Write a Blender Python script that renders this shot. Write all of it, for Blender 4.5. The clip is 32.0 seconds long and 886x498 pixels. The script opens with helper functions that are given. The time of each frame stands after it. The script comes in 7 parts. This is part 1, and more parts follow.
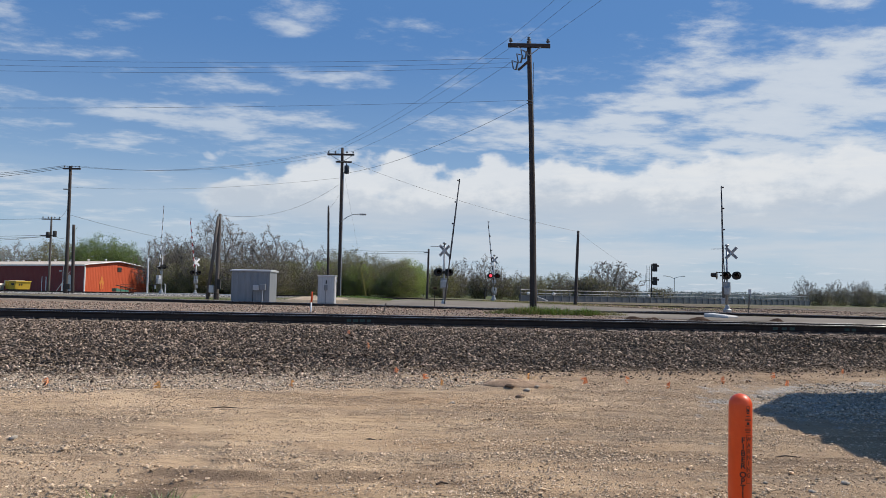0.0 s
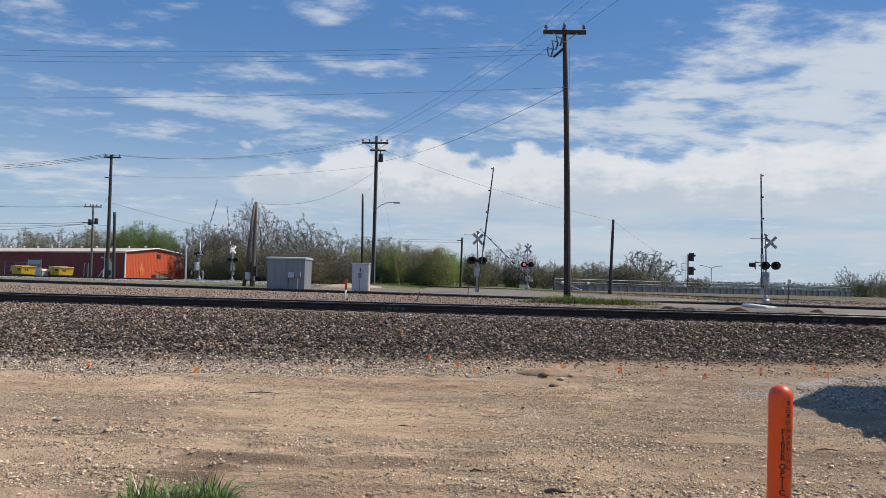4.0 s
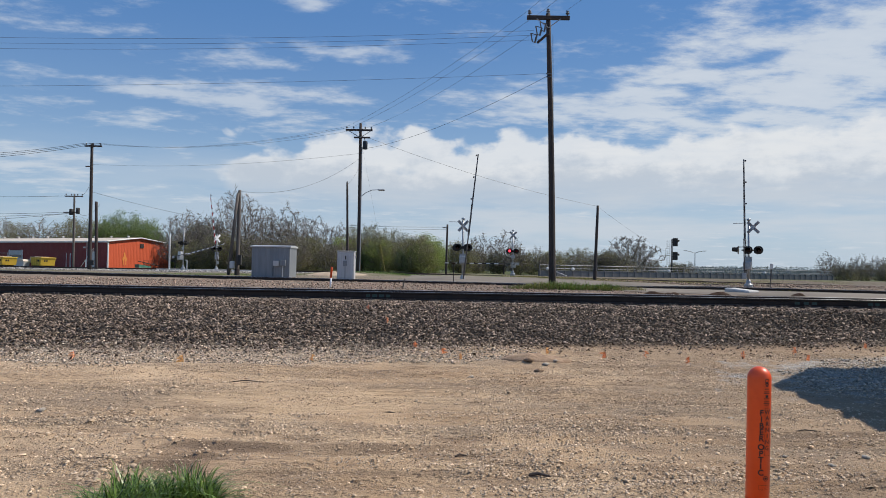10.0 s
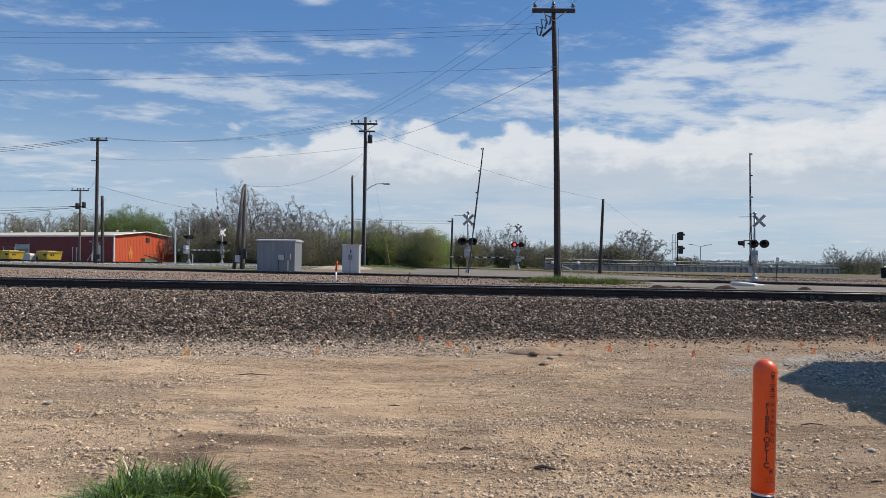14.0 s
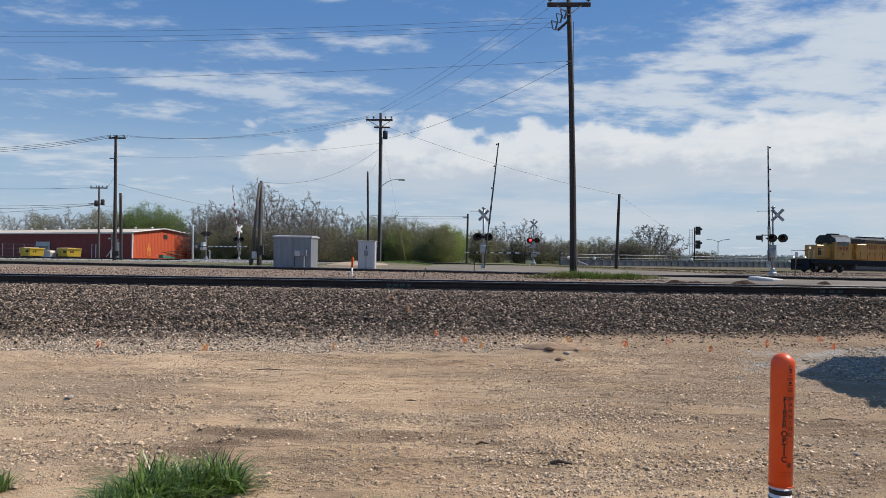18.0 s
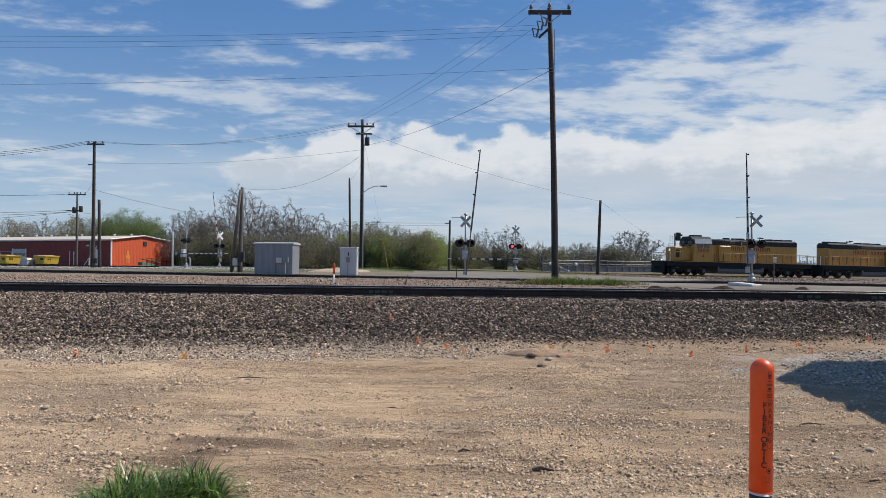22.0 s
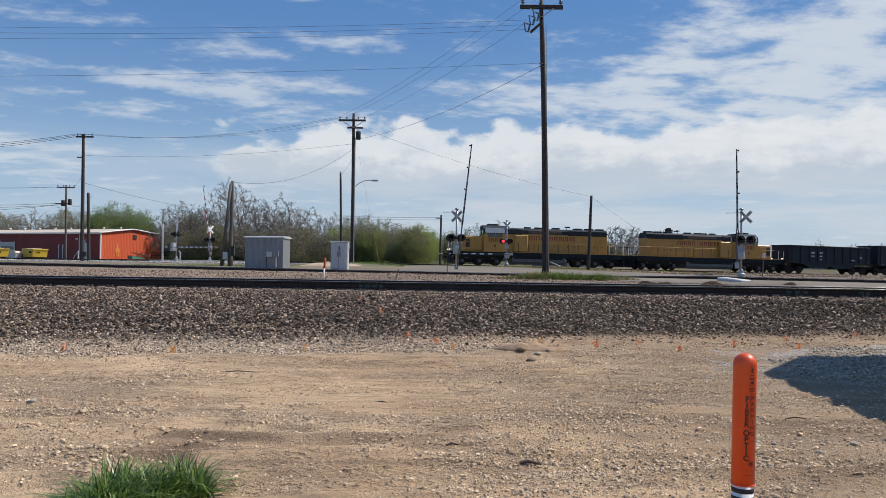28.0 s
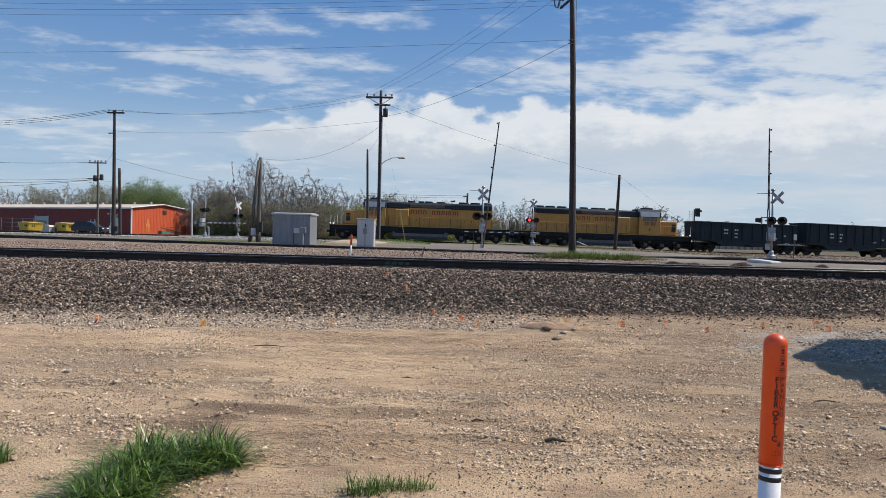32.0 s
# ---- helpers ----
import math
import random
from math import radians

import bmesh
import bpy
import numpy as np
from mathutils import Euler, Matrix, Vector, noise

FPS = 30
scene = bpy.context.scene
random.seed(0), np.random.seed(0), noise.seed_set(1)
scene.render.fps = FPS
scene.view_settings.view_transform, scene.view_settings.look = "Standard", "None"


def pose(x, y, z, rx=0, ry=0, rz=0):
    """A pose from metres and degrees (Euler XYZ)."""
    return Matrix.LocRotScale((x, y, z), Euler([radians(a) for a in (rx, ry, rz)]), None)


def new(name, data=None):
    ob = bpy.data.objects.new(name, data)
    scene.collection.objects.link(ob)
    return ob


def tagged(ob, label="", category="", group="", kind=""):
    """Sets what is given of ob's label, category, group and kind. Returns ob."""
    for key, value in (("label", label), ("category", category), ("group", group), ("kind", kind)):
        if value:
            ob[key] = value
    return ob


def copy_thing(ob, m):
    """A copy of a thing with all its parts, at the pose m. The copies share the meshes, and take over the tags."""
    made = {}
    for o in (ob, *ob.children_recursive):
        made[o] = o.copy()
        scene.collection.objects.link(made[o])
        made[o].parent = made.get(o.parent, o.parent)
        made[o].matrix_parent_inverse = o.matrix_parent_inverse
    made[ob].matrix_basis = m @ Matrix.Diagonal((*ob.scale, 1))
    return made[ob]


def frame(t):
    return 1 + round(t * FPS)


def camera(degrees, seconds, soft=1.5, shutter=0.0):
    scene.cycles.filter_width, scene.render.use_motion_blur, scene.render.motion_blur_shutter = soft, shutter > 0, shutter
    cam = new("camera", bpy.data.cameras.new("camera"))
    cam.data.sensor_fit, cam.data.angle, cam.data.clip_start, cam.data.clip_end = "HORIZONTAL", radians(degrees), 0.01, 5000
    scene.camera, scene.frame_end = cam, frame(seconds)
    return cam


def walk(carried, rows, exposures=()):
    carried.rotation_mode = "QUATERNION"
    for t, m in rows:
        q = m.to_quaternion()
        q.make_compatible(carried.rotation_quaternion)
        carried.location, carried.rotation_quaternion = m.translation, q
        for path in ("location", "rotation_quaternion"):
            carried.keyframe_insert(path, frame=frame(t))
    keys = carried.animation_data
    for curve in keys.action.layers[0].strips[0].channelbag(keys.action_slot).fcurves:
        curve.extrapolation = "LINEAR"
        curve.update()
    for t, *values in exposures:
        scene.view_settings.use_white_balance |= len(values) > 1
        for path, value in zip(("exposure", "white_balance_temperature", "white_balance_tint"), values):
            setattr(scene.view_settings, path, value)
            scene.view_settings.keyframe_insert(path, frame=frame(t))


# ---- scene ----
cam = camera(62.0, 32.0, soft=0.55)

# seconds, x, y, z, yaw, pitch, roll
PATH = [
    (0.0, -0.020, -0.013, 1.566, -0.94, 3.49, -1.03),
    (0.5, -0.017, -0.008, 1.564, -0.93, 3.22, -0.98),
    (1.0, -0.012, -0.002, 1.562, -1.20, 2.99, -0.88),
    (1.5, -0.006, 0.006, 1.561, -1.40, 2.79, -0.68),
    (2.0, -0.007, 0.003, 1.562, -1.12, 2.67, -0.57),
    (2.5, -0.015, -0.003, 1.563, -0.21, 2.71, -0.73),
    (3.0, -0.026, -0.016, 1.564, 0.92, 2.77, -1.03),
    (3.5, -0.033, -0.019, 1.565, 1.73, 2.74, -1.37),
    (5.5, -0.011, -0.003, 1.554, 1.12, 1.20, -1.59),
    (6.0, -0.013, -0.004, 1.554, 1.16, 0.95, -1.64),
    (6.5, -0.015, -0.006, 1.554, 1.07, 0.85, -1.68),
    (7.0, -0.015, -0.003, 1.555, 0.81, 0.80, -1.60),
    (7.5, -0.017, -0.005, 1.557, 0.53, 0.86, -1.49),
    (8.0, -0.020, -0.008, 1.559, 0.37, 0.97, -1.41),
    (8.5, -0.022, -0.011, 1.559, 0.43, 1.15, -1.42),
    (9.0, -0.020, -0.013, 1.559, 0.57, 1.37, -1.37),
    (9.5, -0.018, -0.014, 1.558, 0.63, 1.50, -1.18),
    (10.0, -0.014, -0.013, 1.558, 0.53, 1.56, -0.91),
    (10.5, -0.008, -0.008, 1.556, 0.30, 1.48, -0.65),
    (11.0, -0.003, -0.005, 1.555, 0.05, 1.30, -0.43),
    (11.5, -0.003, -0.003, 1.553, -0.04, 1.07, -0.34),
    (12.0, -0.001, -0.004, 1.553, 0.08, 0.89, -0.28),
    (12.5, -0.000, -0.002, 1.552, 0.38, 0.85, -0.37),
    (13.0, -0.002, -0.005, 1.552, 0.70, 0.90, -0.50),
    (13.5, -0.011, -0.010, 1.552, 0.87, 1.01, -0.67),
    (14.0, -0.015, -0.013, 1.554, 0.92, 1.08, -0.89),
    (14.5, -0.019, -0.014, 1.554, 0.91, 1.13, -1.04),
    (16.5, -0.017, -0.017, 1.550, 1.50, 0.69, -0.82),
    (17.0, -0.018, -0.018, 1.550, 1.85, 0.56, -0.79),
    (17.5, -0.018, -0.020, 1.549, 2.11, 0.57, -0.77),
    (18.0, -0.014, -0.021, 1.549, 2.13, 0.73, -0.71),
    (18.5, -0.004, -0.017, 1.549, 1.89, 0.91, -0.55),
    (19.0, 0.002, -0.013, 1.550, 1.56, 1.04, -0.38),
    (19.5, 0.002, -0.011, 1.550, 1.30, 1.05, -0.29),
    (20.0, -0.001, -0.012, 1.550, 1.18, 1.00, -0.34),
    (20.5, -0.002, -0.014, 1.550, 1.08, 0.99, -0.33),
    (21.0, -0.001, -0.012, 1.552, 0.90, 1.03, -0.36),
    (21.5, -0.005, -0.010, 1.553, 0.75, 1.14, -0.46),
    (22.0, -0.009, -0.009, 1.552, 0.75, 1.24, -0.55),
    (22.5, -0.014, -0.015, 1.552, 0.90, 1.34, -0.75),
    (23.0, -0.013, -0.020, 1.552, 1.02, 1.32, -0.79),
    (23.5, -0.006, -0.019, 1.551, 0.96, 1.14, -0.78),
    (24.0, 0.001, -0.011, 1.548, 0.67, 0.83, -0.67),
    (24.5, 0.006, -0.001, 1.546, 0.26, 0.56, -0.64),
    (25.0, 0.009, 0.002, 1.546, -0.01, 0.49, -0.64),
    (25.5, 0.011, 0.003, 1.547, -0.01, 0.59, -0.72),
    (27.5, 0.006, -0.014, 1.550, 0.34, 0.95, -0.75),
    (28.0, 0.012, -0.011, 1.549, 0.07, 0.83, -0.75),
    (28.5, 0.016, -0.008, 1.548, -0.15, 0.59, -0.77),
    (29.0, 0.019, -0.003, 1.545, -0.07, 0.22, -0.76),
    (29.5, 0.015, -0.006, 1.544, 0.54, -0.21, -0.88),
    (30.0, 0.005, -0.010, 1.542, 1.63, -0.57, -1.05),
    (30.5, -0.007, -0.017, 1.540, 2.81, -0.79, -1.36),
    (31.0, -0.016, -0.024, 1.539, 3.39, -0.85, -1.62),
    (31.5, -0.008, -0.022, 1.541, 3.10, -0.88, -1.61),
    (32.0, -0.002, -0.023, 1.543, 2.07, -0.90, -1.35),
]
walk(cam, [(t, pose(x, y, z, 90 + p, r, w)) for t, x, y, z, w, p, r in PATH], exposures=((0.0, -0.03), (8.0, -0.03), (21.0, -0.02), (28.0, 0.0), (30.0, 0.05), (31.0, 0.09), (32.0, 0.04)))

# ---- daylight ----
SUN_AZ, SUN_EL = math.atan2(0.95, 0.316), radians(48)
sun_dir = Vector((math.sin(SUN_AZ) * math.cos(SUN_EL), math.cos(SUN_AZ) * math.cos(SUN_EL), math.sin(SUN_EL)))
sun = new("sun", bpy.data.lights.new("sun", "SUN"))
sun.data.energy, sun.data.angle, sun.data.color = 5.0, radians(0.6), (1.0, 0.91, 0.79)
sun.matrix_basis = Matrix.Translation((30, 10, 60)) @ (-sun_dir).to_track_quat("-Z", "Y").to_matrix().to_4x4()


class Nodes:
    """Short hand for node trees."""

    def __init__(self, tree):
        self.t = tree
        tree.nodes.clear()

    def n(self, kind, **sockets):
        node = self.t.nodes.new(kind)
        for k, v in sockets.items():
            key = int(k[1:]) if k[0] == "i" and k[1:].isdigit() else k.replace("_", " ")
            if isinstance(v, bpy.types.NodeSocket):
                self.t.links.new(v, node.inputs[key])
            else:
                node.inputs[key].default_value = v
        return node

    def m(self, op, a, b=0.0, c=0.0, clamp=False):
        node = self.n("ShaderNodeMath", i0=a, i1=b, i2=c)
        node.operation, node.use_clamp = op, clamp
        return node.outputs[0]

    def step(self, v, lo, hi):
        node = self.n("ShaderNodeMapRange", Value=v, From_Min=lo, From_Max=hi)
        node.interpolation_type = "SMOOTHSTEP"
        return node.outputs[0]

    def noise(self, vec, scale, detail=4.0, rough=0.55):
        node = self.n("ShaderNodeTexNoise", Vector=vec, Scale=scale, Detail=detail, Roughness=rough)
        return node.outputs[0]

    def voronoi(self, vec, scale, feature="F1"):
        node = self.n("ShaderNodeTexVoronoi", Vector=vec, Scale=scale)
        node.feature = feature
        return node

    def mix(self, f, a, b):
        node = self.n("ShaderNodeMix")
        node.data_type = "RGBA"
        for i, v in ((0, f), (6, a), (7, b)):
            if isinstance(v, bpy.types.NodeSocket):
                self.t.links.new(v, node.inputs[i])
            else:
                node.inputs[i].default_value = (*v, 1) if isinstance(v, tuple) and len(v) == 3 else v
        return node.outputs[2]

    def xyz(self, vec):
        return self.n("ShaderNodeSeparateXYZ", Vector=vec).outputs

    def vec(self, x, y, z):
        return self.n("ShaderNodeCombineXYZ", X=x, Y=y, Z=z).outputs[0]


def make_world():
    world = bpy.data.worlds.new("sky")
    scene.world = world
    world.use_nodes = True
    k = Nodes(world.node_tree)
    sky = k.n("ShaderNodeTexSky")
    sky.sky_type, sky.sun_disc, sky.sun_elevation, sky.sun_rotation = "NISHITA", False, SUN_EL, SUN_AZ
    sky.air_density, sky.dust_density, sky.ozone_density = 1.0, 0.6, 2.2
    d = k.n("ShaderNodeTexCoord").outputs["Generated"]
    x, y, z = k.xyz(d)[0:3]
    az = k.m("ARCTAN2", x, y)
    el = k.m("ARCSINE", z)
    def soft(a, e, ra, re, w):
        u = k.m("DIVIDE", k.m("SUBTRACT", az, a), ra)
        v = k.m("DIVIDE", k.m("SUBTRACT", el, e), re)
        q = k.m("ADD", k.m("MULTIPLY", u, u), k.m("MULTIPLY", v, v))
        return k.m("MULTIPLY", k.m("EXPONENT", k.m("MULTIPLY", q, -1.0)), w)
    # thin broken clouds on a flat high layer, thicker where the drifts lie
    down = k.m("ADD", k.m("MAXIMUM", z, 0.0), 0.09)
    px, py = k.m("DIVIDE", x, down), k.m("DIVIDE", y, down)
    layer = k.vec(k.m("MULTIPLY", px, 0.9), k.m("ADD", k.m("MULTIPLY", py, 1.25), k.m("MULTIPLY", px, -0.06)), 3.1)
    n1 = k.noise(layer, 0.8, 9.0, 0.60)
    n1b = k.noise(layer, 3.6, 8.0, 0.62)
    streak = k.m("ADD", k.m("MULTIPLY", n1, 0.42), k.m("MULTIPLY", n1b, 0.58))
    for drift in ((-0.33, 0.212, 0.12, 0.018, 0.115), (-0.06, 0.285, 0.14, 0.016, 0.100), (-0.21, 0.338, 0.05, 0.02, 0.10), (-0.44, 0.300, 0.07, 0.02, 0.06),
                  (-0.24, 0.262, 0.06, 0.012, 0.070), (-0.20, 0.192, 0.06, 0.016, 0.085), (0.05, 0.225, 0.10, 0.018, 0.120), (0.17, 0.215, 0.10, 0.026, 0.125),
                  (0.44, 0.200, 0.20, 0.060, 0.155), (0.36, 0.172, 0.18, 0.020, 0.080), (0.50, 0.290, 0.16, 0.050, 0.100), (0.27, 0.255, 0.13, 0.040, 0.100), (-0.50, 0.115, 0.22, 0.035, 0.060), (0.05, 0.345, 0.12, 0.02, 0.05)):
        streak = k.m("ADD", streak, soft(*drift))
    streak = k.m("SUBTRACT", streak, 0.035)
    right = k.step(az, -0.15, 0.4)
    m1 = k.m("MULTIPLY", k.step(streak, 0.485, 0.64), k.m("ADD", k.m("MULTIPLY", right, 0.18), 0.68))
    # the bank of cumulus low over the trees: heaped along its top, dissolving below
    flat = k.vec(k.m("MULTIPLY", az, 1.0), k.m("MULTIPLY", el, 1.7), 0.7)
    n2 = k.noise(flat, 11.0, 9.0, 0.52)
    puff = k.voronoi(k.vec(k.m("ADD", az, k.m("MULTIPLY", n2, 0.05)), k.m("MULTIPLY", el, 1.3), 0.0), 26.0, "SMOOTH_F1").outputs["Distance"]
    n2w = k.noise(k.vec(az, 0.0, 4.0), 7.0, 3.0, 0.5)
    top = k.m("ADD", 0.166, k.m("ADD", k.m("MULTIPLY", k.m("SUBTRACT", n2w, 0.5), 0.045), k.m("MULTIPLY", k.step(az, -0.30, -0.05), 0.014)))
    d_top = k.m("DIVIDE", k.m("SUBTRACT", top, el), 0.04)
    body = k.m("MINIMUM", d_top, k.m("DIVIDE", k.m("ADD", az, 0.288), 0.05))
    bank = k.m("ADD", k.m("MULTIPLY", k.m("MINIMUM", body, 0.9), 0.30), k.m("ADD", k.m("SUBTRACT", n2, 0.47), k.m("MULTIPLY", k.m("SUBTRACT", 0.45, puff), 0.22)))
    m2 = k.m("MULTIPLY", k.step(bank, 0.0, 0.13), k.step(el, 0.062, 0.128))
    # haze and thin low cloud towards the horizon
    veil = k.noise(k.vec(k.m("MULTIPLY", az, 1.0), k.m("MULTIPLY", el, 7.0), 2.0), 4.0, 6.0, 0.55)
    low = k.m("MULTIPLY", k.step(veil, 0.30, 0.64), k.m("MULTIPLY", k.step(el, 0.17, 0.11), k.step(el, -0.02, 0.06)))
    low = k.m("MULTIPLY", low, k.m("ADD", 0.32, k.m("MULTIPLY", k.step(az, -0.45, 0.1), 0.55)))
    haze = k.m("MULTIPLY", k.step(el, 0.22, 0.0), 0.5)
    shade = k.m("ADD", k.m("MULTIPLY", k.noise(flat, 15.0, 5.0, 0.6), 0.7), k.m("MULTIPLY", k.step(el, 0.09, 0.17), 0.3))
    white = k.mix(k.step(shade, 0.38, 0.62), (6.1, 6.75, 7.6), (8.9, 9.1, 9.3))
    tint = k.n("ShaderNodeHueSaturation", Saturation=1.35, Value=0.95, Color=sky.outputs[0]).outputs[0]
    blue = k.mix(k.step(el, 0.0, 0.36), (4.3, 6.1, 8.3), (1.35, 3.0, 6.5))
    col = k.mix(0.7, tint, blue)
    col = k.mix(k.m("MULTIPLY", haze, 0.5), col, (5.2, 6.7, 8.4))
    col = k.mix(m1, col, k.mix(n1b, (5.8, 6.7, 7.9), (8.4, 8.8, 9.2)))
    col = k.mix(low, col, (6.6, 7.25, 8.0))
    col = k.mix(k.m("MULTIPLY", m2, 0.85), col, white)
    bg = k.n("ShaderNodeBackground", Color=col, Strength=0.089)
    out = k.n("ShaderNodeOutputWorld", Surface=bg.outputs[0])


make_world()


# ---- materials ----
def surface(name, c1, c2, scale=6.0, rough=0.8, bump=0.15, metal=0.0, fine=60.0, where="Object", isle=0.0, spec=0.5, coat=0.0, streaks=False, trans=0.0, emit=None, skew=None):
    """A worn surface of two colours: broad patches, fine grain, relief; isle varies the colour piece by piece."""
    mat = bpy.data.materials.new(name)
    mat.use_nodes = True
    k = Nodes(mat.node_tree)
    co = k.n("ShaderNodeTexCoord").outputs["Object"] if where == "Object" else k.n("ShaderNodeNewGeometry").outputs["Position"]
    if streaks:
        s = k.xyz(co)
        co2 = k.vec(k.m("MULTIPLY", s[0], 4.0), k.m("MULTIPLY", s[1], 4.0), k.m("MULTIPLY", s[2], 0.35))
    else:
        co2 = co
    a = k.noise(co2, scale, 4.0, 0.6)
    b = k.noise(co, fine, 3.0, 0.6)
    f = k.m("ADD", k.m("MULTIPLY", k.step(a, 0.3, 0.7), 0.65), k.m("MULTIPLY", k.step(b, 0.3, 0.7), 0.35))
    col = k.mix(f, c1, c2)
    if isle:
        g = k.n("ShaderNodeNewGeometry")
        v = k.m("ADD", 1.0 - isle, k.m("MULTIPLY", g.outputs["Random Per Island"], 2 * isle))
        if skew:
            v = k.m("ADD", skew[0], k.m("MULTIPLY", k.m("POWER", g.outputs["Random Per Island"], skew[2]), skew[1] - skew[0]))
        hsv = k.n("ShaderNodeHueSaturation", Value=v, Color=col)
        col = hsv.outputs[0]
    p = k.n("ShaderNodeBsdfPrincipled", Base_Color=col, Metallic=metal)
    p.inputs["Specular IOR Level"].default_value = spec
    p.inputs["Coat Weight"].default_value = coat
    k.t.links.new(k.m("ADD", rough - 0.08, k.m("MULTIPLY", b, 0.16)), p.inputs["Roughness"])
    if bump:
        bp = k.n("ShaderNodeBump", Strength=bump, Distance=0.02, Height=b)
        k.t.links.new(bp.outputs[0], p.inputs["Normal"])
    if emit:
        p.inputs["Emission Color"].default_value = (*emit[:3], 1)
        p.inputs["Emission Strength"].default_value = emit[3]
    last = p.outputs[0]
    if trans:
        tr = k.n("ShaderNodeBsdfTranslucent", Color=col)
        last = k.n("ShaderNodeMixShader", Fac=trans, i1=last, i2=tr.outputs[0]).outputs[0]
    k.n("ShaderNodeOutputMaterial", Surface=last)
    return mat


def glass_material(name, tint, rough=0.05):
    mat = bpy.data.materials.new(name)
    mat.use_nodes = True
    k = Nodes(mat.node_tree)
    p = k.n("ShaderNodeBsdfPrincipled", Base_Color=(*tint, 1), Roughness=rough)
    p.inputs["Specular IOR Level"].default_value = 0.8
    k.n("ShaderNodeOutputMaterial", Surface=p.outputs[0])
    return mat


def ground_material():
    """Tan dirt with pebbles, damp stains, loose grey gravel in its places, and rough grass far off."""
    mat = bpy.data.materials.new("dirt_ground")
    mat.use_nodes = True
    k = Nodes(mat.node_tree)
    pos = k.n("ShaderNodeNewGeometry").outputs["Position"]
    x, y, z = k.xyz(pos)[0:3]
    flat = k.vec(k.m("MULTIPLY", x, 0.55), y, 0.0)
    broad = k.noise(flat, 0.55, 5.0, 0.6)
    mid = k.noise(flat, 2.6, 5.0, 0.65)
    fine = k.noise(pos, 45.0, 4.0, 0.7)
    grit = k.voronoi(pos, 38.0)
    grit2 = k.voronoi(pos, 85.0)
    dirt = k.mix(k.step(broad, 0.33, 0.66), (0.42, 0.286, 0.170), (0.59, 0.432, 0.276))
    dirt = k.mix(k.m("MULTIPLY", k.step(mid, 0.46, 0.68), 0.75), dirt, (0.235, 0.16, 0.105))
    dirt = k.mix(k.m("MULTIPLY", k.step(fine, 0.50, 0.64), 0.28), dirt, (0.13, 0.085, 0.055))
    # paler sand on one side, browner stony soil on the other
    sandy = k.step(k.m("ADD", k.m("ADD", x, 2.0), k.m("MULTIPLY", k.m("SUBTRACT", broad, 0.5), 6.0)), 1.8, -2.2)
    dirt = k.mix(k.m("MULTIPLY", sandy, 0.35), dirt, (0.64, 0.465, 0.30))
    stony = k.step(k.m("ADD", x, k.m("MULTIPLY", k.m("SUBTRACT", mid, 0.5), 5.0)), 0.5, 3.5)
    dirt = k.mix(k.m("MULTIPLY", stony, 0.58), dirt, (0.275, 0.202, 0.138))
    speck = k.noise(k.vec(k.m("MULTIPLY", x, 0.6), y, 0.0), 19.0, 4.0, 0.75)
    rough = k.step(k.noise(k.vec(k.m("MULTIPLY", x, 0.45), k.m("MULTIPLY", y, 1.5), 5.0), 0.8, 4.0, 0.6), 0.45, 0.58)
    dirt = k.mix(k.m("MULTIPLY", k.m("MULTIPLY", k.step(speck, 0.52, 0.62), rough), 0.85), dirt, (0.105, 0.071, 0.048))
    # pebbles pressed into the dirt
    peb = k.m("MULTIPLY", k.step(grit.outputs["Distance"], 0.34, 0.22), k.step(k.noise(flat, 1.6, 4.0, 0.6), 0.40, 0.66))
    pebble_col = k.mix(k.xyz(grit.outputs["Color"])[0], (0.22, 0.19, 0.165), (0.62, 0.55, 0.46))
    dirt = k.mix(peb, dirt, pebble_col)
    peb2 = k.m("MULTIPLY", k.step(grit2.outputs["Distance"], 0.3, 0.2), k.step(k.noise(flat, 0.9, 4.0, 0.6), 0.42, 0.62))
    dirt = k.mix(k.m("MULTIPLY", peb2, 0.7), dirt, k.mix(k.xyz(grit2.outputs["Color"])[1], (0.18, 0.15, 0.13), (0.6, 0.52, 0.43)))
    # damp stains behind the grass
    def spot(cx, cy, rx, ry):
        a = k.m("DIVIDE", k.m("SUBTRACT", x, cx), rx)
        b = k.m("DIVIDE", k.m("SUBTRACT", y, cy), ry)
        return k.m("SQRT", k.m("ADD", k.m("MULTIPLY", a, a), k.m("MULTIPLY", b, b)))
    wob = k.m("MULTIPLY", k.m("SUBTRACT", k.noise(pos, 3.0, 5.0, 0.6), 0.5), 1.6)
    damp = 0.0
    for cx, cy, rx, ry, w in ((-2.10, 5.82, 0.30, 0.34, 1.0), (-2.33, 6.42, 0.26, 0.07, 0.8), (-1.80, 6.22, 0.62, 0.12, 0.85), (-1.45, 5.92, 0.36, 0.06, 0.7), (-0.6, 6.30, 0.85, 0.22, 0.6), (-0.7, 5.55, 0.9, 0.07, 0.5), (0.9, 5.75, 0.9, 0.08, 0.4), (3.4, 5.6, 1.5, 0.25, 0.35), (3.2, 7.0, 2.0, 0.2, 0.4), (-3.8, 8.0, 2.6, 0.2, 0.35)):
        damp = k.m("MAXIMUM", damp, k.m("MULTIPLY", k.step(k.m("ADD", spot(cx, cy, rx, ry), wob), 1.55, 0.4), w))
    dirt = k.mix(damp, dirt, (0.175, 0.122, 0.083))
    # stony patches where grey-brown grit lies thick
    grit_patch = 0.0
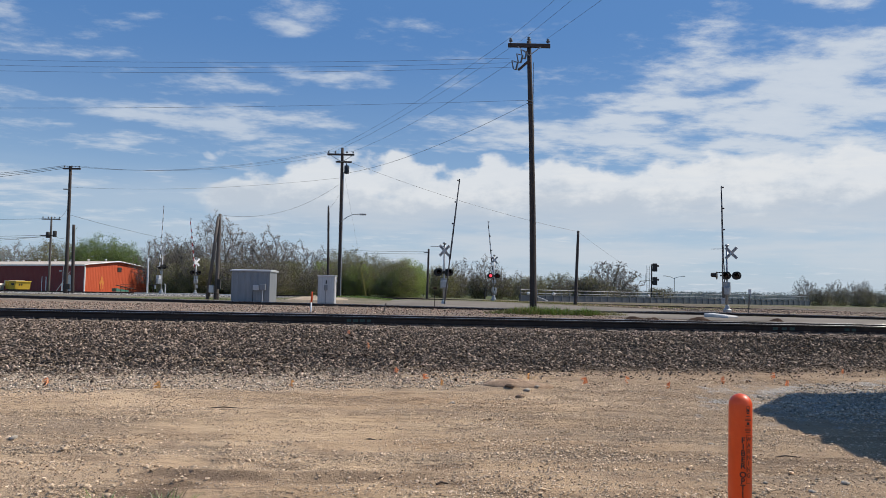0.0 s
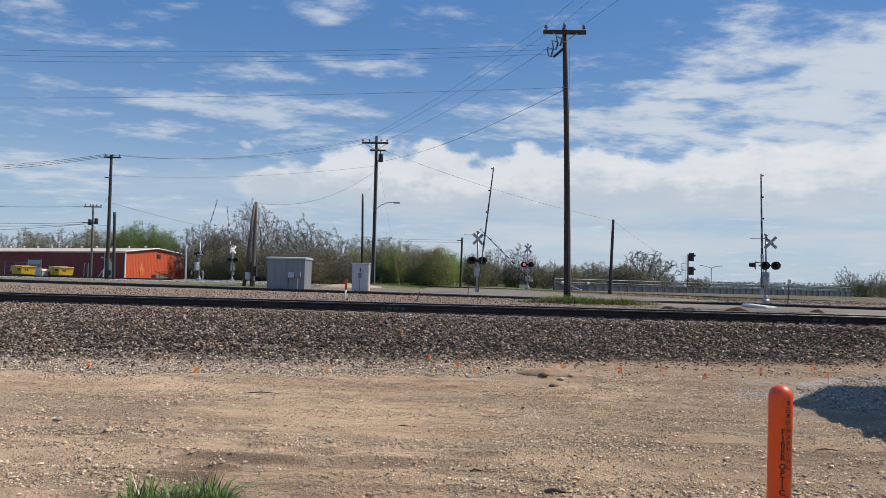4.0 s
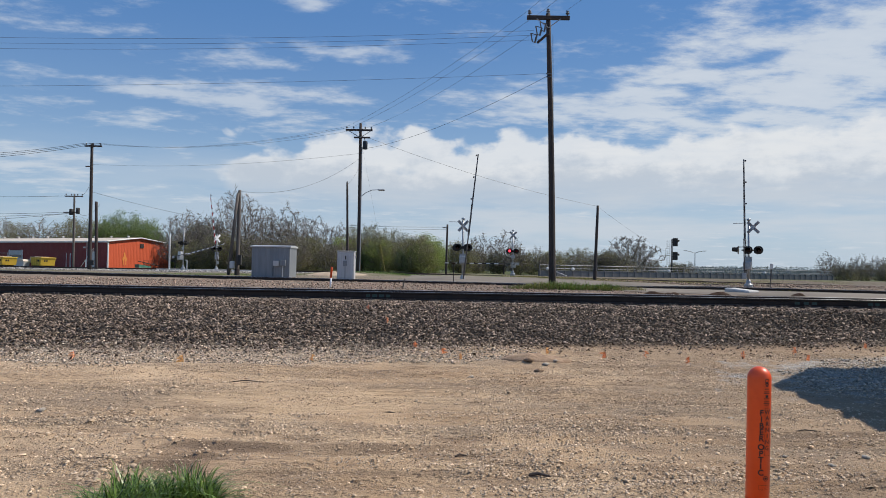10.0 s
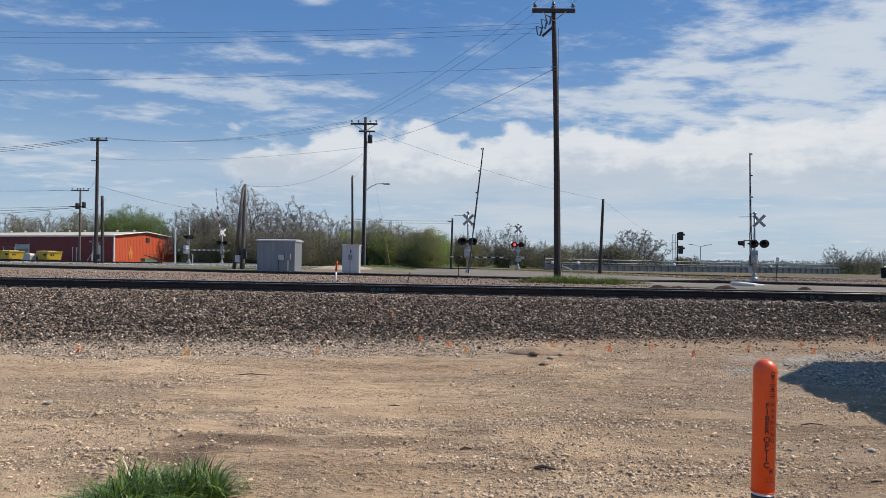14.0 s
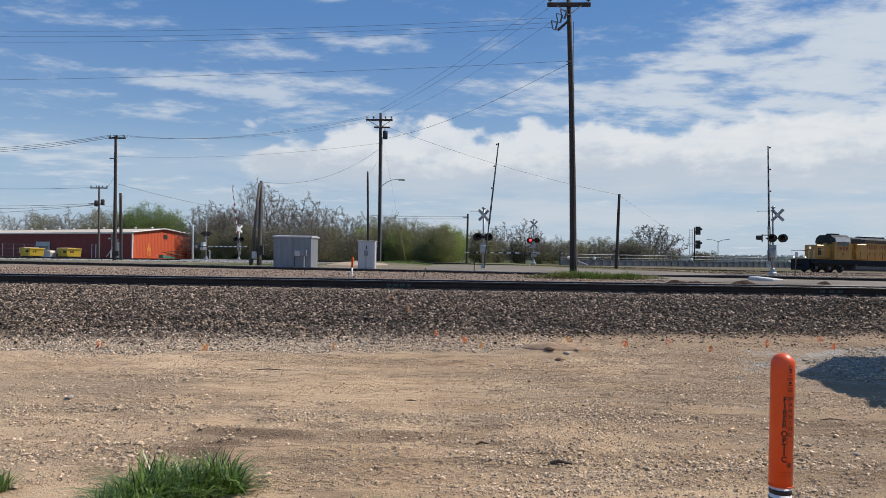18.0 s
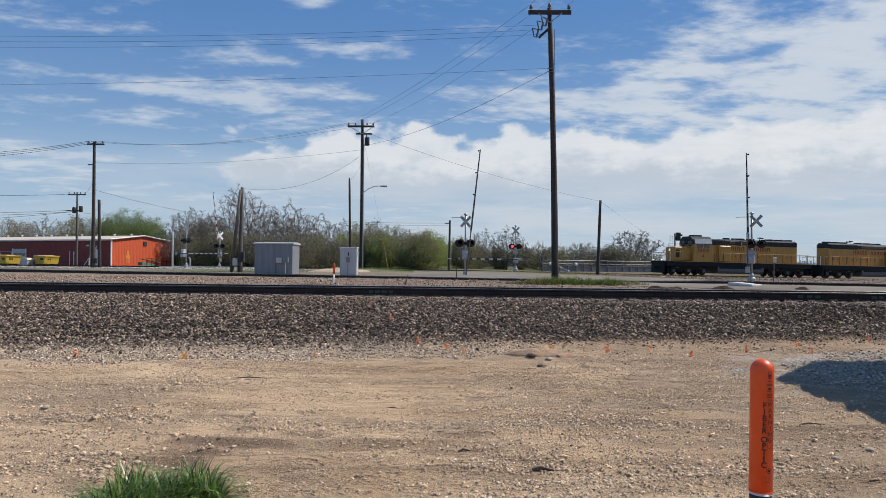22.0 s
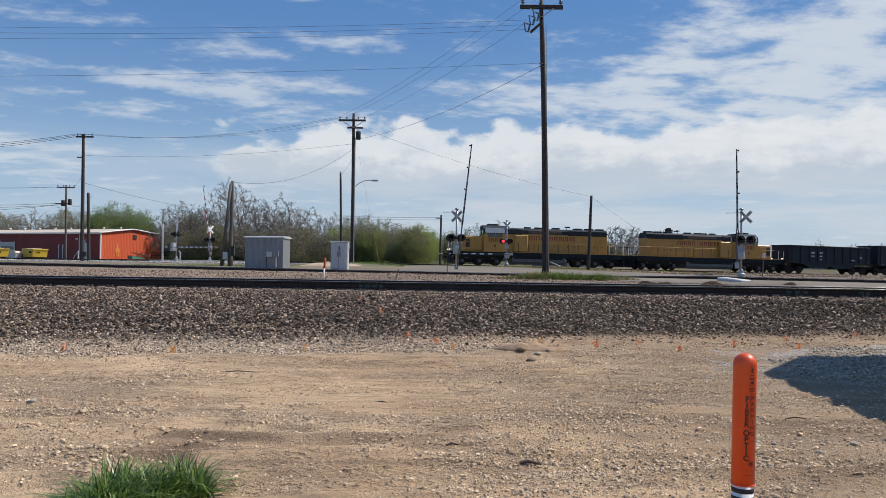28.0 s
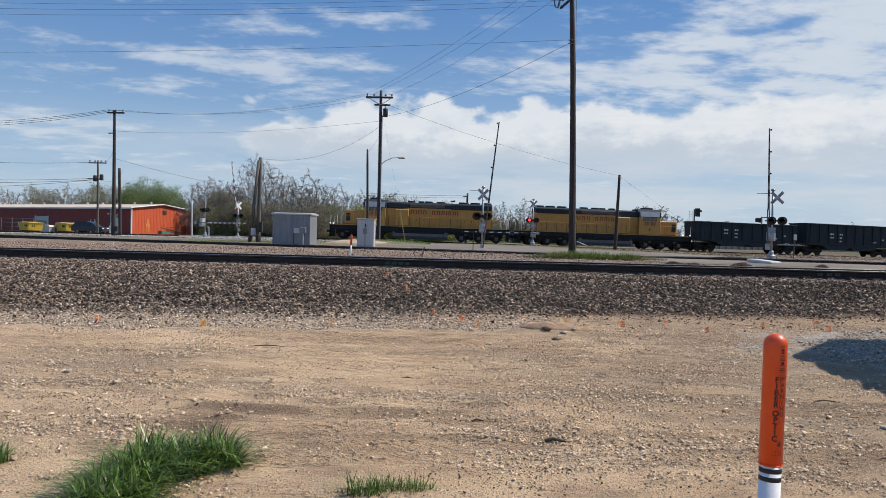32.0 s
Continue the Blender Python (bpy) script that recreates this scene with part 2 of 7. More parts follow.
    for cx, cy, rx, ry, w in ((-4.2, 8.4, 2.2, 0.9, 0.5), (-3.6, 5.6, 1.2, 0.8, 0.35), (2.4, 8.2, 2.4, 0.45, 0.55), (1.2, 7.0, 2.2, 0.22, 0.45), (0.2, 9.3, 2.2, 0.3, 0.4), (3.0, 6.4, 1.6, 0.22, 0.55), (4.5, 9.2, 2.0, 0.5, 0.45), (0.8, 11.4, 1.8, 0.4, 0.45), (-3.0, 7.1, 2.6, 0.16, 0.45)):
        grit_patch = k.m("MAXIMUM", grit_patch, k.m("MULTIPLY", k.step(k.m("ADD", spot(cx, cy, rx, ry), wob), 1.5, 0.3), w))
    grit_patch = k.m("MULTIPLY", grit_patch, k.m("ADD", 0.55, k.m("MULTIPLY", k.step(speck, 0.42, 0.60), 0.75)), clamp=True)
    dirt = k.mix(grit_patch, dirt, k.mix(k.xyz(grit2.outputs["Color"])[0], (0.13, 0.10, 0.075), (0.36, 0.29, 0.215)))
    sand = k.m("MULTIPLY", k.step(k.m("ADD", spot(-1.5, 8.35, 1.8, 0.7), wob), 1.35, 0.5), 0.75)
    dirt = k.mix(sand, dirt, (0.57, 0.412, 0.258))
    # grey gravel by the shed and the paler gravel at the foot of the ballast
    gravel = k.mix(k.xyz(grit.outputs["Color"])[1], (0.22, 0.20, 0.18), (0.48, 0.45, 0.41))
    g1 = k.step(k.m("ADD", spot(8.6, 10.6, 4.3, 2.4), wob), 1.2, 0.7)
    toe = k.m("SUBTRACT", y, k.m("ADD", 12.0, k.m("MULTIPLY", x, 0.18)))
    g2 = k.m("MULTIPLY", k.step(k.m("ADD", toe, k.m("MULTIPLY", wob, 0.8)), -1.2, 0.2), k.step(x, 1.5, -2.0))
    g2 = k.m("MULTIPLY", g2, 0.6)
    toe_col = k.mix(k.xyz(grit.outputs["Color"])[1], (0.22, 0.172, 0.128), (0.56, 0.47, 0.37))
    near = k.mix(g1, k.mix(g2, dirt, toe_col), gravel)
    # near-black under the ballast stones: the shade in their gaps, painted as colour
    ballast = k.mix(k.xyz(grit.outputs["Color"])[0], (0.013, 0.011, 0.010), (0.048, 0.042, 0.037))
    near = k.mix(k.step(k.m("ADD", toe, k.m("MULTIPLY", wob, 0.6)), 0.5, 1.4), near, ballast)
    # beyond the near track: pinkish stone chips, then scrubby verge
    chips = k.mix(k.xyz(grit.outputs["Color"])[2], (0.13, 0.095, 0.07), (0.38, 0.295, 0.225))
    chips = k.mix(k.step(k.noise(flat, 0.35, 4.0, 0.6), 0.5, 0.7), chips, (0.30, 0.25, 0.19))
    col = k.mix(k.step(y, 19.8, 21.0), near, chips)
    grass_n = k.noise(k.vec(k.m("MULTIPLY", x, 0.4), y, 0.0), 0.22, 5.0, 0.65)
    verge = k.mix(k.step(grass_n, 0.42, 0.6), (0.24, 0.20, 0.15), (0.13, 0.138, 0.065))
    verge = k.mix(k.step(x, 3.0, 12.0), verge, k.mix(k.step(grass_n, 0.45, 0.62), (0.165, 0.135, 0.108), (0.125, 0.115, 0.06)))
    col = k.mix(k.step(k.m("ADD", y, k.m("MULTIPLY", wob, 3.0)), 44.0, 52.0), col, verge)
    # grey bed of the far track
    bend = k.m("MAXIMUM", k.m("ADD", x, 8.0), 0.0)
    off = k.m("SUBTRACT", y, k.m("ADD", 85.4, k.m("MULTIPLY", k.m("MULTIPLY", bend, bend), 0.003)))
    bed = k.step(k.m("ADD", k.m("ABSOLUTE", off), k.m("MULTIPLY", wob, 0.8)), 3.6, 2.4)
    yard = k.m("MULTIPLY", k.step(k.m("ADD", x, wob), -9.0, -13.0), k.m("MULTIPLY", k.step(k.m("ADD", y, k.m("MULTIPLY", wob, 2.0)), 64.0, 68.0), k.step(y, 88.0, 85.0)))
    bed = k.m("MAXIMUM", bed, yard)
    bed_col = k.mix(k.step(k.noise(pos, 5.0, 4.0, 0.7), 0.35, 0.65), (0.17, 0.155, 0.14), (0.42, 0.40, 0.37))
    bed_col = k.mix(k.m("MULTIPLY", k.step(x, -2.0, 10.0), 0.7), bed_col, (0.20, 0.165, 0.135))
    col = k.mix(bed, col, bed_col)
    col = k.mix(k.step(y, 95.0, 130.0), col, (0.09, 0.105, 0.045))
    h = k.m("ADD", k.m("ADD", k.m("MULTIPLY", fine, 0.4), k.m("MULTIPLY", peb, 0.7)), k.m("ADD", k.m("MULTIPLY", mid, 0.7), k.m("MULTIPLY", k.m("MULTIPLY", speck, rough), 1.3)))
    bp = k.n("ShaderNodeBump", Strength=0.9, Distance=0.05, Height=h)
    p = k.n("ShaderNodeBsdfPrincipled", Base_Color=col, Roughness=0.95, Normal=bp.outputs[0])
    p.inputs["Specular IOR Level"].default_value = 0.15
    k.n("ShaderNodeOutputMaterial", Surface=p.outputs[0])
    return mat


M = {
    "ground": ground_material(),
    "ballast": surface("ballast_stone", (0.084, 0.061, 0.046), (0.36, 0.278, 0.215), 9, 0.8, 0.3, isle=0.85, where="World", spec=0.2, skew=(0.48, 2.2, 2.4)),
    "pebble": surface("pebble_stone", (0.33, 0.245, 0.165), (0.58, 0.45, 0.325), 12, 0.9, 0.2, isle=0.6, where="World", spec=0.2, skew=(0.8, 1.6, 2.0)),
    "toe_gravel": surface("brown_gravel", (0.30, 0.245, 0.19), (0.62, 0.535, 0.435), 12, 0.9, 0.2, isle=0.6, where="World", spec=0.2, skew=(0.6, 2.0, 2.2)),
    "gravel": surface("grey_gravel", (0.30, 0.262, 0.215), (0.62, 0.55, 0.46), 12, 0.9, 0.2, isle=0.5, where="World", spec=0.2),
    "far_stone": surface("grey_track_stone", (0.19, 0.175, 0.16), (0.50, 0.475, 0.44), 3, 0.9, 0.2, isle=0.6, where="World", spec=0.2),
    "chips": surface("stone_chips", (0.17, 0.112, 0.082), (0.50, 0.37, 0.285), 9, 0.9, 0.2, isle=0.75, where="World", spec=0.2),
    "rail": surface("rail_steel", (0.022, 0.016, 0.014), (0.05, 0.036, 0.03), 3, 0.65, 0.1, 0.3, where="World"),
    "rail_head": surface("worn_rail_head", (0.34, 0.33, 0.32), (0.55, 0.54, 0.52), 3, 0.3, 0.02, 0.9, where="World"),
    "tie": surface("weathered_tie", (0.10, 0.075, 0.055), (0.22, 0.18, 0.145), 8, 0.9, 0.4, where="World"),
    "asphalt": surface("worn_asphalt", (0.15, 0.13, 0.108), (0.255, 0.225, 0.188), 0.4, 0.9, 0.2, fine=30, where="World", spec=0.1),
    "concrete": surface("concrete", (0.42, 0.41, 0.39), (0.6, 0.58, 0.55), 3, 0.85, 0.2),
    "concrete_old": surface("weathered_concrete", (0.125, 0.13, 0.133), (0.20, 0.205, 0.208), 0.8, 0.85, 0.2),
    "pole": surface("pole_wood", (0.028, 0.022, 0.021), (0.07, 0.055, 0.05), 5, 0.85, 0.5, streaks=True),
    "pole_grey": surface("grey_pole_wood", (0.07, 0.06, 0.054), (0.16, 0.14, 0.125), 5, 0.85, 0.5, streaks=True),
    "porcelain": surface("grey_porcelain", (0.06, 0.065, 0.075), (0.13, 0.14, 0.15), 5, 0.3, 0.0),
    "wire": surface("cable", (0.03, 0.03, 0.032), (0.06, 0.06, 0.06), 5, 0.6, 0.0),
    "galv": surface("galvanised_steel", (0.27, 0.285, 0.30), (0.42, 0.435, 0.45), 6, 0.45, 0.05, 0.6),
    "alu": surface("aluminium_sheet", (0.17, 0.187, 0.21), (0.245, 0.265, 0.29), 2, 0.5, 0.05, 0.25, streaks=True),
    "alu_light": surface("pale_aluminium", (0.42, 0.435, 0.45), (0.58, 0.59, 0.60), 4, 0.45, 0.05, 0.3),
    "case_grey": surface("grey_painted_steel", (0.40, 0.41, 0.425), (0.52, 0.53, 0.545), 3, 0.5, 0.05, 0.1, streaks=True),
    "black_mat": surface("dull_black", (0.018, 0.018, 0.018), (0.045, 0.042, 0.04), 5, 0.8, 0.1),
    "sign_white": surface("sign_sheeting", (0.66, 0.67, 0.68), (0.8, 0.8, 0.8), 6, 0.5, 0.0),
    "sign_back": surface("bare_sign_back", (0.33, 0.34, 0.36), (0.46, 0.47, 0.48), 6, 0.5, 0.0, 0.3),
    "red": surface("red_sheeting", (0.42, 0.03, 0.025), (0.55, 0.05, 0.04), 6, 0.5, 0.0),
    "lens_dark": surface("dark_red_lens", (0.010, 0.004, 0.004), (0.03, 0.006, 0.006), 9, 0.25, 0.0),
    "lens_lit": surface("lit_red_lens", (0.5, 0.02, 0.02), (0.6, 0.03, 0.03), 9, 0.3, 0.0, emit=(1.0, 0.06, 0.09, 1.6)),
    "lens_dim": surface("dim_red_lens", (0.12, 0.01, 0.012), (0.18, 0.015, 0.018), 9, 0.3, 0.0),
    "chalk": surface("faded_paint_mark", (0.030, 0.060, 0.052), (0.075, 0.115, 0.10), 20, 0.8, 0.0),
    "lens_clear": surface("lamp_lens", (0.6, 0.62, 0.65), (0.75, 0.76, 0.78), 9, 0.2, 0.0, emit=(1.0, 0.95, 0.85, 0.6)),
    "lamp_on": surface("lit_lamp_lens", (0.7, 0.7, 0.68), (0.8, 0.8, 0.78), 9, 0.2, 0.0, emit=(1.0, 0.96, 0.88, 1.5)),
    "orange": surface("orange_plastic", (0.72, 0.070, 0.008), (0.80, 0.092, 0.012), 5, 0.42, 0.02, coat=0.1),
    "white_plastic": surface("white_plastic", (0.70, 0.72, 0.74), (0.80, 0.81, 0.82), 5, 0.4, 0.02),
    "ink": surface("black_print", (0.012, 0.012, 0.016), (0.02, 0.02, 0.024), 9, 0.5, 0.0),
    "ink_faded": surface("faded_print", (0.13, 0.030, 0.014), (0.22, 0.045, 0.018), 9, 0.5, 0.0),
    "flag": surface("orange_flag_plastic", (0.92, 0.42, 0.20), (0.95, 0.58, 0.34), 30, 0.5, 0.1, trans=0.5),
    "flag_pale": surface("sun_faded_flag", (0.93, 0.55, 0.22), (0.96, 0.66, 0.32), 30, 0.5, 0.1, trans=0.4),
    "siding_red": surface("red_sheet_siding", (0.155, 0.009, 0.012), (0.22, 0.016, 0.018), 1.2, 0.5, 0.03, streaks=True),
    "siding_orange": surface("orange_sheet_siding", (0.54, 0.090, 0.036), (0.66, 0.130, 0.056), 1.2, 0.5, 0.03, streaks=True),
    "roof_white": surface("white_roof_sheet", (0.52, 0.44, 0.34), (0.64, 0.56, 0.46), 0.7, 0.6, 0.05),
    "trim_white": surface("white_trim", (0.66, 0.65, 0.63), (0.78, 0.77, 0.75), 3, 0.6, 0.0),
    "flame": surface("flame_paint", (0.66, 0.20, 0.04), (0.72, 0.30, 0.07), 2.5, 0.6, 0.0),
    "yellow_box": surface("yellow_container_paint", (0.60, 0.40, 0.04), (0.70, 0.48, 0.07), 2, 0.5, 0.03),
    "loco_yellow": surface("armour_yellow_paint", (0.35, 0.178, 0.036), (0.49, 0.262, 0.06), 1.3, 0.5, 0.04, streaks=True),
    "loco_grey": surface("dark_grey_paint", (0.018, 0.026, 0.036), (0.042, 0.054, 0.07), 1.5, 0.72, 0.04, spec=0.2),
    "grid_brown": surface("faded_brown_screen", (0.075, 0.050, 0.036), (0.14, 0.10, 0.07), 2, 0.7, 0.1),
    "loco_red": surface("red_lettering", (0.20, 0.026, 0.014), (0.29, 0.042, 0.022), 4, 0.5, 0.0),
    "loco_under": surface("dark_blue_grey_underframe", (0.006, 0.009, 0.013), (0.017, 0.022, 0.028), 2, 0.7, 0.08, spec=0.2),
    "cab_light": surface("pale_cab_roof", (0.40, 0.41, 0.42), (0.55, 0.55, 0.54), 3, 0.5, 0.02),
    "running": surface("grimy_running_gear", (0.010, 0.010, 0.011), (0.032, 0.030, 0.029), 4, 0.8, 0.2, spec=0.2),
    "tank_grey": surface("grimy_fuel_tank", (0.055, 0.057, 0.06), (0.11, 0.11, 0.11), 2, 0.65, 0.1),
    "tank_blue": surface("blue_grey_tank_paint", (0.055, 0.064, 0.075), (0.105, 0.118, 0.134), 2, 0.6, 0.1, streaks=True),
    "train_wheel": surface("grimy_wheel_steel", (0.018, 0.017, 0.016), (0.045, 0.042, 0.039), 5, 0.7, 0.1, spec=0.2),
    "hopper": surface("hopper_black", (0.011, 0.016, 0.022), (0.027, 0.035, 0.043), 1.6, 0.65, 0.06, streaks=True, spec=0.25),
    "wheel_steel": surface("wheel_steel", (0.06, 0.05, 0.045), (0.14, 0.12, 0.11), 5, 0.6, 0.1, 0.4),
    "glass": glass_material("dark_glass", (0.02, 0.025, 0.03)),
    "car_paint": surface("dark_blue_car_paint", (0.006, 0.008, 0.014), (0.010, 0.013, 0.02), 3, 0.35, 0.0, 0.0, coat=0.25),
    "tyre": surface("tyre_rubber", (0.012, 0.012, 0.012), (0.025, 0.025, 0.025), 8, 0.85, 0.1),
    "bark": surface("bark", (0.075, 0.064, 0.055), (0.15, 0.13, 0.112), 6, 0.9, 0.4, where="World"),
    "twig": surface("twigs", (0.13, 0.112, 0.097), (0.25, 0.218, 0.19), 2, 0.9, 0.0, where="World", isle=0.25),
    "leaf_green": surface("fresh_leaves", (0.21, 0.27, 0.075), (0.34, 0.41, 0.13), 0.6, 0.7, 0.0, where="World", isle=0.4, trans=0.5, spec=0.2),
    "leaf_deep": surface("deep_leaves", (0.13, 0.185, 0.06), (0.22, 0.29, 0.10), 0.6, 0.7, 0.0, where="World", isle=0.4, trans=0.45, spec=0.2),
    "leaf_olive": surface("budding_leaves", (0.16, 0.165, 0.080), (0.28, 0.27, 0.135), 0.5, 0.8, 0.0, where="World", isle=0.45, trans=0.5, spec=0.2),
    # distant woods, with the haze of distance painted into the pale colour
    "far_wood": surface("far_woodland", (0.20, 0.23, 0.23), (0.29, 0.32, 0.32), 0.05, 0.9, 0.0, where="World", isle=0.2, spec=0.0, trans=0.4),
    "grass": surface("grass_blades", (0.045, 0.100, 0.014), (0.18, 0.265, 0.058), 9.0, 0.36, 0.0, where="World", isle=0.7, trans=0.35, spec=0.45),
    "grass_dry": surface("dry_grass", (0.13, 0.145, 0.04), (0.30, 0.26, 0.12), 0.9, 0.8, 0.0, where="World", isle=0.45, trans=0.3, spec=0.2),
    "clod": surface("brown_soil_clods", (0.22, 0.15, 0.10), (0.38, 0.27, 0.185), 9, 0.95, 0.4, isle=0.5, where="World", spec=0.1),
    "mound": surface("red_brown_soil", (0.034, 0.022, 0.016), (0.088, 0.058, 0.042), 5, 0.95, 0.6, where="World", spec=0.05),
    "tan_soil": surface("pale_tan_soil", (0.36, 0.27, 0.185), (0.50, 0.40, 0.29), 1.5, 0.95, 0.5, where="World"),
    "guy_yellow": surface("yellow_guy_guard", (0.30, 0.23, 0.05), (0.40, 0.31, 0.08), 4, 0.5, 0.0),
    "stick": surface("dead_stick", (0.06, 0.045, 0.035), (0.12, 0.09, 0.07), 9, 0.9, 0.3),
    "green_ramp": surface("green_painted_steel", (0.05, 0.18, 0.15), (0.09, 0.26, 0.21), 4, 0.5, 0.0),
    "arm_dark": surface("dark_arm_back", (0.02, 0.018, 0.018), (0.05, 0.045, 0.045), 6, 0.6, 0.0),
    "arm_grey": surface("grey_arm_back", (0.13, 0.13, 0.135), (0.24, 0.24, 0.245), 6, 0.6, 0.0),
    "lamp_head": surface("lamp_head_grey", (0.25, 0.26, 0.27), (0.4, 0.41, 0.42), 4, 0.5, 0.0),
}


# ---- mesh building ----
class Shape:
    """Collects solid pieces and turns them into one mesh."""

    def __init__(self):
        self.v, self.f = [], []

    def add(self, verts, faces):
        o = len(self.v)
        self.v += [tuple(p) for p in verts]
        self.f += [tuple(i + o for i in q) for q in faces]
        return self

    def box(self, x0, x1, y0, y1, z0, z1, c=0.0, m=None):
        """A block with chamfered edges of width c."""
        cx, cy, cz = (x0 + x1) / 2, (y0 + y1) / 2, (z0 + z1) / 2
        hx, hy, hz = (x1 - x0) / 2, (y1 - y0) / 2, (z1 - z0) / 2
        c = min(c, hx * 0.9, hy * 0.9, hz * 0.9)
        if c <= 0:
            vs = [Vector((cx + a * hx, cy + b * hy, cz + d * hz)) for a in (-1, 1) for b in (-1, 1) for d in (-1, 1)]
            fs = [(0, 1, 3, 2), (4, 6, 7, 5), (0, 4, 5, 1), (2, 3, 7, 6), (0, 2, 6, 4), (1, 5, 7, 3)]
        else:
            vs, idx = [], {}
            for a in (-1, 1):
                for b in (-1, 1):
                    for d in (-1, 1):
                        for ax in range(3):
                            h = [hx - c, hy - c, hz - c]
                            h[ax] += c
                            idx[a, b, d, ax] = len(vs)
                            vs.append(Vector((cx + a * h[0], cy + b * h[1], cz + d * h[2])))
            fs = []
            for ax in range(3):
                o1, o2 = [i for i in range(3) if i != ax]
                for sgn in (-1, 1):
                    q = []
                    for u, w in ((-1, -1), (1, -1), (1, 1), (-1, 1)):
                        k = [0, 0, 0]
                        k[ax], k[o1], k[o2] = sgn, u, w
                        q.append(idx[k[0], k[1], k[2], ax])
                    fs.append(q if (sgn > 0) == (ax != 1) else q[::-1])
                for u in (-1, 1):
                    for w in (-1, 1):
                        k0, k1 = [0, 0, 0], [0, 0, 0]
                        k0[ax], k1[ax] = -1, 1
                        k0[o1] = k1[o1] = u
                        k0[o2] = k1[o2] = w
                        fs.append([idx[k0[0], k0[1], k0[2], o1], idx[k1[0], k1[1], k1[2], o1], idx[k1[0], k1[1], k1[2], o2], idx[k0[0], k0[1], k0[2], o2]])
            for a in (-1, 1):
                for b in (-1, 1):
                    for d in (-1, 1):
                        fs.append([idx[a, b, d, 0], idx[a, b, d, 1], idx[a, b, d, 2]])
        if m is not None:
            vs = [m @ p for p in vs]
        return self.add(vs, fs)

    def tube(self, pts, radii, n=8, cap=True):
        """A round bar along points."""
        pts = [Vector(p) for p in pts]
        if not isinstance(radii, (list, tuple)):
            radii = [radii] * len(pts)
        o = len(self.v)
        side = None
        for i, p in enumerate(pts):
            d = (pts[min(i + 1, len(pts) - 1)] - pts[max(i - 1, 0)]).normalized()
            if side is None:
                side = d.cross(Vector((0, 0, 1)))
                if side.length < 0.05:
                    side = d.cross(Vector((1, 0, 0)))
            side = (side - d * side.dot(d)).normalized()
            up = d.cross(side)
            for j in range(n):
                a = 2 * math.pi * j / n
                self.v.append(tuple(p + (side * math.cos(a) + up * math.sin(a)) * radii[i]))
        for i in range(len(pts) - 1):
            for j in range(n):
                a, b = o + i * n + j, o + i * n + (j + 1) % n
                self.f.append((a, b, b + n, a + n))
        if cap:
            self.f.append(tuple(o + j for j in range(n))[::-1])
            self.f.append(tuple(o + (len(pts) - 1) * n + j for j in range(n)))
        return self

    def disc(self, c, axis, r, thick, n=20):
        c, a = Vector(c), Vector(axis).normalized()
        return self.tube([c - a * thick / 2, c + a * thick / 2], r, n)

    def prism(self, outline, axis, a, b):
        """An outline (two coordinates) pushed along an axis (0, 1, 2) from a to b."""
        n = len(outline)
        def at(p, w):
            q = [p[0], p[1]]
            q.insert(axis, w)
            return q
        vs = [at(p, a) for p in outline] + [at(p, b) for p in outline]
        fs = [tuple(range(n))[::-1], tuple(range(n, 2 * n))]
        fs += [(i, (i + 1) % n, n + (i + 1) % n, n + i) for i in range(n)]
        return self.add(vs, fs)

    def lathe(self, profile, c=(0, 0, 0), n=24):
        """A profile of (radius, height) turned round the upright axis."""
        o = len(self.v)
        for r, z in profile:
            for j in range(n):
                a = 2 * math.pi * j / n
                self.v.append((c[0] + r * math.cos(a), c[1] + r * math.sin(a), c[2] + z))
        for i in range(len(profile) - 1):
            for j in range(n):
                a, b = o + i * n + j, o + i * n + (j + 1) % n
                self.f.append((a, b, b + n, a + n))
        self.f.append(tuple(o + j for j in range(n))[::-1])
        self.f.append(tuple(o + (len(profile) - 1) * n + j for j in range(n)))
        return self

    def turned(self, m):
        self.v = [tuple(m @ Vector(p)) for p in self.v]
        return self

    def mesh(self, name, mat, smooth=False):
        me = bpy.data.meshes.new(name)
        me.from_pydata(self.v, [], self.f)
        if mat:
            me.materials.append(mat)
        me.update()
        bm = bmesh.new()
        bm.from_mesh(me)
        bmesh.ops.recalc_face_normals(bm, faces=bm.faces)
        bm.to_mesh(me)
        bm.free()
        if smooth:
            me.shade_smooth()
        return me


def part(name, shape, mat, parent=None, label="", smooth=False, m=None):
    ob = new(name, shape.mesh(name, M[mat], smooth))
    if parent:
        ob.parent = parent
    if m is not None:
        ob.matrix_basis = m
    if label:
        ob["label"] = label
    return ob


def thing(name, x, y, z, label, category, group="", rz=0.0, kind=""):
    ob = new(name)
    ob.empty_display_size = 0.2
    ob.matrix_basis = pose(x, y, z, 0, 0, rz)
    return tagged(ob, label, category, group, kind)


def raw(name, verts, faces, mat, smooth=False):
    """A large mesh straight from arrays."""
    me = bpy.data.meshes.new(name)
    me.from_pydata(verts, [], faces)
    me.materials.append(M[mat])
    if smooth:
        me.shade_smooth()
    me.update()
    return new(name, me)


# ---- the lie of the land ----
EYE_Z = 1.55


def smooth(v, a, b):
    t = min(1.0, max(0.0, (v - a) / (b - a)))
    return t * t * (3 - 2 * t)


def piecewise(v, xs, zs):
    return float(np.interp(v, xs, zs))


def far_y(x):
    return 84.8 + 0.003 * max(x + 8.0, 0.0) ** 2


